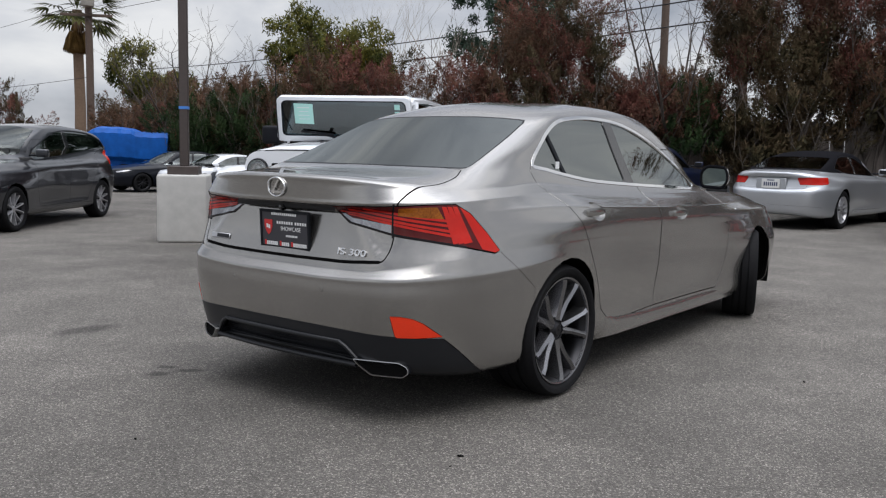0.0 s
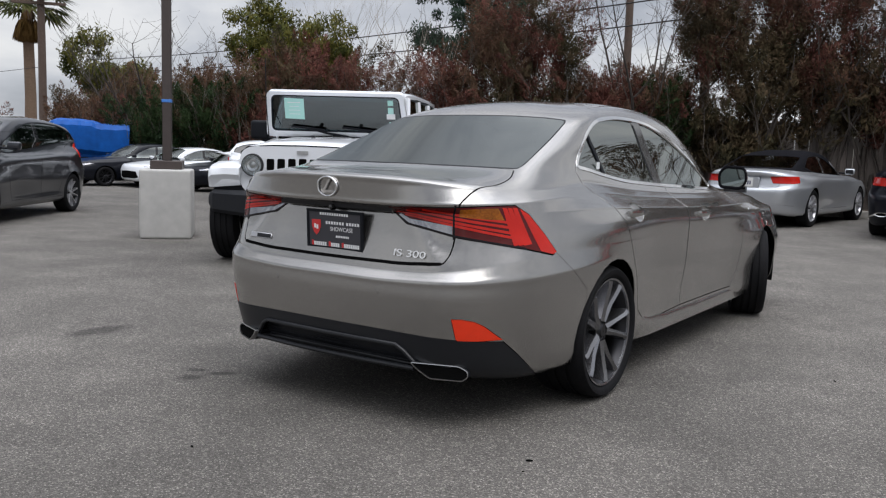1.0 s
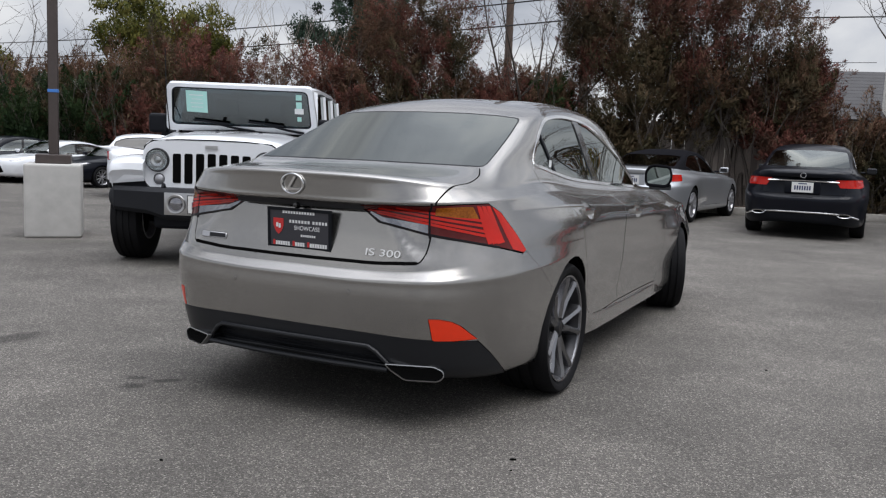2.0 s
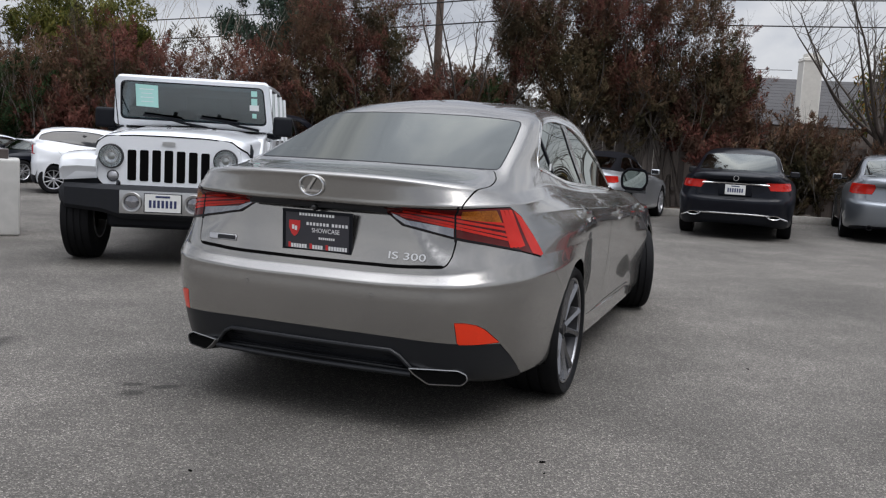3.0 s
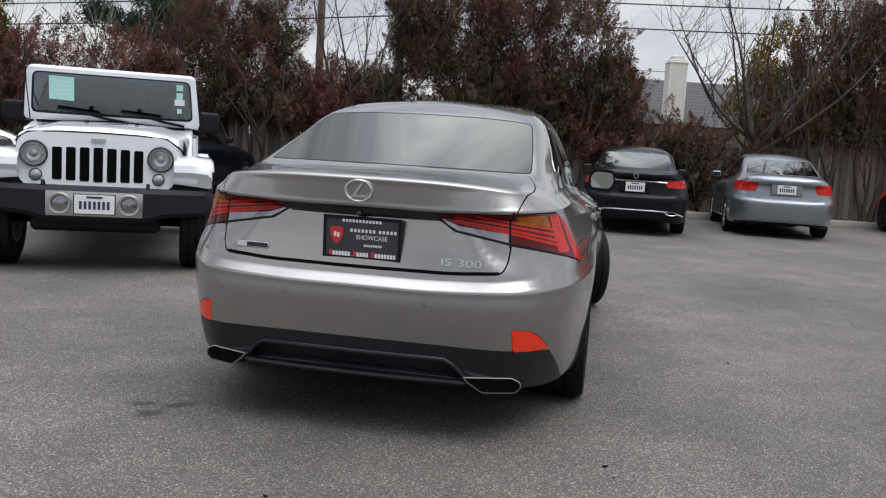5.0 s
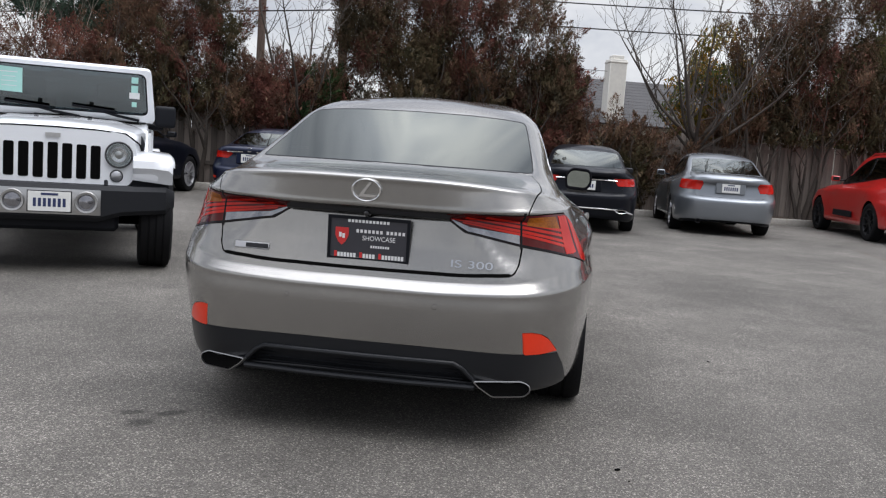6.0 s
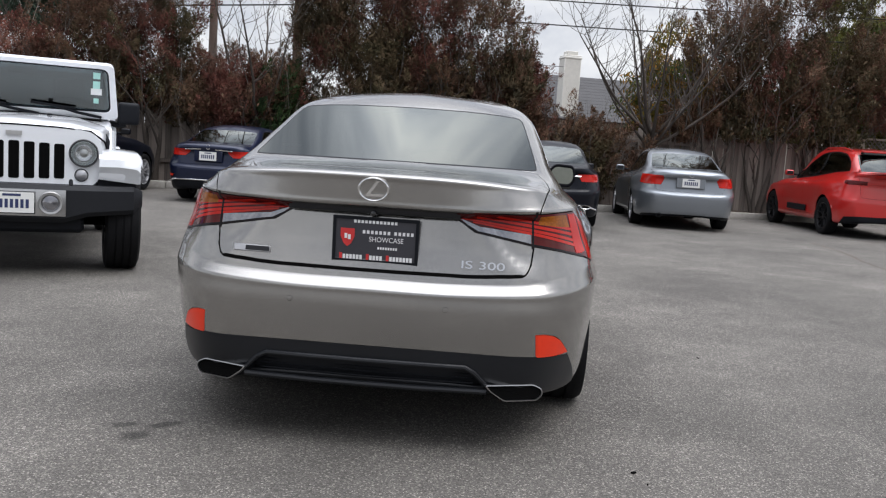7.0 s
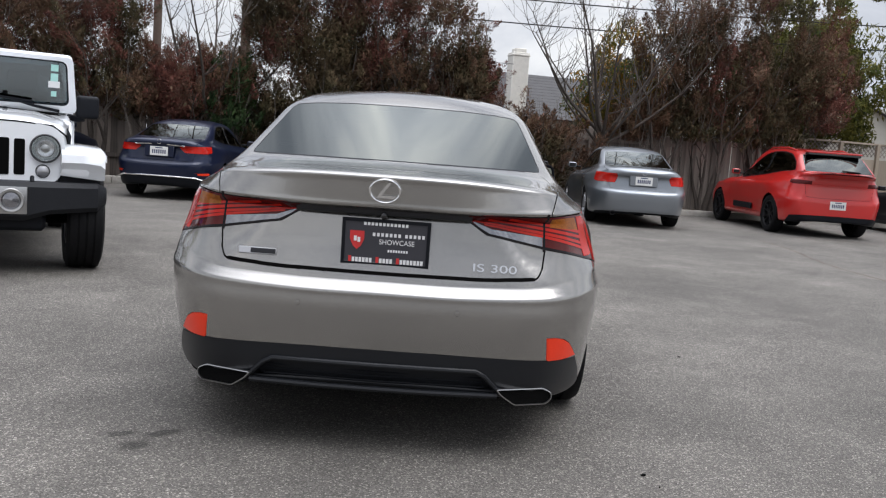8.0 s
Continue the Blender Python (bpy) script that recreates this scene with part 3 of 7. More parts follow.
# ---- wheels ----
def wheel_parts(parent, at, radius=0.318, width=0.235, rim_r=0.235, spokes=5, twin=True, spoke_mat=None, rim_mat=None, steer=0.0, side=1, spoke_w=0.03, treads=True, spread=(0.30, 0.468), lip_mat=None, ridge=0.003, back_at=-0.35):
    """A wheel with its axle along x, its outer face towards +x (side 1) or -x (side -1)."""
    spoke_mat, rim_mat = spoke_mat or RIM_SILVER, rim_mat or RIM_SILVER
    m = Matrix.Translation(at) @ pose(0, 0, 0, 0, 0, steer + (0 if side > 0 else 180))
    hw = width / 2
    barrel = lathe([(rim_r * 0.93, -hw * 0.9), (rim_r * 0.90, hw * 0.45), (rim_r * 0.94, hw * 0.80), (rim_r * 1.0, hw * 0.90), (rim_r * 1.012, hw * 0.84), (rim_r * 0.99, hw * 0.6), (rim_r * 0.98, -hw * 0.9)], 48, closed=True)
    wheel = part("wheel", barrel, rim_mat, parent, at=m)
    if lip_mat:
        part("rim_lip", lathe([(rim_r * 0.955, hw * 0.80), (rim_r * 0.965, hw * 0.895), (rim_r * 1.0, hw * 0.915), (rim_r * 1.012, hw * 0.86)], 56), lip_mat, wheel, "machined rim edge")
    R, s = radius, radius - rim_r
    prof = [(rim_r * 0.99, -hw * 0.86), (rim_r + s * 0.35, -hw * 0.99), (rim_r + s * 0.7, -hw), (R * 0.985, -hw * 0.86), (R, -hw * 0.72)]
    if treads:
        for k in (-0.42, 0.0, 0.42):
            prof += [(R, hw * (k - 0.06)), (R - 0.008, hw * (k - 0.05)), (R - 0.008, hw * (k + 0.05)), (R, hw * (k + 0.06))]
    prof += [(R, hw * 0.72), (R * 0.985, hw * 0.86), (rim_r + s * 0.7, hw), (rim_r + s * 0.35, hw * 0.99), (rim_r * 1.005, hw * 0.86)]
    part("tyre", lathe(prof, 56, closed=True), RUBBER, wheel, sharp=50)
    part("brake_disc", lathe([(0.02, -hw * 0.1), (rim_r * 0.72, -hw * 0.1), (rim_r * 0.72, hw * 0.02), (0.02, hw * 0.02)], 32, closed=True), RIM_DARK, wheel)
    # disc added behind the spokes, near-black for the shade inside the wheel
    part("wheel_back", lathe([(0.005, hw * back_at), (rim_r * 0.93, hw * back_at), (rim_r * 0.93, hw * back_at + 0.006), (0.005, hw * back_at + 0.006)], 32, closed=True), VOID, wheel)
    part("centre_cap", lathe([(0.004, hw * 0.74), (rim_r * 0.10, hw * 0.74), (rim_r * 0.14, hw * 0.68), (rim_r * 0.24, hw * 0.60), (rim_r * 0.26, hw * 0.3), (0.004, hw * 0.3)], 28, closed=True), rim_mat if lip_mat else spoke_mat, wheel)
    for k in range(spokes):
        base = 2 * math.pi * k / spokes
        for half_turn in ((-0.5, 0.5) if twin else (0.0,)):
            a = base + half_turn * spread[1] * (2 * math.pi / spokes)
            a0 = base + half_turn * spread[0] * (2 * math.pi / spokes)
            bm = bmesh.new()
            rows = []
            for t, w, x0, x1 in ((0.0, 1.25, hw * 0.28, hw * 0.66), (0.45, 0.9, hw * 0.34, hw * 0.72), (0.85, 0.85, hw * 0.40, hw * 0.84), (1.0, 1.25, hw * 0.42, hw * 0.86)):
                ang = a0 + (a - a0) * t
                rr = rim_r * (0.18 + 0.77 * t)
                c, sn = math.cos(ang), math.sin(ang)
                half = spoke_w * w / 2
                rows.append([bm.verts.new((x, rr * c - o * sn, rr * sn + o * c)) for x, o in ((x0, -half), (x1, -half * 0.55), (x1 + ridge, 0), (x1, half * 0.55), (x0, half))])
            for p, q in zip(rows, rows[1:]):
                for i in range(5):
                    bm.faces.new((p[i], q[i], q[(i + 1) % 5], p[(i + 1) % 5]))
            bm.faces.new(rows[0])
            bm.faces.new(rows[-1][::-1])
            part("spoke", bm, spoke_mat, wheel, sharp=25)
    for k in range(5):
        a = 2 * math.pi * (k + 0.5) / 5
        part("wheel_nut", lathe([(0.003, hw * 0.66), (0.010, hw * 0.66), (0.011, hw * 0.45), (0.003, hw * 0.45)], 6, closed=True), RIM_DARK, wheel, at=Matrix.Translation((0, 0.055 * math.cos(a), 0.055 * math.sin(a))))
    return wheel


# ---- ground, kerb, bed and fence ----
def sheet(name, cx, cy, size, inner, mat, label, category):
    """One ground sheet to the horizon: fine near the cars, coarse far off."""
    steps = [-size, -size * 0.3, -120, -60]
    steps += [-30 + 3 * i for i in range(int(60 / 3) + 1)] + [60, 120, size * 0.3, size]
    bm = bmesh.new()
    grid = [[bm.verts.new((cx + x, cy + y, 0)) for y in steps] for x in steps]
    for a, b in zip(grid, grid[1:]):
        for j in range(len(steps) - 1):
            bm.faces.new((a[j], b[j], b[j + 1], a[j + 1]))
    ob = part(name, bm, mat, None)
    return tagged(ob, label, category, kind="structure")


sheet("ground", 0, 12, 900, 0, ASPHALT, "worn grey asphalt of a car lot with pale speckled stones", "asphalt")

# the kerb runs along a line; along it the planting bed, the fence and the trees
KA, KDIR = Vector((3.0, 19.35, 0)), Vector((0.9223, -0.3865, 0)).normalized()
KOUT = Vector((-KDIR.y, KDIR.x, 0))


def along(s, off=0.0, z=0.0):
    """A place s metres along the kerb, off metres behind its face."""
    p = KA + KDIR * s + KOUT * off
    return Vector((p.x, p.y, z))


KYAW = math.degrees(math.atan2(KDIR.y, KDIR.x))


# ---- the silver saloon ----
CAR_AT = pose(-0.112, 4.610, 0, 0, 0, -37.8)
car = thing("sedan_car", CAR_AT, "warm silver four-door sedan parked on grey asphalt, front wheels turned", "car")

# rings of (right, ahead, up), rear centre to front centre
SALOON = [
    [(0, -.90, .24), (.33, -.89, .24), (.58, -.84, .22), (.72, -.66, .20), (.80, -.40, .20), (.80, 0, .20), (.80, .6, .19), (.80, 1.25, .19), (.80, 1.95, .19), (.79, 2.75, .19), (.62, 3.40, .20), (0, 3.55, .20)],
    [(0, -.985, .27), (.33, -.975, .265), (.60, -.91, .25), (.76, -.70, .235), (.84, -.40, .23), (.86, 0, .23), (.838, .6, .235), (.835, 1.25, .24), (.838, 1.95, .235), (.86, 2.75, .23), (.72, 3.45, .25), (0, 3.66, .25)],
    [(0, -1.02, .41), (.33, -1.01, .41), (.62, -.955, .40), (.785, -.74, .385), (.868, -.40, .38), (.885, 0, .38), (.842, .6, .36), (.836, 1.25, .36), (.842, 1.95, .37), (.88, 2.75, .38), (.75, 3.48, .40), (0, 3.70, .40)],
    [(0, -1.036, .55), (.33, -1.026, .55), (.635, -.975, .55), (.805, -.76, .55), (.885, -.40, .56), (.905, 0, .58), (.862, .6, .55), (.856, 1.25, .55), (.863, 1.95, .55), (.895, 2.75, .55), (.76, 3.48, .55), (0, 3.70, .55)],
    [(0, -1.034, .618), (.33, -1.024, .618), (.635, -.973, .632), (.812, -.755, .645), (.887, -.42, .66), (.903, 0, .68), (.867, .6, .66), (.860, 1.25, .65), (.867, 1.95, .65), (.885, 2.75, .65), (.74, 3.46, .65), (0, 3.68, .65)],
    [(0, -1.004, .655), (.33, -.995, .656), (.612, -.955, .675), (.796, -.742, .715), (.862, -.43, .735), (.901, 0, .74), (.870, .6, .735), (.863, 1.25, .72), (.869, 1.95, .72), (.865, 2.75, .73), (.72, 3.43, .72), (0, 3.66, .70)],
    [(0, -.968, .78), (.33, -.962, .78), (.605, -.93, .79), (.778, -.70, .80), (.844, -.42, .82), (.893, 0, .83), (.870, .6, .82), (.865, 1.25, .80), (.870, 1.95, .79), (.845, 2.75, .80), (.70, 3.40, .78), (0, 3.64, .74)],
    [(0, -.948, .895), (.33, -.946, .898), (.61, -.918, .905), (.768, -.685, .90), (.818, -.42, .91), (.856, 0, .91), (.852, .6, .888), (.850, 1.25, .864), (.854, 1.95, .85), (.80, 2.75, .84), (.66, 3.34, .80), (0, 3.60, .77)],
    [(0, -1.014, .928), (.33, -1.0, .928), (.61, -.925, .942), (.757, -.672, .95), (.785, -.42, .96), (.772, 0, .972), (.768, .6, .938), (.775, 1.25, .910), (.782, 1.95, .895), (.755, 2.75, .88), (.60, 3.26, .83), (0, 3.52, .80)],
    [(0, -1.022, 1.04), (.33, -1.0, 1.036), (.585, -.895, 1.018), (.705, -.635, .995), (.735, -.40, 1.0), (.72, 0, 1.02), (.726, .6, .975), (.735, 1.25, .943), (.738, 1.95, .925), (.70, 2.7, .91), (.5, 3.1, .87), (0, 3.3, .84)],
    [(0, -.465, 1.085), (.30, -.465, 1.085), (.54, -.468, 1.083), (.635, -.42, 1.085), (.672, -.25, 1.09), (.684, .03, 1.09), (.70, .6, 1.01), (.710, 1.25, .975), (.703, 1.95, .955), (.62, 2.2, .97), (.40, 2.42, .98), (0, 2.52, .985)],
    [(0, -.17, 1.23), (.29, -.165, 1.225), (.50, -.155, 1.215), (.595, -.09, 1.21), (.634, .07, 1.215), (.630, .26, 1.22), (.626, .7, 1.18), (.628, 1.25, 1.17), (.624, 1.72, 1.17), (.57, 1.9, 1.18), (.37, 2.03, 1.19), (0, 2.1, 1.2)],
    [(0, .13, 1.36), (.27, .135, 1.355), (.46, .15, 1.338), (.542, .21, 1.333), (.566, .34, 1.344), (.554, .5, 1.355), (.545, .8, 1.365), (.545, 1.15, 1.37), (.542, 1.38, 1.365), (.51, 1.5, 1.37), (.34, 1.58, 1.385), (0, 1.62, 1.395)],
    [(0, .35, 1.422), (.2, .36, 1.416), (.36, .38, 1.402), (.42, .42, 1.399), (.45, .5, 1.404), (.455, .62, 1.413), (.46, .82, 1.424), (.465, 1.1, 1.424), (.455, 1.25, 1.417), (.4, 1.33, 1.416), (.25, 1.38, 1.422), (0, 1.4, 1.428)],
    [(0, .60, 1.448), (0, .62, 1.448), (0, .64, 1.448), (0, .66, 1.449), (0, .70, 1.45), (0, .76, 1.451), (0, .84, 1.453), (0, .95, 1.453), (0, 1.05, 1.452), (0, 1.12, 1.451), (0, 1.17, 1.449), (0, 1.2, 1.447)],
]


def sharpened(rings, folds):
    """Extra rings close to a fold, so that it stays crisp: (ring, towards, share)."""
    R = [np.asarray(r, float) for r in rings]
    out = []
    for i, r in enumerate(R):
        near = [R[i] * (1 - t) + R[j] * t for k, j, t in folds if k == i and j < i]
        far = [R[i] * (1 - t) + R[j] * t for k, j, t in folds if k == i and j > i]
        out += near + [r] + far
    return np.array(out)


def arch(u, z, r, n=28):
    return [(u + r * math.cos(2 * math.pi * k / n), z + r * math.sin(2 * math.pi * k / n)) for k in range(n)]


def shrink(poly, by):
    """An outline drawn in by a distance."""
    P = np.asarray(poly, float)
    c = np.roll(P, -1, 0) - np.roll(P, 1, 0)
    n = np.stack([-c[:, 1], c[:, 0]], 1)
    n /= np.maximum(np.linalg.norm(n, axis=1, keepdims=True), 1e-9)
    area = 0.5 * np.sum(P[:, 0] * np.roll(P[:, 1], -1) - np.roll(P[:, 0], -1) * P[:, 1])
    return P + n * (by if area > 0 else -by)


WB = 2.80
WIDER = np.array(SALOON)
WIDER[:, :, 0] *= 1 + 0.012 * np.clip((0.6 - WIDER[:, :, 1]) / 0.8, 0, 1) * (WIDER[:, :, 2] < 0.9)


def hollow(grid):
    """The pressed hollow of the boot lid below each lamp, with a slanting crease towards the plate."""
    x, z = grid[..., 0], grid[..., 2]
    across = (x - 0.385) * 0.776 + (z - 0.895) * 0.63
    deep = np.clip(across / 0.035, 0, 1) * np.clip((z - 0.70) / 0.07, 0, 1) * np.clip((0.925 - z) / 0.02, 0, 1) * np.clip((0.66 - x) / 0.08, 0, 1)
    out = grid.copy()
    out[..., 1] += np.where(grid[..., 1] < -0.8, 0.016 * deep, 0)
    return out


sh = Shell(sharpened(WIDER, [(4, 3, 0.3), (4, 5, 0.4), (5, 6, 0.12), (7, 6, 0.12), (7, 8, 0.2), (8, 7, 0.25), (8, 9, 0.2), (9, 8, 0.24), (9, 10, 0.24)]), 11, 5, hollow)
HERO_GRID = np.concatenate([sh.grid, sh.grid * FLIP])
outer = lambda c: c.x > 0.45
sh.cut("hole", "side", arch(0, 0.318, 0.352), outer)
sh.cut("hole", "side", arch(WB, 0.318, 0.352), outer)
# side windows with their bright surround
DLO = rounded([(-0.01, 1.098), (.13, 1.215), (.32, 1.315), (.58, 1.358), (.88, 1.365), (1.17, 1.338), (1.48, 1.245), (1.78, 1.105), (2.03, .972), (2.0, .950), (1.5, .962), (1.0, .984), (.55, 1.012), (.33, 1.038), (.12, 1.07)], 4)
cabin = lambda c: c.x > 0.4 and c.z > 0.9
sh.cut("b_pillar", "side", [(1.09, .95), (1.005, 1.385), (.915, 1.385), (.985, .95)], lambda c: c.x > 0.4 and c.z > 0.9 and inside(list(map(tuple, shrink(DLO, 0.016))), c.y, c.z))
sh.cut("quarter_bar", "side", [(.335, 1.0), (.205, 1.33), (.18, 1.32), (.305, 1.0)], lambda c: c.x > 0.4 and c.z > 0.9 and inside(list(map(tuple, shrink(DLO, 0.016))), c.y, c.z))
sh.cut("side_glass", "side", shrink(DLO, 0.016), cabin)
sh.cut("window_surround", "side", DLO, cabin)
# rear window
RW = [(-0.1, 1.090), (.30, 1.089), (.585, 1.087), (.602, 1.089), (.603, 1.096), (.590, 1.145), (.573, 1.205), (.554, 1.265), (.539, 1.305), (.526, 1.318), (.50, 1.323), (.42, 1.330), (.27, 1.337), (-.1, 1.342)]
back = lambda c: c.y < 0.7 and c.z > 1.04
sh.cut("rear_window", "rear", RW, back)
sh.cut("window_seal", "rear", shrink(RW, -0.005), back)
WS = rounded([(-0.1, 1.0), (.45, .995), (.60, 1.02), (.50, 1.33), (.44, 1.36), (-.1, 1.38)], 3)
sh.cut("windscreen", "front", WS, lambda c: c.y > 1.3 and c.z > 0.93)
# lamps, reflectors, lower valance
tip_in, top_mid, top_out, tip_out = (.31, -.985, .917), (.56, -.95, .925), (.700, -.655, .937), (.802, -.474, .742)
LAMP = seen_from("quarter", tip_in, (.45, -.97, .922), top_mid, (.66, -.80, .935), top_out, (.735, -.60, .90), (.775, -.535, .82), tip_out, (.80, -.50, .735), (.77, -.66, .765), (.70, -.84, .795), (.60, -.935, .815), (.405, -.972, .853))
rearside = lambda c: c.y < -0.3 and c.x > 0.2
Q = lambda r, u, z: seen_from("quarter", (r, u, z))[0]
sh.cut("lamp_amber", "quarter", [Q(.622, -.92, .922), Q(.655, -.815, .927), Q(.676, -.745, .928), Q(.690, -.72, .880), Q(.66, -.82, .884), Q(.622, -.92, .892)], rearside)
sh.cut("lamp_bright", "quarter", [Q(.712, -.640, .926), Q(.735, -.60, .90), Q(.775, -.535, .82), tuple(Q(*tip_out)), Q(.80, -.50, .735), Q(.79, -.58, .752), Q(.772, -.600, .80), Q(.742, -.632, .88)], rearside)
for a0 in (-0.004, 0.020, 0.044):
    sh.cut("lamp_line", "quarter", [(x - a0, z) for x, z in (Q(.695, -.675, .930), Q(.707, -.660, .928), Q(.762, -.62, .782), Q(.745, -.655, .776))], rearside)
sh.cut("lamp_edge", "quarter", [Q(.335, -.982, .900), Q(.35, -.981, .894), Q(.41, -.972, .856), Q(.60, -.934, .8195), Q(.70, -.84, .798), Q(.765, -.66, .768), Q(.77, -.66, .76), Q(.70, -.84, .79), Q(.60, -.935, .81), Q(.40, -.974, .849)], rearside)
sh.cut("lamp_edge", "quarter", [Q(.602, -.934, .94), Q(.610, -.931, .94), Q(.610, -.931, .80), Q(.602, -.934, .80)], rearside)
sh.cut("lamp_clear", "quarter", [Q(.352, -.981, .900), Q(.42, -.972, .872), Q(.600, -.934, .853), Q(.600, -.934, .812), Q(.405, -.973, .85)], rearside)
for k, (h0, h1, h2) in enumerate(((.912, .900, .878), (.906, .884, .858), (.896, .868, .836), (.884, .8555, .818))):
    w = 0.0052
    x0 = (.47, .40, .355, .40)[k]
    sh.cut("lamp_line", "quarter", [Q(x0, -.98 + .25 * max(0, x0 - .42), h0 + .004 + w * .5), Q(.61, -.93, h1 + w), Q(.725, -.70, h2 - .01 + w), Q(.725, -.70, h2 - .01 - w), Q(.61, -.93, h1 - w), Q(x0, -.98 + .25 * max(0, x0 - .42), h0 + .004 - w * .5)], rearside)
sh.cut("tail_lamp", "quarter", LAMP, rearside)
sh.cut("joint", "quarter", shrink(LAMP, -0.0045), rearside)
sh.cut("reflector", "quarter", seen_from("quarter", (.628, -.972, .484), (.66, -.945, .484), (.69, -.90, .474), (.715, -.865, .455), (.738, -.83, .425), (.757, -.785, .393), (.70, -.88, .391), (.655, -.955, .393), (.648, -.960, .40)), rearside)
RECESS = [(-.1, .345), (.385, .345), (.405, .335), (.465, .262), (-.1, .262)]
sh.cut("valance_recess", "rear", RECESS, lambda c: c.y < -0.6)
sh.cut("valance", "quarter", [(-.85, .405), (-.55, .405), (-.2, .395), (-.015, .384), (.06, .32), (.20, .18), (.2, .1), (-.85, .1)], lambda c: c.y < -0.3)
# boot lid, bumper, doors
LID = [(-.1, -.2235), (.1, -.2230), (.22, -.2205), (.33, -.2165), (.43, -.2110)] + [tuple(p) for p in rounded(seen_from("lid", (.52, -.953, .667), (.572, -.938, .672), (.592, -.935, .72), (.600, -.932, .80), (.612, -.925, .90), (.635, -.86, .985), (.655, -.70, 1.015), (.640, -.56, 1.045), (.610, -.49, 1.075)), 4, False)] + [(.60, .430), (.45, .436), (-.1, .436)]
lid_in = shrink(LID, 0.0045)
lid_in[lid_in[:, 1] < -0.185, 1] += 0.006
lid_in[0] = (-.1, -.2235 + 0.0105)
sh.cut("boot_lid", "lid", lid_in, lambda c: c.y < -0.25, False)
sh.cut("joint", "lid", LID, lambda c: c.y < -0.25, False)
sh.cut("rear_bumper", "quarter", [(-.85, .86), (-.1, .86), tuple(Q(.70, -.84, .80)), tuple(Q(*tip_out)), tuple(Q(.83, -.36, .655)), tuple(Q(.84, -.24, .565)), tuple(Q(.84, -.24, .1)), (-.85, .1)], lambda c: c.y < -0.25)
HANDLES = ((0.315, 0.872), (1.40, 0.822))
for hu, hz in HANDLES:
    sh.cut("handle_hole", "side", [(hu + 0.012 + 0.082 * math.cos(2 * math.pi * k / 20), hz + 0.002 + 0.046 * math.sin(2 * math.pi * k / 20)) for k in range(20)], outer)
RDOOR = [(1.10, 1.0), (1.125, .8), (1.13, .6), (1.12, .29), (.70, .275), (.52, .30), (.43, .36), (.36, .48), (.25, .64), (.145, .79), (.045, .92), (-.025, 1.01), (-.045, 1.07), (.0, 1.12), (.4, 1.2), (1.0, 1.2)]
FDOOR = [(1.10, 1.2), (1.10, 1.0), (1.125, .8), (1.13, .6), (1.12, .29), (2.08, .29), (2.17, .40), (2.20, .6), (2.19, .8), (2.12, .93), (2.06, 1.0), (1.8, 1.2)]
for nm, poly in (("rear_door", RDOOR), ("front_door", FDOOR)):
    sh.cut(nm, "side", shrink(poly, 0.005), outer)
    sh.cut("joint", "side", poly, outer)
pan = sh.split()

body = panel_part("body", whole(pan["body"]), SILVER, car, "warm silver metallic bodywork", gap=0.0006, lip=0.004)
boot = panel_part("boot_lid", whole(pan["boot_lid"]), SILVER, car, "silver boot lid with a sharp upper lip", gap=0.0005, lip=0.006)
bumper = panel_part("rear_bumper", whole(pan["rear_bumper"]), SILVER, car, gap=0.002, lip=0.004)
panel_part("panel_joint", whole(pan["joint"]), VOID, car, gap=0, lip=0, lift=-0.0012)
both_sides("rear_door", pan["rear_door"], SILVER, car, gap=0.0004, lip=0.003)
both_sides("front_door", pan["front_door"], SILVER, car, gap=0.0004, lip=0.003)
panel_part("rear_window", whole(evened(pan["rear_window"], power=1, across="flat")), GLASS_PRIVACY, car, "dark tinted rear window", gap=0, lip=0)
panel_part("window_seal", whole(pan["window_seal"]), TRIM_BLACK, car, gap=0, lip=0.004)
panel_part("windscreen", whole(pan["windscreen"]), GLASS_FRONT, car, gap=0, lip=0)
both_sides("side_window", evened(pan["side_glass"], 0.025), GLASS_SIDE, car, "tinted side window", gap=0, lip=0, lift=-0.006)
both_sides("window_surround", pan["window_surround"], CHROME, car, "bright metal window surround", gap=0, lip=0.012, lift=0.003)
both_sides("b_pillar", pan["b_pillar"], GLOSS_BLACK, car, gap=0, lip=0.01, lift=0.0)
both_sides("quarter_bar", pan["quarter_bar"], TRIM_BLACK, car, gap=0, lip=0.01, lift=0.0)
for flip in (False, True):
    pick = (lambda k: mirrored(pan[k])) if flip else (lambda k: pan[k])
    lamp = panel_part("tail_lamp", pick("tail_lamp"), LAMP_DEEP, car, "red L-shaped tail lamp", gap=0, lip=0.02, lift=0.002)
    panel_part("amber_lens", pick("lamp_amber"), LAMP_AMBER, lamp, "amber indicator lens", gap=0, lip=0.01, lift=0.002)
    panel_part("red_lens", pick("lamp_bright"), LAMP_RED, lamp, "bright red lens", gap=0, lip=0.01, lift=0.003)
    panel_part("light_strip", pick("lamp_line"), LAMP_RED, lamp, gap=0, lip=0.004, lift=0.004)
    panel_part("smoked_edge", pick("lamp_edge"), LAMP_EDGE, lamp, "black lamp edge", gap=0, lip=0.004, lift=0.003)
    panel_part("reversing_lens", pick("lamp_clear"), LAMP_CLEAR, lamp, "clear reversing lens", gap=0, lip=0.01, lift=0.002)
both_sides("reflector", pan["reflector"], REFLECTOR, bumper, "orange-red reflector", gap=0.001, lip=0.01, lift=0.001)
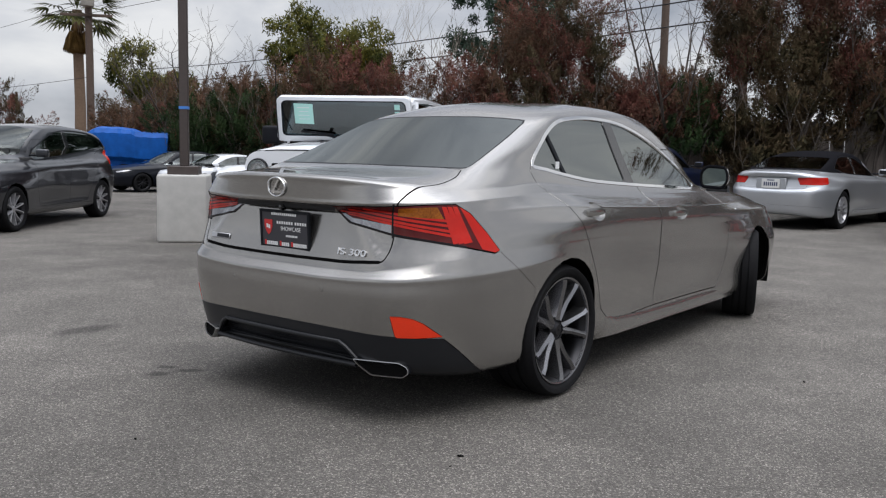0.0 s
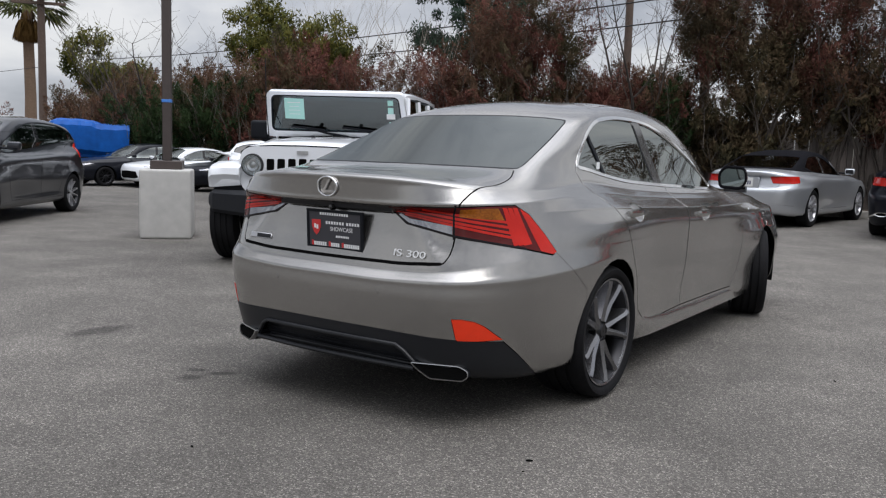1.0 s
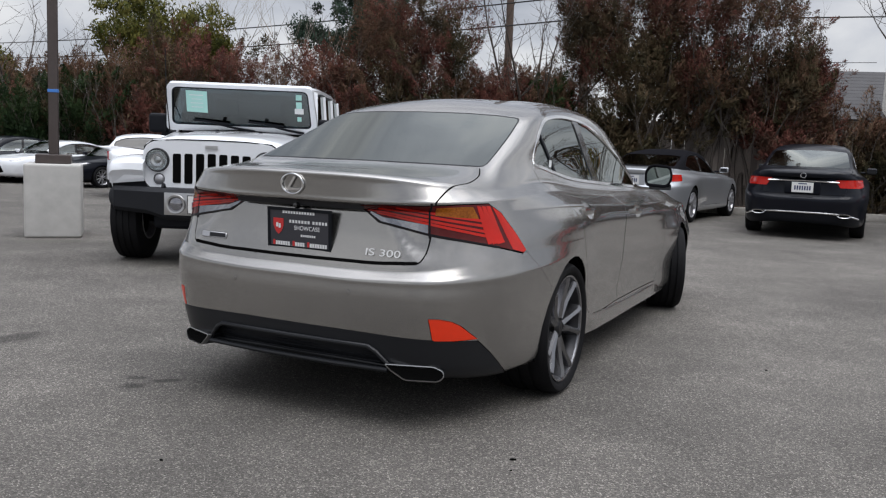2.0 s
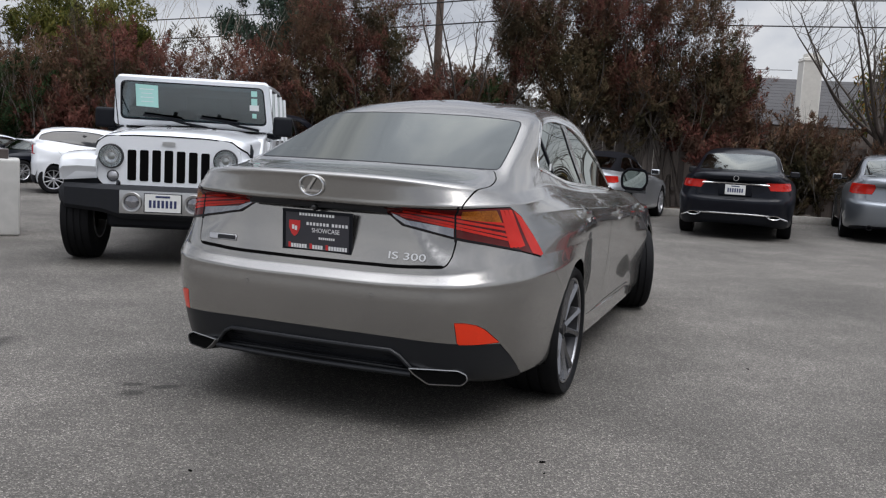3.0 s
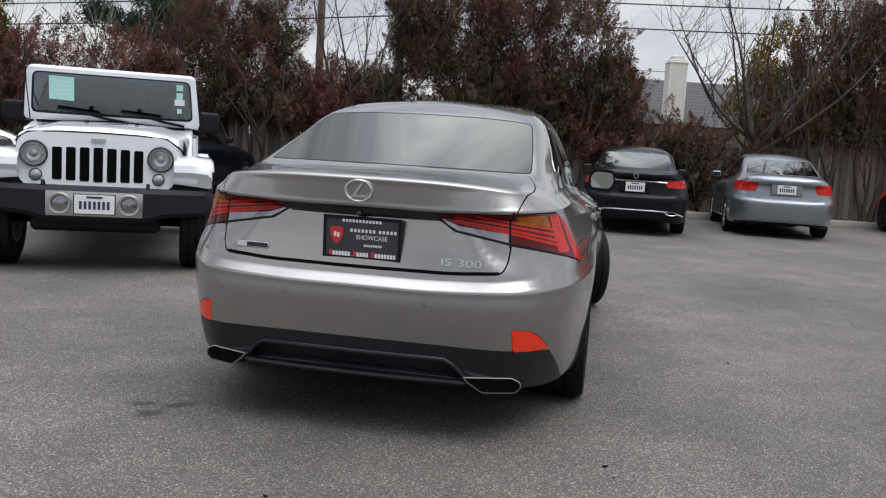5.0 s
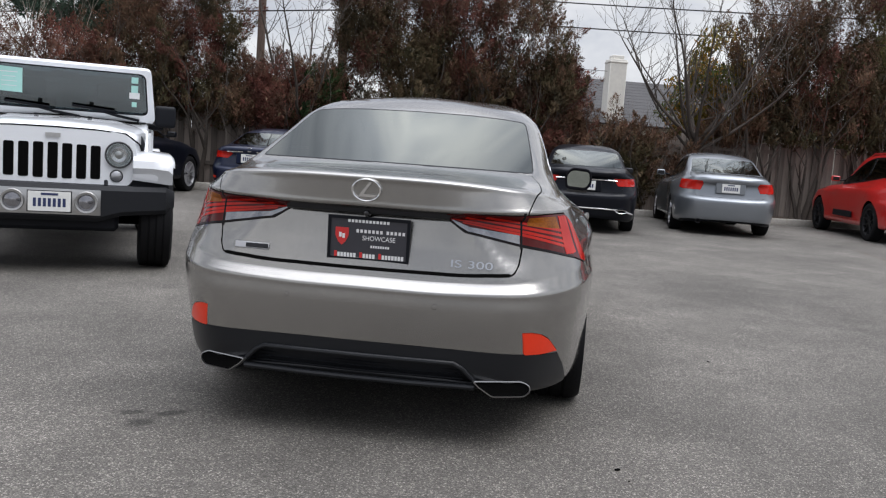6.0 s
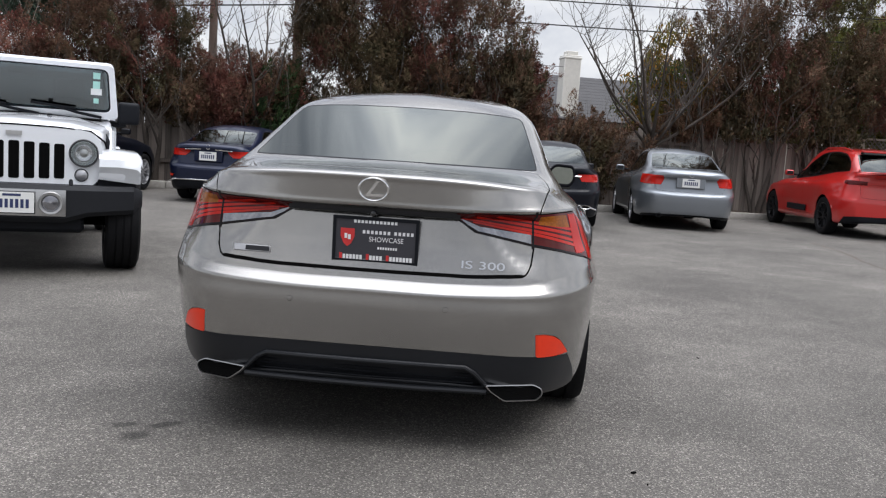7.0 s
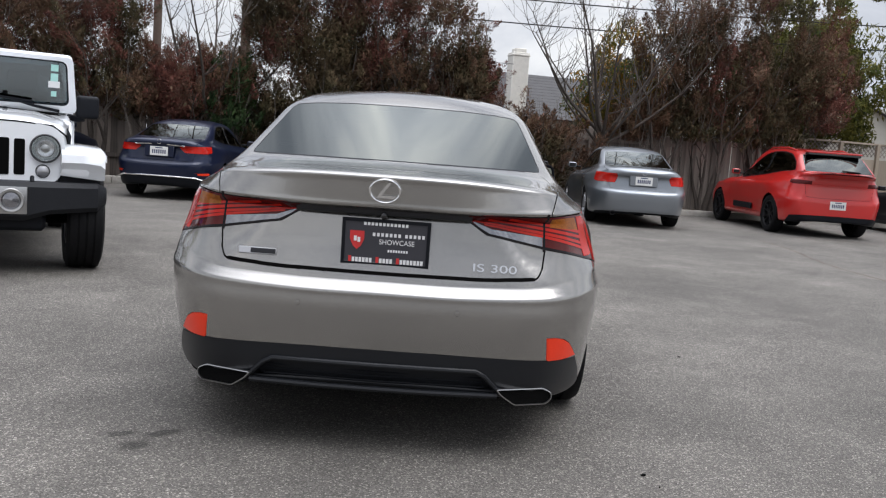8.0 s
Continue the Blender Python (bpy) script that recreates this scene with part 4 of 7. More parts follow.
valance = panel_part("rear_valance", whole(pan["valance"]), VALANCE, car, "black lower valance", lip=0.02, lift=0.003)
V, N, F = whole(pan["valance_recess"])
panel_part("valance_grille", (V + np.array([0, 0.035, 0]), N, F), TEXTURED_BLACK, valance, gap=-0.02, lip=0.0)
inner_shell(pan, ("hole", "handle_hole", "rear_window", "window_seal", "windscreen", "side_glass", "window_surround", "b_pillar", "quarter_bar", "valance_recess"), car)
for s in (-1, 1):
    wheel_parts(car, (0.758 * s, -0.012, 0.318), 0.318, 0.285, 0.258, spoke_mat=RIM_FACE, rim_mat=RIM_DARK, side=s, spoke_w=0.054, spread=(0.24, 0.40), lip_mat=RIM_FACE, ridge=0.012, back_at=0.12)
    wheel_parts(car, (0.765 * s, WB, 0.318), 0.318, 0.225, 0.258, spoke_mat=RIM_FACE, rim_mat=RIM_DARK, side=s, steer=20, spoke_w=0.054, spread=(0.24, 0.40), lip_mat=RIM_FACE, ridge=0.012, back_at=0.12)
    for u in (0, WB):
        # arch tubs carry the shade of the wheel well in their near-black colour
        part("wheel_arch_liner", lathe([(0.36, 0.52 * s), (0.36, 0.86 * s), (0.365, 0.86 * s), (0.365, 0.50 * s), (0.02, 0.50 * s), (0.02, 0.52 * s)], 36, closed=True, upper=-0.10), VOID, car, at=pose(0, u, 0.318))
for s in (-1, 1):
    bm = bmesh.new()
    rows = []
    for y, z, o in ((0.375, 0.405, -0.012), (0.42, 0.365, 0.0), (0.50, 0.325, 0.010), (0.62, 0.298, 0.018), (0.9, 0.285, 0.020), (1.4, 0.280, 0.020), (2.0, 0.282, 0.020), (2.30, 0.288, 0.016), (2.44, 0.30, 0.004)):
        rows.append([bm.verts.new((s * r, y, zz)) for r, zz in ((0.815, z - 0.002), (0.842 + o * 0.2, z - 0.007), (0.848 + o * 0.3, z - 0.03), (0.846 + o * 0.3, z - 0.055), (0.838 + o, min(0.20, z - 0.08)), (0.80, 0.185))])
    for p, q in zip(rows, rows[1:]):
        for k in range(5):
            bm.faces.new((p[k], p[k + 1], q[k + 1], q[k]))
    part("side_skirt", bm, SILVER, car, "silver side skirt that rises at the rear wheel", 60)
# near-black plate added under the body to block light
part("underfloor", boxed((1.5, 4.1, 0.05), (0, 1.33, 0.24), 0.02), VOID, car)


# ---- the white off-roader facing the camera ----
def off_roader(at):
    car = thing("off_road_car", at, "white boxy off-road car with black bumper and seven-slot grille", "car")
    F = 0.47  # bumper face ahead of the front axle

    def row(name, pts, half, mat, label="", bev=0.02, parent=None):
        """A body block: side outline (ahead, up) given a width."""
        bm = bmesh.new()
        a = [bm.verts.new((-half, u, z)) for u, z in pts]
        b = [bm.verts.new((half, u, z)) for u, z in pts]
        bm.faces.new(a)
        bm.faces.new(b[::-1])
        for k in range(len(pts)):
            bm.faces.new((a[k], b[k], b[(k + 1) % len(pts)], a[(k + 1) % len(pts)]))
        bmesh.ops.recalc_face_normals(bm, faces=bm.faces)
        if bev:
            bmesh.ops.bevel(bm, geom=list(bm.edges), offset=bev, segments=3, affect="EDGES", profile=0.6)
        return part(name, bm, mat, parent or car, label)

    # tub and doors behind the cowl
    row("body", [(-0.62, 0.52), (-0.62, 1.14), (-3.45, 1.16), (-3.45, 0.62), (-2.6, 0.5)], 0.77, WHITE, "white steel body tub", 0.03)
    row("cowl", [(-0.02, 0.62), (-0.36, 1.16), (-0.66, 1.215), (-0.66, 0.6)], 0.735, WHITE, "", 0.03)
    # bonnet: crowned and narrowing to the grille
    bm = bmesh.new()
    rows = []
    for u, hw, ze, zc in ((0.30, 0.60, 1.085, 1.125), (0.27, 0.62, 1.11, 1.16), (0.10, 0.645, 1.125, 1.19), (-0.25, 0.70, 1.15, 1.215), (-0.50, 0.735, 1.165, 1.235), (-0.60, 0.74, 1.17, 1.24)):
        line = [(-hw - 0.012, 0.86), (-hw - 0.005, ze - 0.05), (-hw, ze - 0.02), (-hw * 0.93, ze + 0.008), (-hw * 0.6, zc - 0.012), (0, zc), (hw * 0.6, zc - 0.012), (hw * 0.93, ze + 0.008), (hw, ze - 0.02), (hw + 0.005, ze - 0.05), (hw + 0.012, 0.86)]
        rows.append([bm.verts.new((x, u, z)) for x, z in line])
    for p, q in zip(rows, rows[1:]):
        for i in range(len(p) - 1):
            bm.faces.new((p[i], p[i + 1], q[i + 1], q[i]))
    bm.faces.new(rows[0])
    bm.faces.new(rows[-1][::-1])
    part("bonnet", bm, WHITE, car, "white crowned bonnet", 50)
    for s in (-1, 1):
        part("bonnet_latch", tube([(s * 0.655, 0.0, 1.10), (s * 0.675, 0.02, 1.04), (s * 0.675, 0.03, 0.97)], [0.016, 0.02, 0.014], 8), TRIM_BLACK, car)
        part("bonnet_bumper", boxed((0.04, 0.04, 0.016), (s * 0.22, -0.50, 1.236), 0.005), TRIM_BLACK, car)
    # shut line between bonnet and grille, folding down at the sides
    part("bonnet_joint", tube([(-0.665, 0.02, 0.985), (-0.652, 0.12, 1.03), (-0.640, 0.26, 1.045), (-0.612, 0.335, 1.065), (-0.54, 0.352, 1.117), (-0.30, 0.355, 1.134), (0, 0.356, 1.138), (0.30, 0.355, 1.134), (0.54, 0.352, 1.117), (0.612, 0.335, 1.065), (0.640, 0.26, 1.045), (0.652, 0.12, 1.03), (0.665, 0.02, 0.985)], 0.0075, 6), VOID, car)
    part("cowl_joint", tube([(-0.735, -0.60, 1.19), (-0.5, -0.605, 1.222), (0, -0.61, 1.246), (0.5, -0.605, 1.222), (0.735, -0.60, 1.19)], 0.007, 6), VOID, car)
    # grille: one panel with seven slots and round lamps
    bm = bmesh.new()
    out = rounded([(-.62, .80), (-.625, .95), (-.60, 1.06), (-.52, 1.115), (-.25, 1.13), (0, 1.133), (.25, 1.13), (.52, 1.115), (.60, 1.06), (.625, .95), (.62, .80), (.56, .70), (.30, .655), (-.30, .655), (-.56, .70)], 3)
    add_slab(bm, [tuple(p) for p in out], -0.06, pose(0, 0.36, 0))
    bmesh.ops.recalc_face_normals(bm, faces=bm.faces)
    grille = part("grille", bm, WHITE, car, "white seven-slot grille")
    gz = 0.355
    for k in range(7):
        x = (k - 3) * 0.105
        h = 0.285 - abs(k - 3) * 0.006
        # the panel is solid: slabs on its face paint the slots' dark depth
        part("grille_slot", slab(rounded_corners([(x - 0.037, 0.875 - h / 2), (x + 0.037, 0.875 - h / 2), (x + 0.037, 0.875 + h / 2), (x - 0.037, 0.875 + h / 2)], 0.016, 4), 0.012, pose(0, gz - 0.004, 0)), VOID, grille, "dark open slot")
    bars(grille, [(0, 1.075, 0.11, 0.032)], pose(0, gz + 0.012, 0, 0, 0, 180), SATIN_METAL, "badge_bar", 0.006)
    for s in (-1, 1):
        m = pose(s * 0.490, gz + 0.006, 0.945) @ Matrix.Diagonal((0.94, 1, 0.94, 1))
        lamp = part("headlight", lathe([(0.099, 0.0), (0.101, 0.028), (0.108, 0.030), (0.116, 0.0)], 36, "Y", True), RIM_DARK, car, "round headlight", at=m)
        part("lamp_bowl", lathe([(0.100, 0.026), (0.085, 0.014), (0.05, 0.006), (0.002, 0.003)], 32, "Y"), LAMP_BOWL, lamp)
        part("bulb_shield", lathe([(0.002, 0.020), (0.02, 0.018), (0.032, 0.012), (0.034, 0.004)], 24, "Y"), SATIN_METAL, lamp)
        part("lamp_ring", lathe([(0.060, 0.006), (0.066, 0.017), (0.072, 0.009)], 32, "Y", True), CHROME, lamp)
        part("lamp_glass", lathe([(0.001, 0.042), (0.04, 0.040), (0.08, 0.034), (0.1, 0.027)], 32, "Y"), GLASS_CLEAR, lamp)
        ind = part("side_light", lathe([(0.044, 0.0), (0.048, 0.012), (0.052, 0.0)], 28, "Y", True), TRIM_BLACK, car, at=pose(s * 0.475, gz + 0.002, 0.775))
        part("side_light_lens", lathe([(0.001, 0.016), (0.03, 0.013), (0.044, 0.004)], 24, "Y"), RIM_SILVER, ind, "grey lens")
        # wing: a flat-topped flare with a turned-down front and outer edge
        bm = bmesh.new()
        ups = [(0.415, 0.80), (0.442, 0.84), (0.43, 0.90), (0.36, 0.935), (0.20, 0.965), (-0.15, 0.975), (-0.40, 0.94), (-0.56, 0.80), (-0.60, 0.62)]
        rows = []
        for u, z in ups:
            f = 0.02 if u > 0.38 else 0.0
            rows.append([bm.verts.new((s * x, uu, zz)) for x, uu, zz in ((0.60, u, z + 0.01), (0.75, u, z + 0.012), (0.895 - f, u, z), (0.925 - f, u - 0.01, z - 0.025), (0.93 - f, u - 0.02, z - 0.075 if -0.5 < u < 0.42 else z - 0.03), (0.905 - f, u - 0.03, z - 0.078 if -0.5 < u < 0.42 else z - 0.03), (0.60, u - 0.03, z - 0.05))])
        for p, q in zip(rows, rows[1:]):
            for i in range(7):
                bm.faces.new((p[i], p[(i + 1) % 7], q[(i + 1) % 7], q[i]))
        bm.faces.new(rows[0])
        bm.faces.new(rows[-1][::-1])
        part("front_wing", bm, WHITE, car, "white flared front wing", 45)
        part("wing_lining", boxed((0.30, 0.75, 0.25), (s * 0.735, -0.06, 0.80), 0.04), VOID, car)
        part("wing_apron", slab([(0.58, 0.60), (0.90, 0.62), (0.86, 0.80), (0.60, 0.84)] if s > 0 else [(-0.58, 0.60), (-0.60, 0.84), (-0.86, 0.80), (-0.90, 0.62)], 0.05, pose(0, 0.30, 0)), TRIM_BLACK, car)
        rear = [(-2.42, 0.72), (-2.45, 0.86), (-2.60, 0.95), (-3.0, 0.96), (-3.25, 0.93), (-3.42, 0.80), (-3.44, 0.66)]
        bm = bmesh.new()
        rows = [[bm.verts.new((s * x, u, z + dz)) for x, dz in ((0.74, 0), (0.90, 0), (0.93, -0.06), (0.74, -0.05))] for u, z in rear]
        for p, q in zip(rows, rows[1:]):
            for i in range(4):
                bm.faces.new((p[i], p[(i + 1) % 4], q[(i + 1) % 4], q[i]))
        part("rear_wing", bm, WHITE, car)
        # doors, mirror
        for u0, u1 in ((-0.70, -1.62), (-1.64, -2.42)):
            door = part("door", boxed((0.03, abs(u1 - u0), 0.60), (s * 0.772, (u0 + u1) / 2, 0.86), 0.012, segs=2), WHITE, car)
            part("door_handle", boxed((0.03, 0.16, 0.03), (s * 0.80, u1 + 0.16, 1.02), 0.01), TRIM_BLACK, door)
        part("mirror_arm", tube([(s * 0.76, -0.74, 1.20), (s * 0.84, -0.70, 1.19), (s * 0.90, -0.68, 1.20)], 0.028, 8), TRIM_BLACK, car)
        mir = part("wing_mirror", boxed((0.20, 0.13, 0.19), (s * 0.925, -0.68, 1.29), 0.035, segs=3), TRIM_BLACK, car, "black wing mirror")
        part("mirror_glass", boxed((0.16, 0.004, 0.15), (s * 0.925, -0.748, 1.29), 0.001), CHROME, mir)
    # windscreen frame and roof
    lean = pose(0, -0.66, 1.245, -22)
    bm = bmesh.new()
    W, T, H = 0.735, 0.665, 0.475
    o = [(-W, 0), (W, 0), (T + 0.02, H), (-T - 0.02, H)]
    i = [(-W + 0.06, 0.06), (W - 0.06, 0.06), (T - 0.022, H - 0.034), (-T + 0.022, H - 0.034)]
    o, i = rounded_corners(o, 0.05), rounded_corners(i, 0.06)
    f0 = [bm.verts.new((x, 0.03, z)) for x, z in o]
    f1 = [bm.verts.new((x, 0.03, z)) for x, z in i]
    b0 = [bm.verts.new((x, -0.04, z)) for x, z in o]
    b1 = [bm.verts.new((x, -0.04, z)) for x, z in i]
    n = len(o)
    for k in range(n):
        j = (k + 1) % n
        bm.faces.new((f0[k], f0[j], f1[j], f1[k]))
        bm.faces.new((b0[k], b1[k], b1[j], b0[j]))
        bm.faces.new((f0[k], b0[k], b0[j], f0[j]))
        bm.faces.new((f1[k], f1[j], b1[j], b1[k]))
    fr = part("windscreen_frame", bm, WHITE, car, "white upright windscreen frame", at=lean)
    part("windscreen", slab(i, 0.006, pose(0, 0.008, 0)), GLASS_FRONT, fr, "green-tinted flat windscreen")
    part("screen_seal", screen_border(i, 0.013), TRIM_BLACK, fr, at=pose(0, 0.0315, 0))
    part("roof", slab_roof(0.66, 0.70), WHITE, car, "white hard top")
    for s in (-1, 1):
        for u0, u1, u2, u3 in ((-0.80, -1.62, -0.98, -1.62), (-1.70, -2.45, -1.70, -2.45), (-2.55, -3.38, -2.55, -3.30)):
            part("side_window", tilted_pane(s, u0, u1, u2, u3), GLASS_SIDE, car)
        for u, u2 in ((-0.74, -0.94), (-1.66, -1.66), (-2.50, -2.50), (-3.42, -3.36)):
            part("window_pillar", tube([(s * 0.75, u, 1.14), (s * 0.66, u2, 1.65)], 0.035, 6), WHITE, car)
    part("tailgate", slab([(-.74, 0.62), (.74, 0.62), (.74, 1.15), (.64, 1.66), (-.64, 1.66), (-.74, 1.15)], -0.05, pose(0, -3.42, 0)), WHITE, car)
    # wipers, papers and stickers behind the glass
    for x0, x1 in ((0.30, -0.12), (-0.22, -0.60)):
        part("wiper", tube([(x1, 0.05, 0.02), ((x0 + x1) / 2, 0.055, 0.055), (x0, 0.045, 0.10)], [0.012, 0.012, 0.008], 6), TRIM_BLACK, fr)
        part("wiper_blade", tube([(x0 + 0.16, 0.04, 0.115), (x0 - 0.18, 0.045, 0.085)], 0.010, 6), TRIM_BLACK, fr)
    part("price_sheet", boxed((0.20, 0.002, 0.215), (0.42, 0.0165, 0.295), 0.0, Matrix.Rotation(radians(-2), 4, "Y")), PAPER, fr, "pale green paper sheet")
    bars(fr, [(-0.42, 0.36, 0.13, 0.008), (-0.42, 0.32, 0.10, 0.006), (-0.42, 0.28, 0.12, 0.006), (-0.42, 0.24, 0.11, 0.006)], pose(0, 0.0185, 0, 0, 0, 180), STICKER, "paper_line", 0.001)
    for z, w, h, mt in ((0.375, 0.055, 0.055, PAPER), (0.295, 0.055, 0.065, PAPER), (0.235, 0.085, 0.055, STICKER), (0.155, 0.04, 0.045, PAPER)):
        part("sticker", boxed((w, 0.002, h), (-0.555, 0.0165, z)), mt, fr, "small window sticker")
    part("rear_view_mirror", boxed((0.22, 0.03, 0.06), (0, -0.09, 0.34), 0.015, segs=2), TRIM_BLACK, fr)
    part("dashboard", boxed((1.30, 0.30, 0.12), (0, -0.82, 1.20), 0.04, segs=2), SEAT, car)
    part("steering_wheel", lathe([(0.17, 0), (0.18, 0.012), (0.19, 0), (0.18, -0.012)], 28, "Y", True), SEAT, car, at=pose(-0.36, -1.02, 1.22, 20))
    for s in (-1, 1):
        part("seat_back", boxed((0.46, 0.14, 0.62), (s * 0.36, -1.50, 1.10), 0.06, Matrix.Rotation(radians(10), 4, "X"), segs=2), SEAT, car)
        part("head_rest", boxed((0.26, 0.09, 0.18), (s * 0.36, -1.56, 1.50), 0.04, segs=2), SEAT, car)
    # bumper with bright centre panel, fog lamps and plate
    bm = bmesh.new()
    rows = []
    for x, u0, u1, z0, z1 in ((-0.93, 0.22, 0.36, 0.54, 0.665), (-0.86, 0.25, 0.44, 0.49, 0.70), (-0.52, 0.28, 0.55, 0.47, 0.70), (-0.35, 0.28, 0.56, 0.42, 0.70), (0.35, 0.28, 0.56, 0.42, 0.70), (0.52, 0.28, 0.55, 0.47, 0.70), (0.86, 0.25, 0.44, 0.49, 0.70), (0.93, 0.22, 0.36, 0.54, 0.665)):
        rows.append([bm.verts.new((x, u, z)) for u, z in ((u0, z0), (u1 - 0.03, z0 - 0.005), (u1, z0 + 0.03), (u1, z1 - 0.035), (u1 - 0.03, z1), (u0, z1))])
    for p, q in zip(rows, rows[1:]):
        for k in range(6):
            bm.faces.new((p[k], p[(k + 1) % 6], q[(k + 1) % 6], q[k]))
    bm.faces.new(rows[0])
    bm.faces.new(rows[-1][::-1])
    bmp = part("front_bumper", bm, TEXTURED_BLACK, car, "black plastic front bumper", 30)
    part("skid_apron", boxed((1.0, 0.20, 0.14), (0, 0.36, 0.40), 0.03), TRIM_BLACK, car)
    part("bumper_plate", boxed((0.735, 0.02, 0.20), (0, 0.563, 0.565), 0.006, segs=2), SATIN_METAL, bmp, "silver centre panel")
    for s in (-1, 1):
        fog = part("fog_lamp", lathe([(0.062, 0), (0.066, 0.018), (0.082, 0.02), (0.088, 0.0)], 32, "Y", True), SATIN_METAL, bmp, "round fog lamp", at=pose(s * 0.262, 0.572, 0.565))
        part("fog_glass", lathe([(0.001, 0.014), (0.04, 0.012), (0.062, 0.002)], 28, "Y"), LAMP_CLEAR, fog)
        part("tow_hook", tube([(s * 0.40, 0.44, 0.67), (s * 0.40, 0.46, 0.725), (s * 0.40, 0.49, 0.735), (s * 0.40, 0.505, 0.70)], 0.015, 8), TRIM_BLACK, bmp)
        part("frame_rail", boxed((0.1, 3.6, 0.12), (s * 0.42, -1.4, 0.50), 0.01), VOID, car)
    part("axle", tube([(-0.7, 0, 0.40), (0.7, 0, 0.40)], 0.05, 8), VOID, car)
    part("axle", tube([(-0.7, -2.947, 0.40), (0.7, -2.947, 0.40)], 0.05, 8), VOID, car)
    # plate added below the tub to keep light out, shade in its colour
    part("underfloor", boxed((1.3, 3.3, 0.1), (0, -1.7, 0.55)), VOID, car)
    number_plate(car, pose(0, 0.588, 0.565, 0, 0, 180), w=0.305, h=0.155)
    part("plate_frame", frame_bm(0.318, 0.166, 0.012, 0.008), TRIM_BLACK, car, at=pose(0, 0.586, 0.565))
    part("antenna", tube([(0.70, -0.48, 1.20), (0.71, -0.50, 1.55), (0.73, -0.54, 2.03)], [0.006, 0.005, 0.004], 6), TRIM_BLACK, car)
    for s in (-1, 1):
        for u in (0, -2.947):
            wheel_parts(car, (0.79 * s, u, 0.405), 0.405, 0.27, 0.225, 5, False, spoke_w=0.07, side=s)
    return car


def rounded_corners(pts, r, n=5):
    """A polygon with each corner turned on a small curve."""
    out = []
    for k in range(len(pts)):
        p, a, b = (Vector((*pts[(k + d) % len(pts)], 0)) for d in (0, -1, 1))
        u, w = p + (a - p).normalized() * r, p + (b - p).normalized() * r
        for j in range(n + 1):
            t = j / n
            q = u * (1 - t) ** 2 + p * 2 * t * (1 - t) + w * t**2
            out.append((q.x, q.y))
    return out


def screen_border(outline, w, depth=0.003):
    inner = [tuple(p) for p in shrink(outline, w)]
    bm = bmesh.new()
    a = [bm.verts.new((x, -depth, z)) for x, z in outline]
    b = [bm.verts.new((x, -depth, z)) for x, z in inner]
    for k in range(len(a)):
        bm.faces.new((a[k], a[(k + 1) % len(a)], b[(k + 1) % len(a)], b[k]))
    return bm


def frame_bm(w, h, t, d):
    bm = bmesh.new()
    for x, z, sx, sz in ((0, h / 2 - t / 2, w, t), (0, -h / 2 + t / 2, w, t), (-w / 2 + t / 2, 0, t, h - 2 * t), (w / 2 - t / 2, 0, t, h - 2 * t)):
        add_box(bm, (sx, d, sz), (x, 0, z))
    return bm


def slab_roof(hw, hw2):
    bm = bmesh.new()
    rows = []
    for u, z, w in ((-0.83, 1.68, 0.655), (-0.92, 1.715, 0.66), (-1.6, 1.745, 0.665), (-2.6, 1.745, 0.665), (-3.35, 1.72, 0.66), (-3.45, 1.68, 0.65)):
        rows.append([bm.verts.new(p) for p in ((-w, u, z - 0.07), (-w + 0.005, u, z - 0.03), (-w + 0.05, u, z - 0.005), (0, u, z + 0.012), (w - 0.05, u, z - 0.005), (w - 0.005, u, z - 0.03), (w, u, z - 0.07))])
    for p, q in zip(rows, rows[1:]):
        for k in range(7):
            bm.faces.new((p[k], p[(k + 1) % 7], q[(k + 1) % 7], q[k]))
    bm.faces.new(rows[0])
    bm.faces.new(rows[-1][::-1])
    return bm


def tilted_pane(s, u0, u1, u2, u3):
    bm = bmesh.new()
    v = [bm.verts.new(p) for p in ((s * 0.755, u0, 1.15), (s * 0.755, u1, 1.15), (s * 0.668, u3, 1.64), (s * 0.668, u2, 1.64))]
    w = [bm.verts.new((p.co.x - s * 0.006, p.co.y, p.co.z)) for p in v]
    bm.faces.new(v)
    bm.faces.new(w[::-1])
    for k in range(4):
        bm.faces.new((v[k], w[k], w[(k + 1) % 4], v[(k + 1) % 4]))
    return bm


jeep = off_roader(pose(-1.264, 8.665, 0, 0, 0, 169.5))


def lengthen(ob, keep):
    """Sets the cabin of the off-roader back behind a longer bonnet, and makes it a little taller and wider."""
    back = lambda y: np.interp(y, [-3.45, -2.0, -0.6, 0.15, 1.0], [-3.50, -2.31, -0.91, 0.15, 1.0])
    for o in ob.children:
        kind = o.name.split(".")[0]
        if kind in keep:
            continue
        if kind == "windscreen_frame":
            o.matrix_basis = pose(0, -0.97, 1.245, -22) @ Matrix.Diagonal((1.085, 1, 1.075, 1))
            continue
        if kind == "steering_wheel":
            o.matrix_basis = Matrix.Translation((0, -0.31, 0)) @ o.matrix_basis
            continue
        for q in (o, *o.children_recursive):
            for v in q.data.vertices:
                x, y, z = v.co
                rise = max(0.0, min(1.0, (z - 1.16) / 0.5))
                wider = 1 + 0.07 * rise if "mirror" not in kind else 0.96
                v.co = (x * wider, back(y), z + 0.035 * rise)


lengthen(jeep, ("wheel", "front_wing", "wing_lining", "wing_apron", "grille", "headlight", "side_light", "front_bumper", "skid_apron", "axle", "frame_rail", "underfloor", "number_plate", "plate_frame", "rear_wing"))


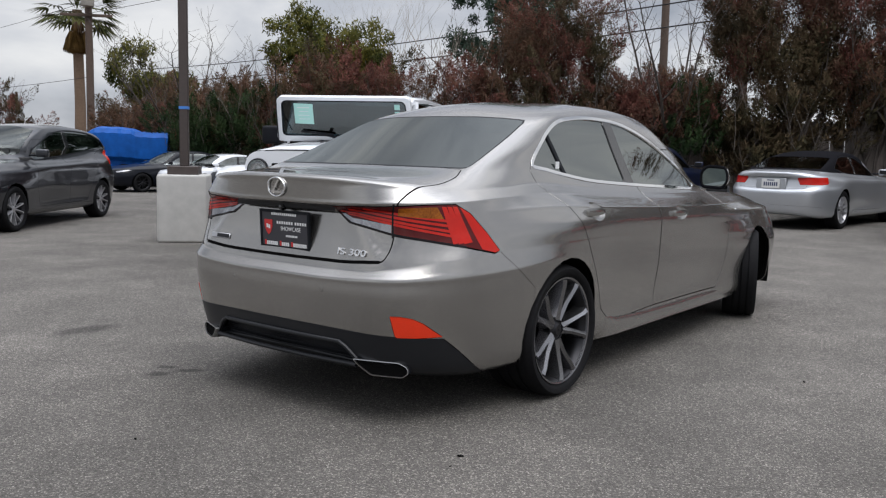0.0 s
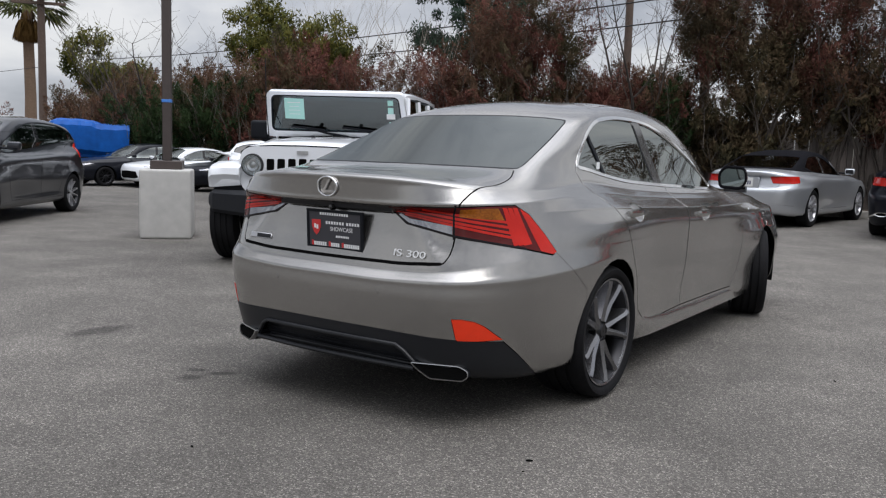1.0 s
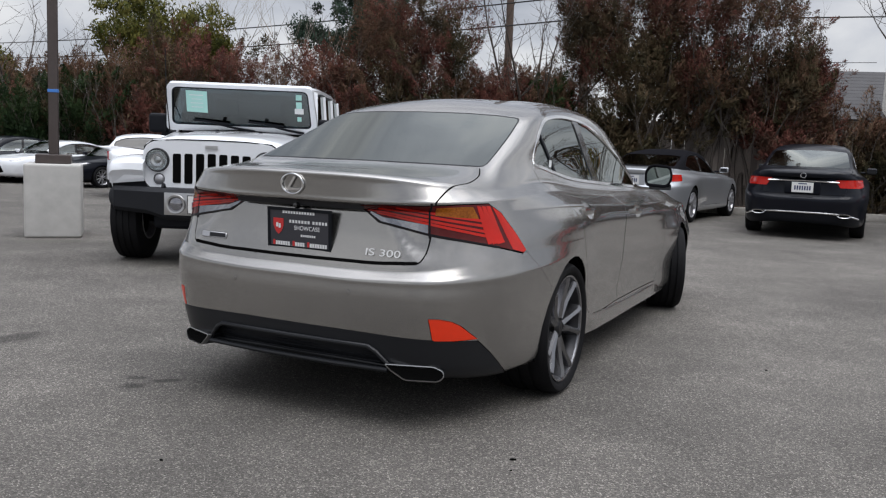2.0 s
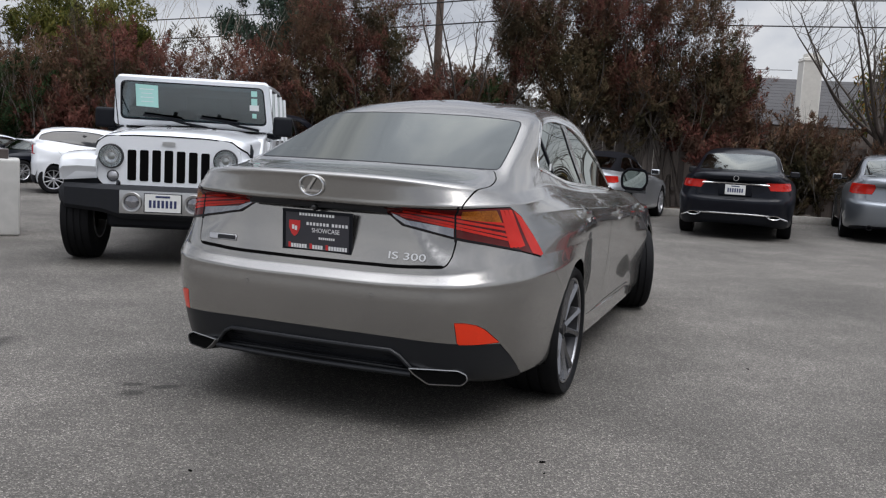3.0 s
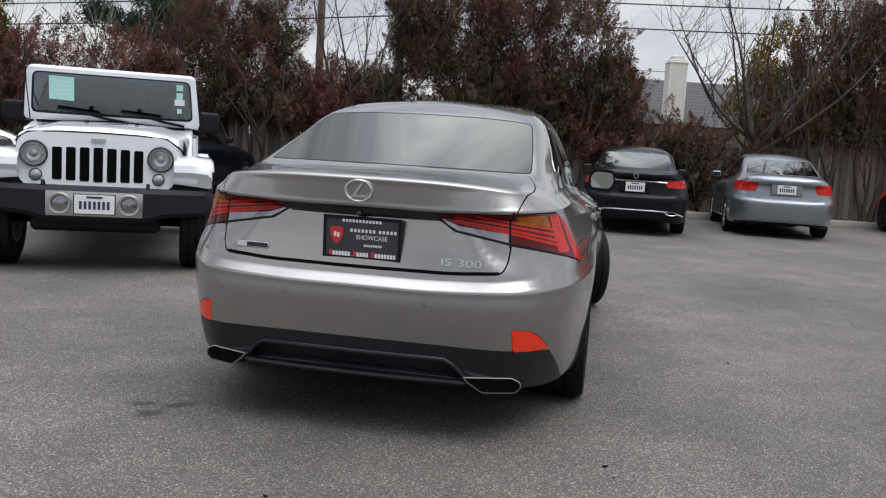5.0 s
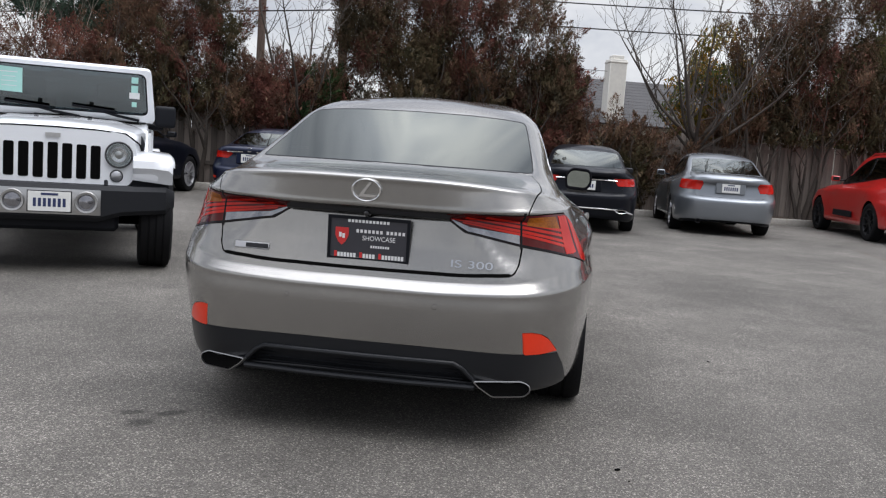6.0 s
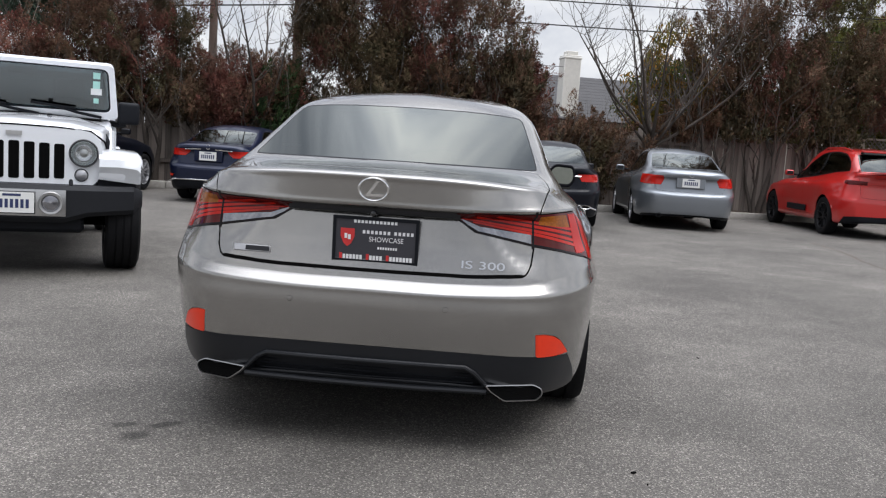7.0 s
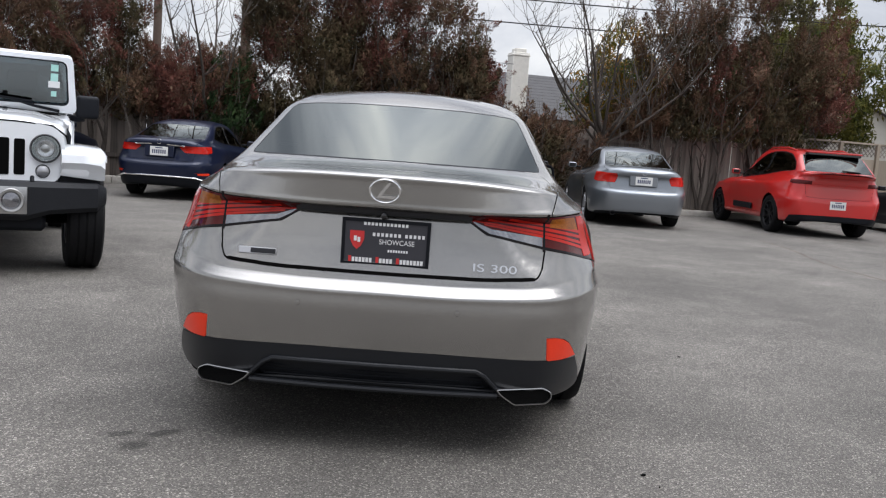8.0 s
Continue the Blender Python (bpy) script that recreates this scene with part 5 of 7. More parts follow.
# ---- the other parked cars ----
def bend(src, dst):
    return lambda v: np.interp(v, src, dst) + np.where(v < src[0], v - src[0], 0) + np.where(v > src[-1], v - src[-1], 0)


def parked_car(at, label, paint, wb=2.8, back=1.03, nose=0.9, wide=0.905, belt=0.945, deck=1.045, roof=1.43, rw_base=-0.44, rw_top=0.13, roof_mid=0.9, ws_top=1.62, ws_base=2.52,
               floor=0.2, tail=None, lamps=None, tyre=0.32, rim=0.225, rim_mat=None, spokes=5, twin=True, roof_mat=None, glass=None, plate=None, chrome_line=None, exhaust=None, rails=False, low=0.40, name="parked_car", front_lamps=None, intake=False, spoiler=None, tail_mat=None, valance_mat=None, pillar=True, flat_tail=False, strip=None, low_strip=False, roof_spoiler=False, side_trim=False, two_tone=False, badge=None, outlets=None):
    """A parked car: the common shell bent to its own proportions, then cut into panels."""
    car = thing(name, at, label, "car", "cars parked in the lot")
    lo = bend([-1.035, 0, 2.8, 3.70], [-back, 0, wb, wb + nose])
    if flat_tail:
        lo = bend([-1.035, -0.94, -0.60, 0, 2.8, 3.70], [-back, -back + 0.025, -back * 0.72, 0, wb, wb + nose])
    hi = bend([-0.44, 0.13, 0.9, 1.62, 2.52], [rw_base, rw_top, roof_mid, ws_top, ws_base])
    up = bend([0.2, 0.66, 0.945, 1.045, 1.085, 1.36, 1.43], [floor, floor + 0.46, belt, deck, max(deck + 0.03, belt + 0.12), roof - 0.07, roof])
    k = wide / 0.905

    def warp(V):
        W = V.copy()
        t = np.clip((V[:, 2] - 1.0) / 0.085, 0, 1)
        W[:, 1] = lo(V[:, 1]) * (1 - t) + hi(V[:, 1]) * t
        W[:, 2] = up(V[:, 2])
        W[:, 0] = V[:, 0] * k
        return W

    sh = Shell(SALOON, 5, 3)
    outer = lambda c: c.x > 0.45
    a = (tyre + 0.04)
    for u in (0, 2.8):
        sh.cut("hole", "side", [(u + a * math.cos(t), 0.2 + (tyre - floor) + a * math.sin(t)) for t in [2 * math.pi * i / 20 for i in range(20)]], outer)
    cabin = lambda c: c.x > 0.4 and c.z > 0.9
    if pillar:
        sh.cut("b_pillar", "side", [(1.09, .95), (1.005, 1.385), (.925, 1.385), (.995, .95)], lambda c: cabin(c) and inside(list(map(tuple, shrink(DLO, 0.012))), c.y, c.z))
    sh.cut("side_glass", "side", shrink(DLO, 0.012), cabin)
    sh.cut("window_surround", "side", DLO, cabin)
    sh.cut("rear_window", "rear", RW, back_of)
    sh.cut("windscreen", "front", WS, lambda c: c.y > 1.3 and c.z > 0.93)
    rearside = lambda c: c.y < -0.3 and c.x > 0.15
    for nm, poly in (lamps or {}).items():
        sh.cut(nm, "quarter", seen_from("quarter", *poly), rearside)
    for nm, poly in (front_lamps or {}).items():
        sh.cut(nm, "nose", seen_from("nose", *poly), lambda c: c.y > 2.9)
    if intake:
        sh.cut("intake", "front", [(-.1, .30), (.35, .30), (.5, .34), (.42, .52), (-.1, .54)], lambda c: c.y > 3.0)
    if roof_mat:
        sh.cut("hood_cloth", "side", [(-.6, 1.06), (-.6, 1.6), (1.75, 1.6), (1.60, 1.20), (1.0, .99), (.2, 1.03)], lambda c: c.z > 1.03, False)
    sh.cut("valance", "quarter", [(-.85, low), (-.2, low - .01), (.05, low - .03), (.20, .18), (.2, .1), (-.85, .1)], lambda c: c.y < -0.3)
    sh.cut("sill", "side", [(.4, .1), (.4, .27), (2.4, .27), (2.4, .1)], outer)
    sh.cut("boot_lid", "lid", LID, lambda c: c.y < -0.25, False)
    sh.cut("rear_door", "side", [(1.10, 1.0), (1.13, .6), (1.12, .29), (.52, .30), (.40, .5), (.22, .79), (-.02, 1.03), (.0, 1.12), (.4, 1.2), (1.0, 1.2)], outer)
    sh.cut("front_door", "side", [(1.10, 1.2), (1.10, 1.0), (1.13, .6), (1.12, .29), (2.08, .29), (2.20, .6), (2.12, .93), (1.8, 1.2)], outer)
    pan = {key: (warp(p[0]), bent_normals(warp, p[0], p[1]), p[2]) for key, p in sh.split().items()}
    glass, rear_glass = glass or GLASS_SIDE, GLASS_STEEP if flat_tail else GLASS_REAR
    panel_part("body", whole(pan["body"]), paint, car, gap=0.003)
    panel_part("boot_lid", whole(pan["boot_lid"]), paint, car, gap=0.003)
    both_sides("rear_door", pan["rear_door"], paint, car, gap=0.003)
    both_sides("front_door", pan["front_door"], paint, car, gap=0.003)
    both_sides("sill", pan["sill"], paint, car, gap=0.0)
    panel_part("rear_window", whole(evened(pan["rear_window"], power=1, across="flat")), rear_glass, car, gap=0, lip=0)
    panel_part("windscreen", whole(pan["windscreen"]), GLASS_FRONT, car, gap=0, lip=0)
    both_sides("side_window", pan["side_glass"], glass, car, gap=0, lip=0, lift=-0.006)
    both_sides("window_surround", pan["window_surround"], chrome_line or TRIM_BLACK, car, gap=0, lip=0.01, lift=0.003)
    if "b_pillar" in pan:
        both_sides("b_pillar", pan["b_pillar"], GLOSS_BLACK, car, gap=0, lip=0.01)
    panel_part("rear_valance", whole(pan["valance"]), valance_mat or TRIM_BLACK, car, lip=0.02, lift=0.002)
    mats = {"lamp_red": (LAMP_RED, "red tail lamp"), "lamp_deep": (LAMP_DEEP, "dark red tail lamp"), "lamp_clear": (LAMP_CLEAR, "clear lamp"), "reflector": (REFLECTOR, "red reflector"), "trim_chrome": (CHROME, "bright trim strip"), "trim_black": (GLOSS_BLACK, ""), "intake_side": (VOID, "")}
    for nm in list(lamps or {}) + list(front_lamps or {}):
        if nm in pan:
            mt, lb = mats[nm]
            both_sides("tail_lamp" if nm.startswith("lamp") and nm in (lamps or {}) else ("headlight" if nm.startswith("lamp") else nm), pan[nm], mt, car, lb, gap=0.001, lip=0.01, lift=0.004)
    if "intake" in pan:
        # no opening is cut: a near-black patch of skin gives the intake's shade
        panel_part("air_intake", whole(pan["intake"]), VOID, car, gap=0, lip=0.0, lift=-0.01)
    if "hood_cloth" in pan:
        panel_part("fabric_roof", whole(pan["hood_cloth"]), roof_mat, car, "closed black fabric roof", gap=0, lip=0.02, lift=0.004)
    inner_shell(pan, ("hole", "rear_window", "windscreen", "side_glass", "window_surround", "b_pillar", "intake"), car)
    # added light-blocking plate; it and the arch tubs are coloured as shade
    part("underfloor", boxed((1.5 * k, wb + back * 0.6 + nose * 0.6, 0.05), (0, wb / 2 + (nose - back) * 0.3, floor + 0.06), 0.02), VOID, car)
    for s in (-1, 1):
        for u in (0, wb):
            wheel_parts(car, (s * (wide - 0.135), u, tyre), tyre, 0.22, rim, spokes, twin, rim_mat or RIM_SILVER, RIM_DARK if two_tone else rim_mat or RIM_SILVER, 0, s, treads=False)
            part("wheel_arch_liner", lathe([(tyre + 0.05, (wide - 0.38) * s), (tyre + 0.05, (wide - 0.05) * s), (tyre + 0.055, (wide - 0.05) * s), (tyre + 0.055, (wide - 0.4) * s), (0.02, (wide - 0.4) * s), (0.02, (wide - 0.38) * s)], 24, closed=True, upper=-0.10), VOID, car, at=pose(0, u, tyre))
        zb = float(up(0.98))
        um = float(hi(2.0))
        part("mirror_arm", boxed((0.10, 0.05, 0.03), (s * (wide - 0.14), um, zb + 0.02), 0.01), TRIM_BLACK, car)
        mir = part("wing_mirror", boxed((0.17, 0.09, 0.11), (s * (wide + 0.0), um, zb + 0.05), 0.035, segs=3), paint, car)
        part("mirror_glass", boxed((0.13, 0.004, 0.075), (s * (wide + 0.0), um - 0.046, zb + 0.05), 0.001), RIM_DARK, mir)
        for u, zz in ((float(lo(0.30)), 0.86), (float(lo(1.36)), 0.83)):
            part("door_handle", boxed((0.02, 0.19, 0.03), (s * (0.80 * k + 0.015), u, float(up(zz))), 0.008, segs=2), chrome_line or paint, car)
        part("seat", boxed((0.46, 0.14, 0.62), (s * 0.34, float(hi(1.0)), float(up(0.95))), 0.06, segs=2), SEAT, car)
        part("head_rest", boxed((0.25, 0.09, 0.16), (s * 0.34, float(hi(0.95)), float(up(1.24)) - 0.02), 0.04, segs=2), SEAT, car)
        if rails:
            part("roof_rail", tube([(s * 0.52, float(hi(0.35)), roof - 0.05), (s * 0.54, float(hi(0.6)), roof + 0.015), (s * 0.54, float(hi(1.2)), roof + 0.015), (s * 0.52, float(hi(1.45)), roof - 0.05)], 0.016, 8), rails, car)
    part("rear_seat", boxed((1.15, 0.15, 0.5), (0, float(hi(0.1)), float(up(0.85))), 0.05, segs=2), SEAT, car)
    part("dashboard", boxed((1.3, 0.4, 0.12), (0, float(hi(1.95)), float(up(0.93))), 0.04, segs=2), SEAT, car)
    if plate:
        u, z = plate
        number_plate(car, pose(0, u, z), count=7)
        part("plate_recess", boxed((0.5, 0.02, 0.19), (0, u + 0.022, z), 0.008), paint, car)
    if strip:
        z, half = strip
        part("chrome_strip", tube([(-half, -back + 0.055, z - 0.01), (-half * 0.5, -back + 0.035, z), (0, -back + 0.03, z + 0.003), (half * 0.5, -back + 0.035, z), (half, -back + 0.055, z - 0.01)], 0.013, 6), CHROME, car, "bright boot strip")
    if low_strip:
        part("bumper_strip", tube([(-0.80, -back + 0.22, floor + 0.14), (-0.62, -back + 0.06, floor + 0.20), (-0.3, -back + 0.005, floor + 0.21), (0.3, -back + 0.005, floor + 0.21), (0.62, -back + 0.06, floor + 0.20), (0.80, -back + 0.22, floor + 0.14)], 0.012, 6), CHROME, car, "bright bumper strip")
    if badge:
        part("boot_badge", lathe([(0.030, 0.0), (0.034, -0.006), (0.041, -0.006), (0.043, 0.0)], 24, "Y", True), CHROME, car, "round chrome badge", at=pose(0, -back + 0.012, badge))
    if roof_spoiler:
        part("roof_spoiler", boxed((1.0 * k, 0.20, 0.03), (0, rw_top - 0.02, roof - 0.052), 0.012, Matrix.Rotation(radians(6), 4, "X"), segs=2), paint, car)
        part("spoiler_underside", boxed((0.98 * k, 0.13, 0.06), (0, rw_top - 0.05, roof - 0.092), 0.015), GLOSS_BLACK, car)
        part("rear_wiper", tube([(0.05, rw_base + 0.01, float(up(1.085)) + 0.045), (0.40, rw_base + 0.015, float(up(1.085)) + 0.03)], 0.012, 6), TRIM_BLACK, car)
    if side_trim:
        for s in (-1, 1):
            part("door_trim", boxed((0.03, 1.0, 0.12), (s * (wide - 0.045), wb * 0.5, floor + 0.19), 0.01), TRIM_BLACK, car, "black lower door trim")
    if outlets:
        x, z = outlets
        for s in (-1, 1):
            oval = lathe([(0.030, -0.03), (0.040, -0.034), (0.044, -0.02), (0.044, 0.06), (0.030, 0.06)], 24, "Y", True)
            tip = part("exhaust_outlet", oval, CHROME, car, "flat chrome exhaust outlet", at=pose(s * x, -back + 0.05, z, 0, 0, s * 14) @ Matrix.Diagonal((2.5, 1, 0.75, 1)))
            # near-black disc in the mouth paints the dark of the pipe
            part("outlet_inside", lathe([(0.001, -0.012), (0.032, -0.012)], 24, "Y"), VOID, tip)
    if exhaust:
        for x in exhaust:
            part("exhaust_tip", lathe([(0.035, -0.08), (0.045, -0.08), (0.045, 0.08), (0.035, 0.08)], 18, "Y", True), RIM_DARK, car, at=pose(x, -back + 0.15, floor + 0.045))
    return car


back_of = lambda c: c.y < 0.7 and c.z > 1.04
WRAP = lambda r0, z0, r1, z1, uz=-0.55, dz=0.0: [(r0, -.975, z1), (.60, -.94, z1 + .005), (.72, -.72, z1 + .01), (.775, uz, z1 + .01), (.79, uz, z0 + .02 + dz), (.76, -.70, z0 + dz), (.61, -.935, z0), (r1, -.97, z0)]

# black saloon with bright trim, nose to the kerb
parked_car(pose(7.79, 12.75, 0, 0, 0, -38), "black sedan with chrome boot strip and white plate", BLACK_PAINT, 2.87, 1.15, 0.86, 0.915, 0.96, 1.06, 1.45,
           lamps={"lamp_red": WRAP(.47, .79, .53, .90)}, chrome_line=CHROME, plate=(-1.135, .785), strip=(.885, .50), low_strip=True, badge=0.965, outlets=(.60, .385))
# grey saloon
parked_car(pose(10.85, 12.39, 0, 0, 0, -39) @ Matrix.Scale(1.02, 4), "steel grey sedan with white plate and dusty rear window", GREY_MID, 2.89, 1.12, 0.84, 0.915, 0.95, 1.07, 1.46,
           lamps={"lamp_red": WRAP(.47, .79, .52, .945)}, plate=(-1.10, .845), exhaust=(-.5,), low=0.28, badge=0.985)
# dark blue saloon
parked_car(pose(3.2, 16.25, 0, 0, 0, -38) @ Matrix.Scale(0.97, 4), "dark blue sedan with chrome strip and white plate", BLUE_PAINT, 2.80, 1.06, 0.95, 0.875, 0.95, 1.04, 1.40,
           lamps={"trim_chrome": [(.0, -.99, .955), (.36, -.985, .94), (.36, -.985, .925), (.0, -.99, .94)], "lamp_red": WRAP(.34, .82, .46, .93), "reflector": WRAP(.70, .45, .71, .48, -.68)}, plate=(-1.05, .83), strip=(.945, .42), low_strip=True, badge=0.99)
# silver cabriolet with a black hood
parked_car(pose(6.08, 15.0, 0, 0, 0, -44), "silver convertible with closed black fabric roof", SILVER_COOL, 2.69, 1.02, 0.84, 0.86, 0.87, 0.94, 1.28, ws_base=2.3, ws_top=1.5,
                 lamps={"lamp_red": WRAP(.46, .77, .50, .92)}, plate=(-1.0, .745), roof_mat=CLOTH, valance_mat=SILVER_COOL)
# red sport utility car with roof rails
parked_car(pose(14.42, 10.55, 0, 0, 0, -36) @ Matrix.Scale(1.04, 4), "bright red sport utility car with black roof rails", RED_PAINT, 2.81, 0.93, 0.95, 0.96, 1.03, 1.20, 1.66, -0.84, -0.46, 0.7, 1.45, 2.4, floor=0.26,
           lamps={"lamp_deep": WRAP(.50, .905, .52, .955, -.58)}, tyre=0.36, rim=0.25, rim_mat=RIM_DARK, rails=RED_PAINT, plate=(-.93, .62), low=0.36, side_trim=True, flat_tail=True, roof_spoiler=True, glass=GLASS_PRIVACY)
# black car at the row's end
parked_car(pose(18.0, 9.0, 0, 0, 0, -36), "black sedan with dark glass at the row's end", BLACK_PAINT, 2.8, 1.05, 0.9, 0.91, lamps={"lamp_red": WRAP(.47, .79, .52, .93)}, plate=(-1.04, .82))
# dark grey hatchback, seen on its left side
parked_car(pose(-6.25, 13.75, 0, 0, 0, 178), "dark grey five-door hatchback with red tail lamp", GREY_DARK, 2.60, 0.66, 0.86, 0.845, 0.91, 1.06, 1.41, -0.60, -0.44, 0.6, 1.45, 2.6,
           lamps={"lamp_red": WRAP(.56, .84, .58, 1.03, -.45)}, tyre=0.295, rim=0.215, rim_mat=RIM_SILVER, two_tone=True, flat_tail=True, spokes=5, twin=True)
# cars at the back of the lot, noses towards the camera
NOSE = {"lamp_clear": [(.42, 3.42, .70), (.56, 3.32, .735), (.66, 3.12, .765), (.69, 3.0, .745), (.64, 3.25, .70), (.50, 3.42, .66)]}
parked_car(pose(-6.26, 22.98, 0, 0, 0, 135) @ Matrix.Scale(0.72, 4), "black low saloon with closed doors at the lot's far side", BLACK_PAINT, 3.0, 1.1, 0.95, 0.93, 0.92, 1.0, 1.40, front_lamps=NOSE, intake=True, rim_mat=RIM_DARK)
parked_car(pose(-5.02, 22.58, 0, 0, 0, 137) @ Matrix.Scale(0.74, 4), "white low sports coupe behind the concrete base", WHITE, 2.45, 1.05, 0.98, 0.90, 0.86, 0.93, 1.29, rw_base=-0.9, front_lamps={"lamp_clear": [(.50, 3.40, .70), (.62, 3.28, .73), (.64, 3.1, .74), (.60, 3.2, .69), (.52, 3.36, .67)]}, intake=True)
parked_car(pose(-3.40, 21.72, 0, 0, 0, 137) @ Matrix.Scale(0.72, 4), "black coupe with bright alloy wheels", BLACK_PAINT, 2.75, 1.05, 0.95, 0.95, 0.90, 0.98, 1.38, front_lamps=NOSE, intake=True)
parked_car(pose(-3.43, 17.58, 0, 0, 0, -82) @ Matrix.Scale(0.84, 4), "small white hatchback with dark side windows", WHITE, 2.3, 0.44, 0.45, 0.83, 0.95, 1.10, 1.40, -0.38, -0.24, 0.5, 1.3, 2.35, tyre=0.30, rim=0.20, lamps={"lamp_red": WRAP(.60, .82, .62, .98, -.93)}, flat_tail=True, glass=GLOSS_BLACK)
# black car half hidden behind the off-roader
parked_car(pose(-0.05, 16.95, 0, 0, 0, -38), "black sport utility car behind the white off-roader", BLACK_PAINT, 2.80, 0.95, 0.92, 0.92, 1.03, 1.17, 1.66, -0.75, -0.35, 0.7, 1.45, 2.4, floor=0.26, lamps={"lamp_red": WRAP(.45, .80, .50, .95)}, tyre=0.36, rim=0.25)


# ---- concrete lamp base and pole ----
base = tagged(part("concrete_block", boxed((0.58, 0.58, 0.81), (0, 0, 0.405), 0.03, segs=3), CONCRETE, None, at=pose(-3.17, 10.55, 0, 0, 0, 9)), "pale square concrete base of a lamp post", "concrete base")
post = thing("lamp_post", pose(-3.17, 10.55, 0.81, 0, 0, 9), "brown square steel post with a ring of blue tape", "lamp post")
part("base_cover", boxed((0.36, 0.36, 0.10), (0, 0, 0.05), 0.006), POLE_BROWN, post)
part("pole", boxed((0.105, 0.105, 7.0), (0, 0, 3.6), 0.006), POLE_BROWN, post)
part("tape_ring", boxed((0.112, 0.112, 0.035), (0, 0, 0.80), 0.002), TAPE_BLUE, post, "blue tape")

# ---- kerb and bed ----
kerb = thing("kerb", pose(0, 0, 0), "worn concrete kerb along the planting bed", "kerb", kind="structure")
for i in range(-16, 19):
    p = along(i * 2.0 + 1.0, 0.08)
    part("kerb_stone", boxed((1.99, 0.16, 0.16), (0, 0, 0.07), 0.018, segs=2), KERB, kerb, at=pose(p.x, p.y, 0, 0, 0, KYAW))
bed = bmesh.new()
rng = random.Random(4)
rows = [[bed.verts.new(along(s * 1.0, 0.16 + o, 0.10 + rng.uniform(-0.02, 0.05))) for o in (0, 0.3, 0.6, 0.95, 1.3, 6.0, 40.0)] for s in range(-40, 46)]
for a, b in zip(rows, rows[1:]):
    for j in range(6):
        bed.faces.new((a[j], b[j], b[j + 1], a[j + 1]))
tagged(part("planting_bed", bed, SOIL, None), "dark bark soil between kerb and fence", "soil", kind="structure")

# ---- board fence ----
fence = thing("fence", pose(0, 0, 0), "weathered grey-brown board fence behind the trees", "fence", kind="structure")
board_meshes = []
for k in range(6):
    bm = boxed((0.139 if k % 2 == 0 else 0.164, 0.018, 1.80 + 0.02 * (k % 3)), (0, 0, 0.90), 0.003)
    bmesh.ops.recalc_face_normals(bm, faces=bm.faces)
    me = bpy.data.meshes.new("board")
    bm.to_mesh(me)
    bm.free()
    me.materials.append(FENCE_WOOD)
    board_meshes.append(me)
rng = random.Random(9)
S0, S1 = -10.6, 17.6
n = int((S1 - S0) / 0.146)
for i in range(n):
    s = S0 + 0.146 * i
    p = along(s, 1.15 - 0.014 * (-1) ** i + rng.uniform(-0.002, 0.002))
    ob = new("board", board_meshes[2 * rng.randrange(3) + i % 2])
    ob.parent = fence
    ob.matrix_basis = pose(p.x, p.y, 0.12 + rng.uniform(-0.02, 0.02), 0, rng.uniform(-0.5, 0.5), KYAW)
for i in range(int((S1 - S0) / 2.4) + 1):
    p = along(S0 + 2.4 * i, 1.11)
    part("fence_post", boxed((0.10, 0.10, 1.95), (0, 0, 1.0), 0.006), FENCE_WOOD, fence, at=pose(p.x, p.y, 0.05, 0, 0, KYAW))
for z in (0.45, 1.62):
    for i in range(int((S1 - S0) / 4.8)):
        p = along(S0 + 4.8 * i + 2.4, 1.10)
        part("fence_rail", boxed((4.78, 0.045 if z < 1.9 else 0.10, 0.09 if z < 1.9 else 0.04), (0, 0, z), 0.004), FENCE_WOOD, fence, at=pose(p.x, p.y, 0.1, 0, 0, KYAW))
# newer pale fence with a lattice top at the far end
PALE_WOOD = wood_material("pale_fence_wood", (0.27, 0.225, 0.175), 0.15)
pale = thing("lattice_fence", pose(0, 0, 0), "pale plank fence with a dark lattice top", "fence", kind="structure")
for i in range(12):
    p = along(17.75 + 1.2 * i, 1.15)
    part("fence_panel", boxed((1.17, 0.03, 1.65), (0, 0, 0.82), 0.004), PALE_WOOD, pale, at=pose(p.x, p.y, 0.12, 0, 0, KYAW))
    q = along(17.15 + 1.2 * i, 1.12)
    part("fence_post", boxed((0.10, 0.10, 2.15), (0, 0, 1.07), 0.006), PALE_WOOD, pale, at=pose(q.x, q.y, 0.05, 0, 0, KYAW))
    lat = bmesh.new()
    for k in range(-4, 14):
        for d in (-1, 1):
            add_box(lat, (0.018, 0.008, 0.44), (-0.58 + 0.13 * k - 0.15, 0.006 * d, 1.87), 0, Matrix.Rotation(radians(45 * d), 4, "Y"))
    geom = list(lat.verts) + list(lat.edges) + list(lat.faces)
    for x, no in ((-0.58, -1), (0.58, 1)):
        bmesh.ops.bisect_plane(lat, geom=list(lat.verts) + list(lat.edges) + list(lat.faces), plane_co=(x, 0, 0), plane_no=(no, 0, 0), clear_outer=True)
    part("lattice", lat, FENCE_WOOD, pale, "dark crossed lattice", at=pose(p.x, p.y, 0.12, 0, 0, KYAW))
    part("top_rail", boxed((1.2, 0.08, 0.05), (0, 0, 2.06), 0.004), PALE_WOOD, pale, at=pose(p.x, p.y, 0.12, 0, 0, KYAW))


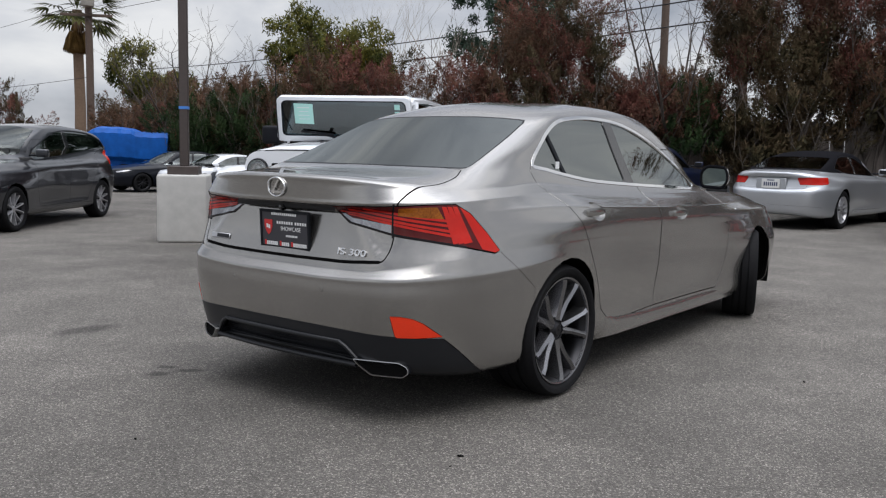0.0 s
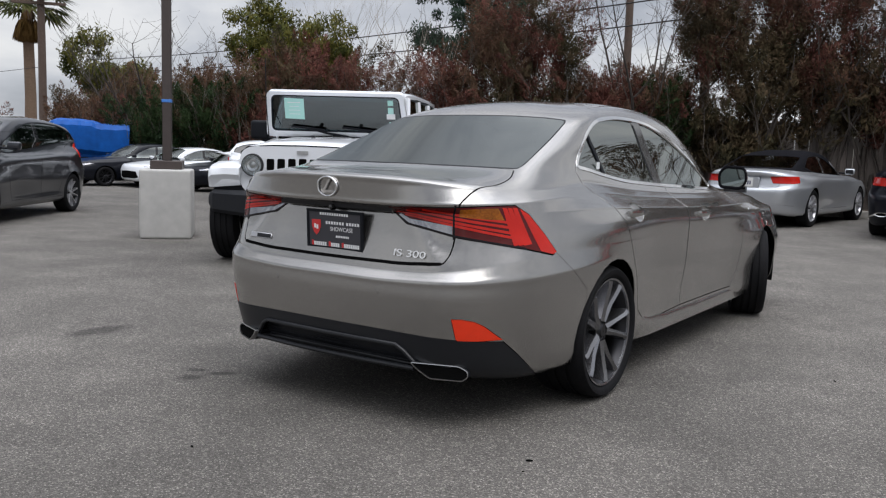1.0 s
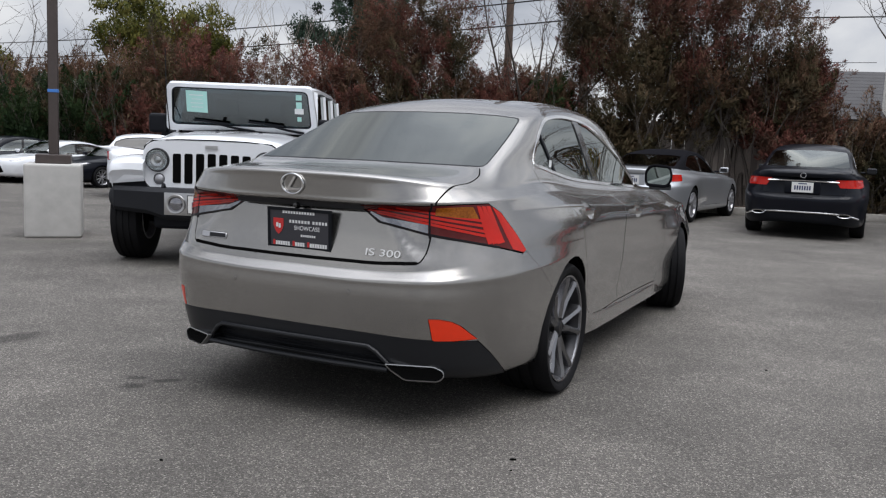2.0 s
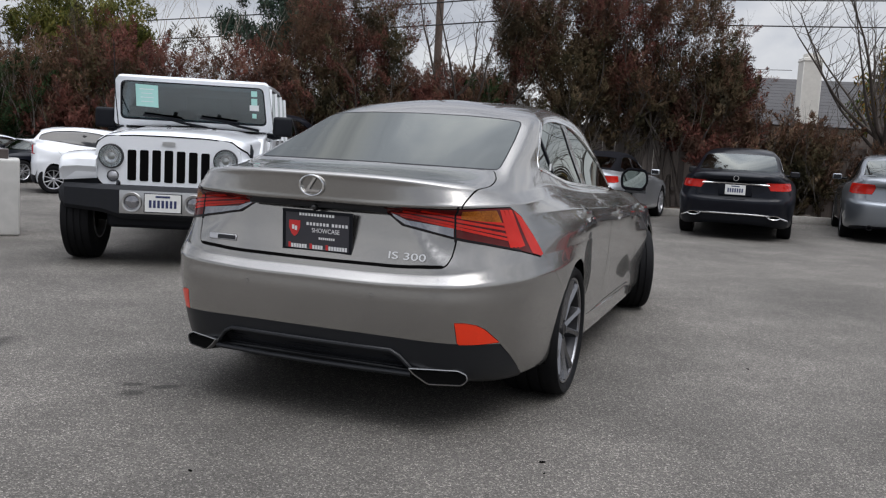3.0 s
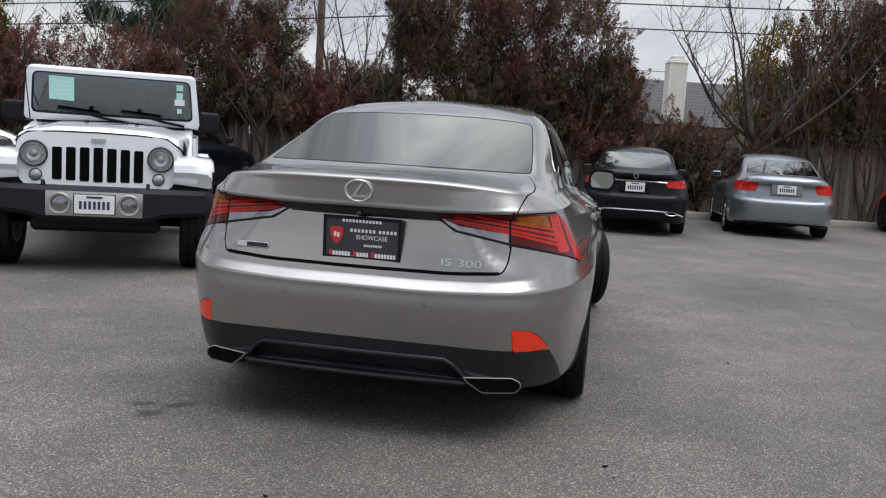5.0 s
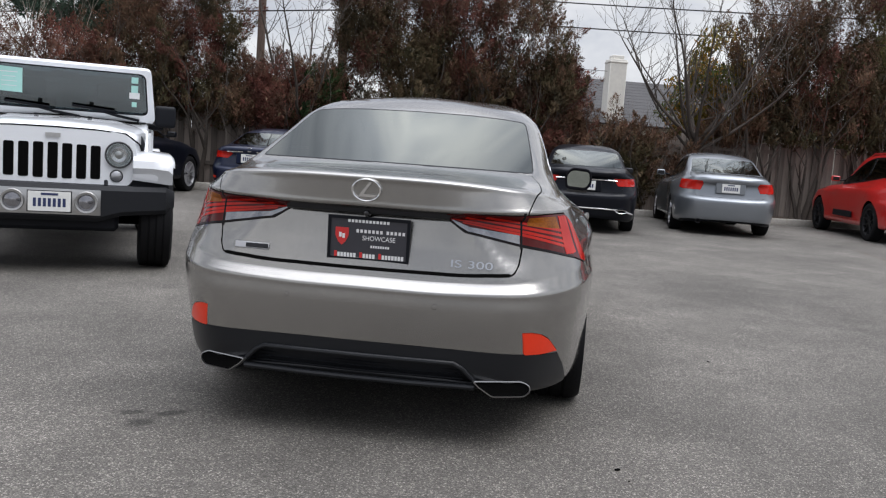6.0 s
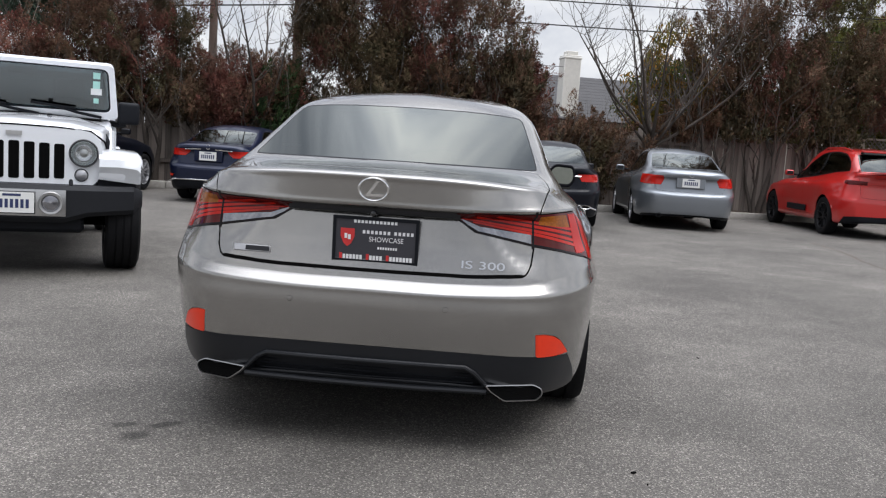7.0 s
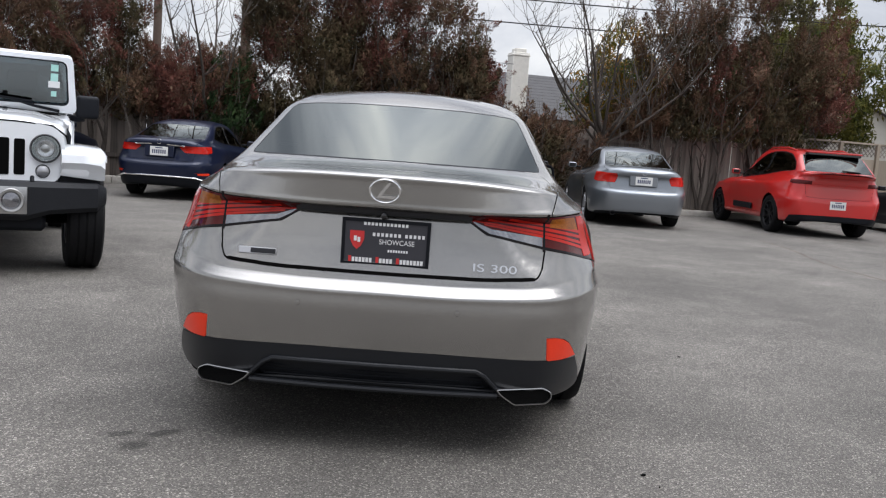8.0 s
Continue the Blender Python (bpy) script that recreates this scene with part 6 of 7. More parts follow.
# ---- trees ----
def leaf_quads(g, at, a, b, soft):
    """Leaves as small four-cornered blades along a, across b, shaded softly by the bough's outward way."""
    n = len(at)
    flip = np.sign(np.sum(np.cross(b, a) * soft, 1, keepdims=True))
    b = b * np.where(flip == 0, 1, flip)
    V = np.stack([at - a, at + b * 0.9, at + a, at - b * 0.9], 1).reshape(-1, 3)
    own = np.cross(b, a)
    own /= np.maximum(np.linalg.norm(own, axis=1, keepdims=True), 1e-9)
    N = soft * 0.85 + own * 0.25 + g.normal(size=(n, 3)) * 0.12
    N /= np.maximum(np.linalg.norm(N, axis=1, keepdims=True), 1e-9)
    return V, np.arange(len(V)).reshape(-1, 4), np.repeat(N, 4, 0)


def leaf_cloud(rng, clumps, per, spread, size, long=3.2):
    """Many small leaves round clump centres, as one mesh."""
    C = np.array([c[:3] for c in clumps])
    rad = np.array([c[3] for c in clumps])
    n = len(C) * per
    g = np.random.RandomState(rng.randrange(10**6))
    d = g.normal(size=(n, 3))
    d /= np.linalg.norm(d, axis=1, keepdims=True)
    at = np.repeat(C, per, 0) + d * (np.repeat(rad, per) * g.uniform(0.15, 1.0, n) ** 0.6)[:, None] * spread
    a = g.normal(size=(n, 3)) * 0.75 + np.array([0, 0, 0.8])
    a /= np.linalg.norm(a, axis=1, keepdims=True)
    b = np.cross(a, g.normal(size=(n, 3)))
    b /= np.maximum(np.linalg.norm(b, axis=1, keepdims=True), 1e-6)
    s = (size * g.uniform(0.6, 1.35, n))[:, None]
    mid = C.mean(0)
    soft = d * 0.7 + (at - mid) / np.maximum(np.linalg.norm(at - mid, axis=1, keepdims=True), 0.2) * 0.6 + np.array([0, 0, 0.35])
    soft /= np.maximum(np.linalg.norm(soft, axis=1, keepdims=True), 1e-6)
    return leaf_quads(g, at, a * s * long * 0.5, b * s * 0.5, soft)


def leaf_plumes(rng, clumps, per, size, long=5.0, tall=2.3, thin=0.8):
    """Feathery upright sprays of fine foliage: each clump is a plume that narrows to its tip."""
    C = np.array([c[:3] for c in clumps])
    rad = np.array([c[3] for c in clumps])
    g = np.random.RandomState(rng.randrange(10**6))
    mid = C.mean(0)
    out = (C - mid) * np.array([1, 1, 0])
    out /= np.maximum(np.linalg.norm(out, axis=1, keepdims=True), 0.3)
    D = np.array([0, 0, 1.0]) + 0.42 * out + g.normal(size=C.shape) * 0.34
    D /= np.linalg.norm(D, axis=1, keepdims=True)
    n = len(C) * per
    Dn, rn = np.repeat(D, per, 0), np.repeat(rad, per)
    t = g.uniform(0, 1, n)
    o = g.normal(size=(n, 3))
    o -= Dn * np.sum(o * Dn, 1, keepdims=True)
    o /= np.maximum(np.linalg.norm(o, axis=1, keepdims=True), 1e-6)
    wide = rn * thin * (1 - t) ** 0.6 * (0.35 + 0.65 * np.minimum(1, t * 4)) * g.uniform(0.1, 1.0, n) ** 0.5
    at = np.repeat(C, per, 0) + Dn * ((t - 0.4) * rn * tall)[:, None] + o * wide[:, None]
    a = Dn * 0.85 + o * 0.65 + g.normal(size=(n, 3)) * 0.45
    a /= np.linalg.norm(a, axis=1, keepdims=True)
    b = np.cross(a, g.normal(size=(n, 3)))
    b /= np.maximum(np.linalg.norm(b, axis=1, keepdims=True), 1e-6)
    s = (size * g.uniform(0.6, 1.35, n))[:, None]
    soft = o * 0.7 + np.repeat(out, per, 0) * 0.55 + np.array([0, 0, 0.45])
    soft /= np.maximum(np.linalg.norm(soft, axis=1, keepdims=True), 1e-6)
    return leaf_quads(g, at, a * s * long * 0.5, b * s * 0.5, soft)


def limbs(rng, bm, start, way, length, radius, depth, tips, spread=0.6, lift=0.25, kids=3, sides=6):
    pts, radii, p, d = [Vector(start)], [radius], Vector(start), Vector(way).normalized()
    n = 4
    for i in range(n):
        d = (d + Vector((rng.uniform(-1, 1), rng.uniform(-1, 1), rng.uniform(-0.5, 1) * lift * 2)) * 0.16).normalized()
        p = p + d * length / n
        pts.append(p.copy())
        radii.append(radius * (1 - 0.55 * (i + 1) / n))
    add_tube(bm, pts, radii, sides if depth > 0 else 4, False)
    if depth == 0:
        tips.append((pts[-1], d))
        return
    for k in range(kids):
        j = rng.choice((2, 3, 4)) if k else 4
        side = Vector((rng.uniform(-1, 1), rng.uniform(-1, 1), rng.uniform(-0.4, 0.8))).normalized()
        w = (d * (1 - spread) + side * spread + Vector((0, 0, lift))).normalized()
        limbs(rng, bm, pts[j], w, length * rng.uniform(0.55, 0.8), radii[j] * 0.75, depth - 1, tips, spread, lift, kids, sides)


def leafy_tree(at, height, spread, mat, label, seed, clumps=110, per=95, size=0.055, low=0.12, bark=None, flat=1.0, clump_r=0.33, group="trees behind the fence line", turn=0, category="tree", trunks=2, second=None, feathery=False, dense=9):
    """A tree: forked trunk with limbs, and a crown of leaf clumps with an uneven outline and gaps."""
    rng = random.Random(seed)
    ob = thing("tree", pose(at[0], at[1], 0.08, 0, 0, turn), label, category, group)
    bm, tips = bmesh.new(), []
    for k in range(trunks):
        lean = Vector((rng.uniform(-0.25, 0.25), rng.uniform(-0.2, 0.2), 1))
        limbs(rng, bm, (rng.uniform(-0.12, 0.12), rng.uniform(-0.1, 0.1), 0), lean, min(height * 0.40, spread * 0.9), 0.03 + height * 0.008, 2, tips, 0.55, 0.3, 3)
        part("trunk", bm, DULL_BARK if feathery else bark or BARK, ob, "", 60)
        bm = bmesh.new()
    if feathery:
        for k in range(16):
            z = height * rng.uniform(0.25, 0.75)
            q = Vector((rng.uniform(-0.4, 0.4) * spread, rng.uniform(-0.5, 0.2) * spread * flat, z))
            limbs(rng, bm, q, (rng.uniform(-0.5, 0.5), rng.uniform(-0.5, 0.1), 1), rng.uniform(0.5, 0.9), 0.009, 1, tips, 0.4, 0.3, 3, 4)
        tagged(part("twig_spray", bm, bark or BARK, ob, "many fine bare grey twigs", 60), kind="stuff")
    else:
        bm.free()
    cl = []
    cloud = (lambda r, c, n, w, s: leaf_plumes(r, c, n, s)) if feathery else leaf_cloud
    lobes = [(rng.uniform(-0.45, 0.45) * spread, rng.uniform(-0.4, 0.4) * spread * flat, height * rng.uniform(0.35, 0.88), spread * rng.uniform(0.26, 0.46)) for _ in range(dense)]
    lobes.append((0, 0, height * 0.55, spread * 0.5))
    while len(cl) < clumps:
        x, y, z, r = rng.choice(lobes)
        d = Vector((rng.gauss(0, 1), rng.gauss(0, 1), rng.gauss(0, 1))).normalized() * r * rng.uniform(0.35, 1.0) ** 0.5
        q = (x + d.x, y + d.y * flat, z + d.z * 1.15)
        if low * height < q[2] < height:
            cl.append((*q, clump_r * rng.uniform(0.5, 1.25)))
    for p, _ in [q for q in tips if low * height < q[0].z < height * 0.9 and abs(q[0].x) < spread * 0.5][: clumps // 6]:
        cl.append((p.x, p.y, p.z, clump_r * rng.uniform(0.4, 0.8)))
    if feathery:
        # the shaded leaf mass inside the crown
        core = [(x, y, z, clump_r * 1.25) for x, y, z, _ in cl[:: 3] if z < 0.62 * height] or cl[:2]
        V, Fc, N = leaf_cloud(rng, core, 30, 0.8, size * 2.6, 2.4)
        link_part("inner_leaves", mesh_from("inner_leaves", V, Fc, N), second or mat, ob)
    if second is None:
        V, Fc, N = cloud(rng, cl, per, 1.0, size)
        link_part("crown", mesh_from("crown", V, Fc, N), mat, ob)
    else:
        mine = [c for c in cl if noise.noise(Vector(c[:3]) * 0.9 + Vector((seed, 0, 0))) < 0.06]
        rest = [c for c in cl if c not in mine] or cl[:3]
        for some, mt in ((mine or cl[:3], mat), (rest, second)):
            V, Fc, N = cloud(rng, some, per, 1.0, size)
            link_part("crown", mesh_from("crown", V, Fc, N), mt, ob)
    return ob


def bare_tree(at, height, label, seed, bark=None, depth=4, lean=(0, 0), kids=3, base_r=0.07, spread=0.5, fork=0.35, stems=3):
    rng = random.Random(seed)
    ob = thing("bare_tree", pose(at[0], at[1], 0.08), label, "tree", "leafless trees")
    bm, tips = bmesh.new(), []
    top = Vector((lean[0] * fork, lean[1] * fork, height * fork))
    add_tube(bm, [(0, 0, 0), top * 0.5 + Vector((0.03, 0.02, 0)), top], [base_r, base_r * 0.85, base_r * 0.72], 8, True)
    part("trunk", bm, bark or PALE_BARK, ob, "", 60)
    bm = bmesh.new()
    for k in range(stems):
        a = 2 * math.pi * (k + rng.uniform(-0.2, 0.2)) / stems
        w = Vector((math.cos(a) * 0.55, math.sin(a) * 0.45, 1.0))
        limbs(rng, bm, top, w, height * 0.34, base_r * 0.6, depth - 1, tips, spread, 0.32, kids, 5)
    part("branchwork", bm, bark or PALE_BARK, ob, "bare thin branches", 60)
    return ob




def whip_tree(at, height, label, seed, fork=1.5, base_r=0.07, limbs_n=7, reach=1.0):
    """A leafless tree: arching limbs from a low fork, set with long upright whips and side twigs."""
    rng = random.Random(seed)
    ob = thing("bare_tree", pose(at[0], at[1], 0.08), label, "tree", "leafless trees")
    bm = bmesh.new()
    add_tube(bm, [(0, 0, 0), (0.03, 0.02, fork * 0.5), (0, 0, fork)], [base_r, base_r * 0.85, base_r * 0.8], 8, True)
    part("trunk", bm, DULL_BARK, ob, "", 60)
    bm = bmesh.new()

    def shoot(p, d, length, r, up, n, sides):
        pts, radii, p, d = [p.copy()], [r], p.copy(), d.normalized()
        for i in range(n):
            d = (d + Vector((rng.uniform(-1, 1), rng.uniform(-1, 1), rng.uniform(-0.6, 0.6))) * 0.13 + Vector((0, 0, up))).normalized()
            p = p + d * length / n
            pts.append(p.copy())
            radii.append(max(r * (1 - 0.75 * (i + 1) / n), 0.0035))
        add_tube(bm, pts, radii, sides, False)
        return pts, radii, d

    for k in range(limbs_n):
        a = 2 * math.pi * (k + rng.uniform(-0.3, 0.3)) / limbs_n
        tilt = rng.uniform(0.25, 1.25)
        d = Vector((math.cos(a) * reach, math.sin(a) * reach * 0.8, tilt))
        start = Vector((0, 0, fork * rng.uniform(0.8, 1.0)))
        pts, radii, _ = shoot(start, d, (height - fork) * rng.uniform(0.75, 1.0), base_r * rng.uniform(0.4, 0.62), 0.11, 8, 6)
        for j in range(2, 9):
            for w in range(1 + j % 2 if j < 8 else 3):
                side = Vector((rng.uniform(-1, 1), rng.uniform(-1, 1), rng.uniform(0.1, 1.2)))
                q, rr, _ = shoot(pts[j], side, rng.uniform(0.6, 1.5), max(radii[j] * 0.5, 0.008), 0.16, 6, 4)
                for m in (2, 4, 5):
                    side = Vector((rng.uniform(-1, 1), rng.uniform(-1, 1), rng.uniform(0, 1)))
                    shoot(q[m], side, rng.uniform(0.2, 0.6), 0.0055, 0.12, 3, 3)
    part("branchwork", bm, DULL_BARK, ob, "bare thin branches", 60)
    return ob


PURPLE = leaf_material("purple_brown_leaves", [(0.059, 0.029, 0.024), (0.112, 0.045, 0.036), (0.177, 0.066, 0.051), (0.144, 0.078, 0.057), (0.098, 0.060, 0.043)])
BROWN = leaf_material("brown_olive_leaves", [(0.064, 0.041, 0.030), (0.148, 0.081, 0.055), (0.108, 0.076, 0.044), (0.182, 0.091, 0.063), (0.081, 0.063, 0.037)])
OLIVE = leaf_material("dark_olive_leaves", [(0.041, 0.038, 0.022), (0.075, 0.062, 0.032), (0.116, 0.079, 0.047), (0.057, 0.049, 0.030)])
RUST = leaf_material("rusty_red_leaves", [(0.129, 0.050, 0.040), (0.245, 0.082, 0.059), (0.193, 0.112, 0.082), (0.116, 0.065, 0.047)])
GREEN = leaf_material("olive_green_leaves", [(0.04, 0.05, 0.013), (0.09, 0.095, 0.022), (0.14, 0.125, 0.03), (0.06, 0.075, 0.02)])
YELLOWGREEN = leaf_material("yellow_green_leaves", [(0.09, 0.09, 0.015), (0.17, 0.14, 0.02), (0.07, 0.085, 0.02), (0.20, 0.15, 0.03)])
BLUEGREEN = leaf_material("grey_green_leaves", [(0.025, 0.05, 0.035), (0.05, 0.085, 0.06), (0.08, 0.11, 0.08), (0.03, 0.06, 0.04)])
ORANGE = leaf_material("orange_green_leaves", [(0.05, 0.07, 0.015), (0.08, 0.09, 0.02), (0.30, 0.14, 0.02), (0.06, 0.07, 0.02), (0.2, 0.15, 0.03)])
DARKGREEN = leaf_material("dark_green_leaves", [(0.012, 0.025, 0.010), (0.025, 0.045, 0.016), (0.035, 0.055, 0.02)])

TWIG = plain("grey_twig_bark", (0.115, 0.098, 0.085), 0.9, grain=0.35, scale=22, bump=0.5)
PB = "dense purple-brown leafy tree against the board fence"
BB = "tall brown-leaved tree rising over the board fence"
# along the kerb, behind it, height, width, leaves, foot of the crown
for i, (s, off, h, w, mt, foot, lb) in enumerate((
    (-19.5, 1.3, 3.0, 2.6, PURPLE, 0.9, PB), (-16.2, 3.8, 2.5, 2.4, BROWN, 0.9, BB), (-13.6, 3.4, 3.1, 2.8, BROWN, 0.9, BB), (-11.0, 2.0, 3.0, 2.8, BROWN, 0.9, BB), (-8.6, 1.0, 3.3, 2.7, BROWN, 0.9, PB), (-6.6, 1.2, 3.7, 2.4, PURPLE, 1.0, PB),
    (-4.7, 1.0, 3.2, 2.4, PURPLE, 1.0, PB), (-2.9, 1.1, 3.2, 2.0, PURPLE, 1.3, PB), (-1.7, 1.0, 4.7, 2.0, BROWN, 1.4, PB), (-0.4, 1.0, 4.9, 1.7, PURPLE, 1.4, PB), (0.8, 0.9, 3.0, 1.8, PURPLE, 1.5, PB), (2.0, 1.1, 2.9, 1.5, BROWN, 1.5, PB),
    (3.0, 1.3, 5.6, 1.5, OLIVE, 1.3, BB), (4.2, 0.9, 6.8, 2.2, BROWN, 1.4, BB), (5.4, 1.0, 7.4, 2.3, PURPLE, 1.8, BB), (6.6, 0.9, 6.8, 2.0, BROWN, 1.8, BB), (7.7, 0.9, 4.5, 1.2, PURPLE, 1.5, BB),
    (12.9, 0.9, 6.6, 1.9, BROWN, 2.1, BB), (14.3, 0.9, 6.8, 2.1, BROWN, 2.1, BB), (15.8, 1.0, 6.8, 2.3, OLIVE, 2.2, BB), (17.2, 1.0, 5.6, 1.9, BROWN, 2.4, BB))):
    p = along(s, off)
    leafy_tree(p, h, w, mt, lb, 20 + i, clumps=int(60 + (33 if s < 10 else 22) * h), per=200 if s > -5 else 130, size=0.0155 if s > -5 else 0.021, low=foot / h, flat=0.55, turn=KYAW, feathery=True, bark=TWIG, second=OLIVE if s < -8 else (BROWN, OLIVE, BROWN, RUST)[i % 4] if mt is PURPLE else (PURPLE, OLIVE)[i % 2], clump_r=0.34)
for i, (s, off, h, w, mt, low) in enumerate(((8.7, 0.8, 2.4, 1.8, BROWN, 0.35), (9.9, 0.8, 2.2, 1.8, BROWN, 0.3), (9.3, 0.6, 1.6, 1.6, OLIVE, 0.1), (7.5, 0.8, 2.5, 1.6, PURPLE, 0.5), (4.7, 0.9, 3.3, 1.8, OLIVE, 0.42), (5.9, 1.0, 3.5, 1.6, OLIVE, 0.54), (7.0, 0.9, 3.3, 1.7, OLIVE, 0.52), (14.0, 0.9, 3.4, 1.8, OLIVE, 0.56), (15.6, 0.9, 3.4, 2.0, OLIVE, 0.56), (-1.2, 0.9, 3.0, 2.0, OLIVE, 0.5), (1.95, 0.9, 2.6, 1.5, DARKGREEN, 0.45), (3.9, 0.8, 2.4, 1.8, OLIVE, 0.35), (12.1, 0.9, 2.8, 1.2, BROWN, 0.68), (-9.5, 0.6, 2.6, 2.4, DARKGREEN, 0.3), (-15.4, 2.6, 2.2, 2.6, BROWN, 0.3), (-13.0, 2.4, 2.2, 2.6, PURPLE, 0.3), (-11.2, 0.6, 2.2, 2.6, DARKGREEN, 0.3), (-7.6, 0.6, 2.2, 2.4, PURPLE, 0.3), (-6.0, 0.9, 2.2, 2.4, OLIVE, 0.3), (-2.2, 0.9, 2.2, 2.0, BROWN, 0.55))):
    p = along(s, off)
    leafy_tree(p, h, w, mt, "low brown and green hedge shrub by the fence", 60 + i, clumps=90, per=125, size=0.022, low=low, flat=0.5, turn=KYAW, category="shrub", clump_r=0.27, feathery=True, bark=TWIG)
# trees farther back
leafy_tree((-10.5, 33), 4.9, 2.5, GREEN, "round green tree with sparse top behind the lot", 80, 170, 120, 0.05, 0.25, clump_r=0.36)
leafy_tree((-4.6, 35), 6.5, 3.6, GREEN, "broad olive green tree behind the lot", 81, 190, 120, 0.06, 0.25, clump_r=0.5)
leafy_tree((-3.9, 34.5), 5.4, 2.2, YELLOWGREEN, "yellow-green tree behind the lot", 82, 110, 120, 0.06, 0.25, clump_r=0.45)
leafy_tree((2.1, 33), 9.6, 3.6, BLUEGREEN, "tall grey-green tree with open crown", 83, 330, 110, 0.055, 0.46, clump_r=0.40, dense=14)
leafy_tree(along(13.0, 3.2), 4.9, 2.6, ORANGE, "green tree with orange fruit behind the fence", 84, 120, 110, 0.05, 0.3, clump_r=0.36)
leafy_tree(along(20.0, 5.0), 7.0, 4.0, GREEN, "green tree beyond the lattice fence", 85, 230, 130, 0.06, 0.3, clump_r=0.45)
whip_tree(along(1.86, 0.85), 5.4, "leafless pale tree in front of the fence", 90, fork=1.55, base_r=0.07, limbs_n=6, reach=0.8)
whip_tree(along(11.2, 0.85), 5.6, "leafless pale tree with wide forked limbs", 97, fork=1.75, base_r=0.085, limbs_n=14, reach=0.95)
whip_tree((-8.2, 27.5), 5.0, "leafless tree with upright twigs", 92, fork=1.3, base_r=0.08, limbs_n=10, reach=1.3)
whip_tree(along(-3.0, 2.2), 4.0, "leafless twiggy tree above the hedge row", 96, fork=1.6, base_r=0.05, limbs_n=5, reach=0.7)
bare_tree((-2.6, 36), 6.6, "leafless round tree far behind", 93, depth=5, base_r=0.09, spread=0.5)
bare_tree((-19.5, 33), 6.2, "leafless tree at the lot's edge", 94, depth=5, base_r=0.08)
bare_tree(along(-4.2, 2.6), 4.8, "leafless twiggy tree in the hedge row", 95, depth=4, base_r=0.05, spread=0.4)

# ---- blue covered boat ----
boat = thing("covered_boat", pose(-9.35, 24.3, 0, 0, 0, 106) @ Matrix.Scale(1.05, 4), "boat under a bright blue tarpaulin on its trailer", "boat")
bm = bmesh.new()
rng = random.Random(2)
rows = []
SHEER = ((-1.45, 1.02, 1.42), (-0.72, 1.04, 1.42), (-0.62, 1.05, 1.50), (-0.1, 1.05, 1.53), (0.30, 1.05, 1.53), (0.58, 1.0, 1.36), (1.1, 0.85, 1.12), (1.8, 0.5, 0.98), (2.2, 0.12, 0.9))
ku, kw, kz = zip(*SHEER)
SECTION = ((-0.84, 0), (-0.90, 0.16), (-0.84, 0.33), (-0.85, 0.40), (-1.02, 0.48), (-1.05, 0.68), (-1.04, 0.90), (-0.97, 0.975), (-0.45, 1.0), (0, 1.02), (0.45, 1.0), (0.97, 0.975), (1.04, 0.90), (1.05, 0.68), (1.02, 0.48), (0.85, 0.40), (0.84, 0.33), (0.90, 0.16), (0.84, 0))
for i in range(34):
    u = -1.45 + 3.65 * i / 33
    hw, z1 = np.interp(u, ku, kw), np.interp(u, ku, kz)
    pleat = rng.uniform(-0.035, 0.03)
    j = lambda k=0.012: rng.uniform(-k, k)
    rows.append([bm.verts.new((x * (hw + pleat * (1.25 - z)) + j(), u + j(0.02), 0.10 + (z1 - 0.10) * z + j(0.014))) for x, z in SECTION])
for p, q in zip(rows, rows[1:]):
    for k in range(len(SECTION) - 1):
        bm.faces.new((p[k], p[k + 1], q[k + 1], q[k]))
bm.faces.new(rows[0])
bm.faces.new(rows[-1][::-1])
part("tarpaulin", bm, TARP, boat, "creased blue tarpaulin", 14)
part("trailer_beam", tube([(0, -1.5, 0.38), (0, 3.2, 0.42)], 0.05, 8), POLE_BROWN, boat)
for s in (-1, 1):
    part("trailer_wheel", lathe([(0.05, -0.08), (0.28, -0.09), (0.30, -0.05), (0.30, 0.05), (0.28, 0.09), (0.05, 0.08)], 28, closed=True), RUBBER, boat, at=pose(s * 0.85, -0.4, 0.30))

# ---- poles, wires, palm ----
WOODPOLE = plain("weathered_pole_wood", (0.105, 0.075, 0.06), 0.9, grain=0.25, scale=14, bump=0.3)
WIRE = plain("dark_cable", (0.012, 0.012, 0.013), 0.7, grain=0.02)


def utility_pole(x, y, h, r, arm=None, label="brown wooden utility pole with wires"):
    ob = thing("utility_pole", pose(x, y, 0), label, "utility pole", "poles")
    part("pole", tube([(0, 0, 0), (0.02, 0, h * 0.5), (0, 0, h)], [r, r * 0.92, r * 0.8], 14), WOODPOLE, ob)
    if arm:
        z, half, yaw = arm
        part("cross_arm", boxed((half * 2, 0.10, 0.12), (0, -r, z), 0.01, Matrix.Rotation(radians(yaw), 4, "Z")), WOODPOLE, ob)
    return ob


def wire(a, b, sag, r=0.012, label="dark overhead cable strung between wooden poles"):
    ob = thing("overhead_wire", pose(0, 0, 0), label, "cable", "overhead cables")
    a, b = Vector(a), Vector(b)
    pts = [a.lerp(b, t) - Vector((0, 0, sag * 4 * t * (1 - t))) for t in [i / 14 for i in range(15)]]
    part("cable", tube(pts, r, 6), WIRE, ob)


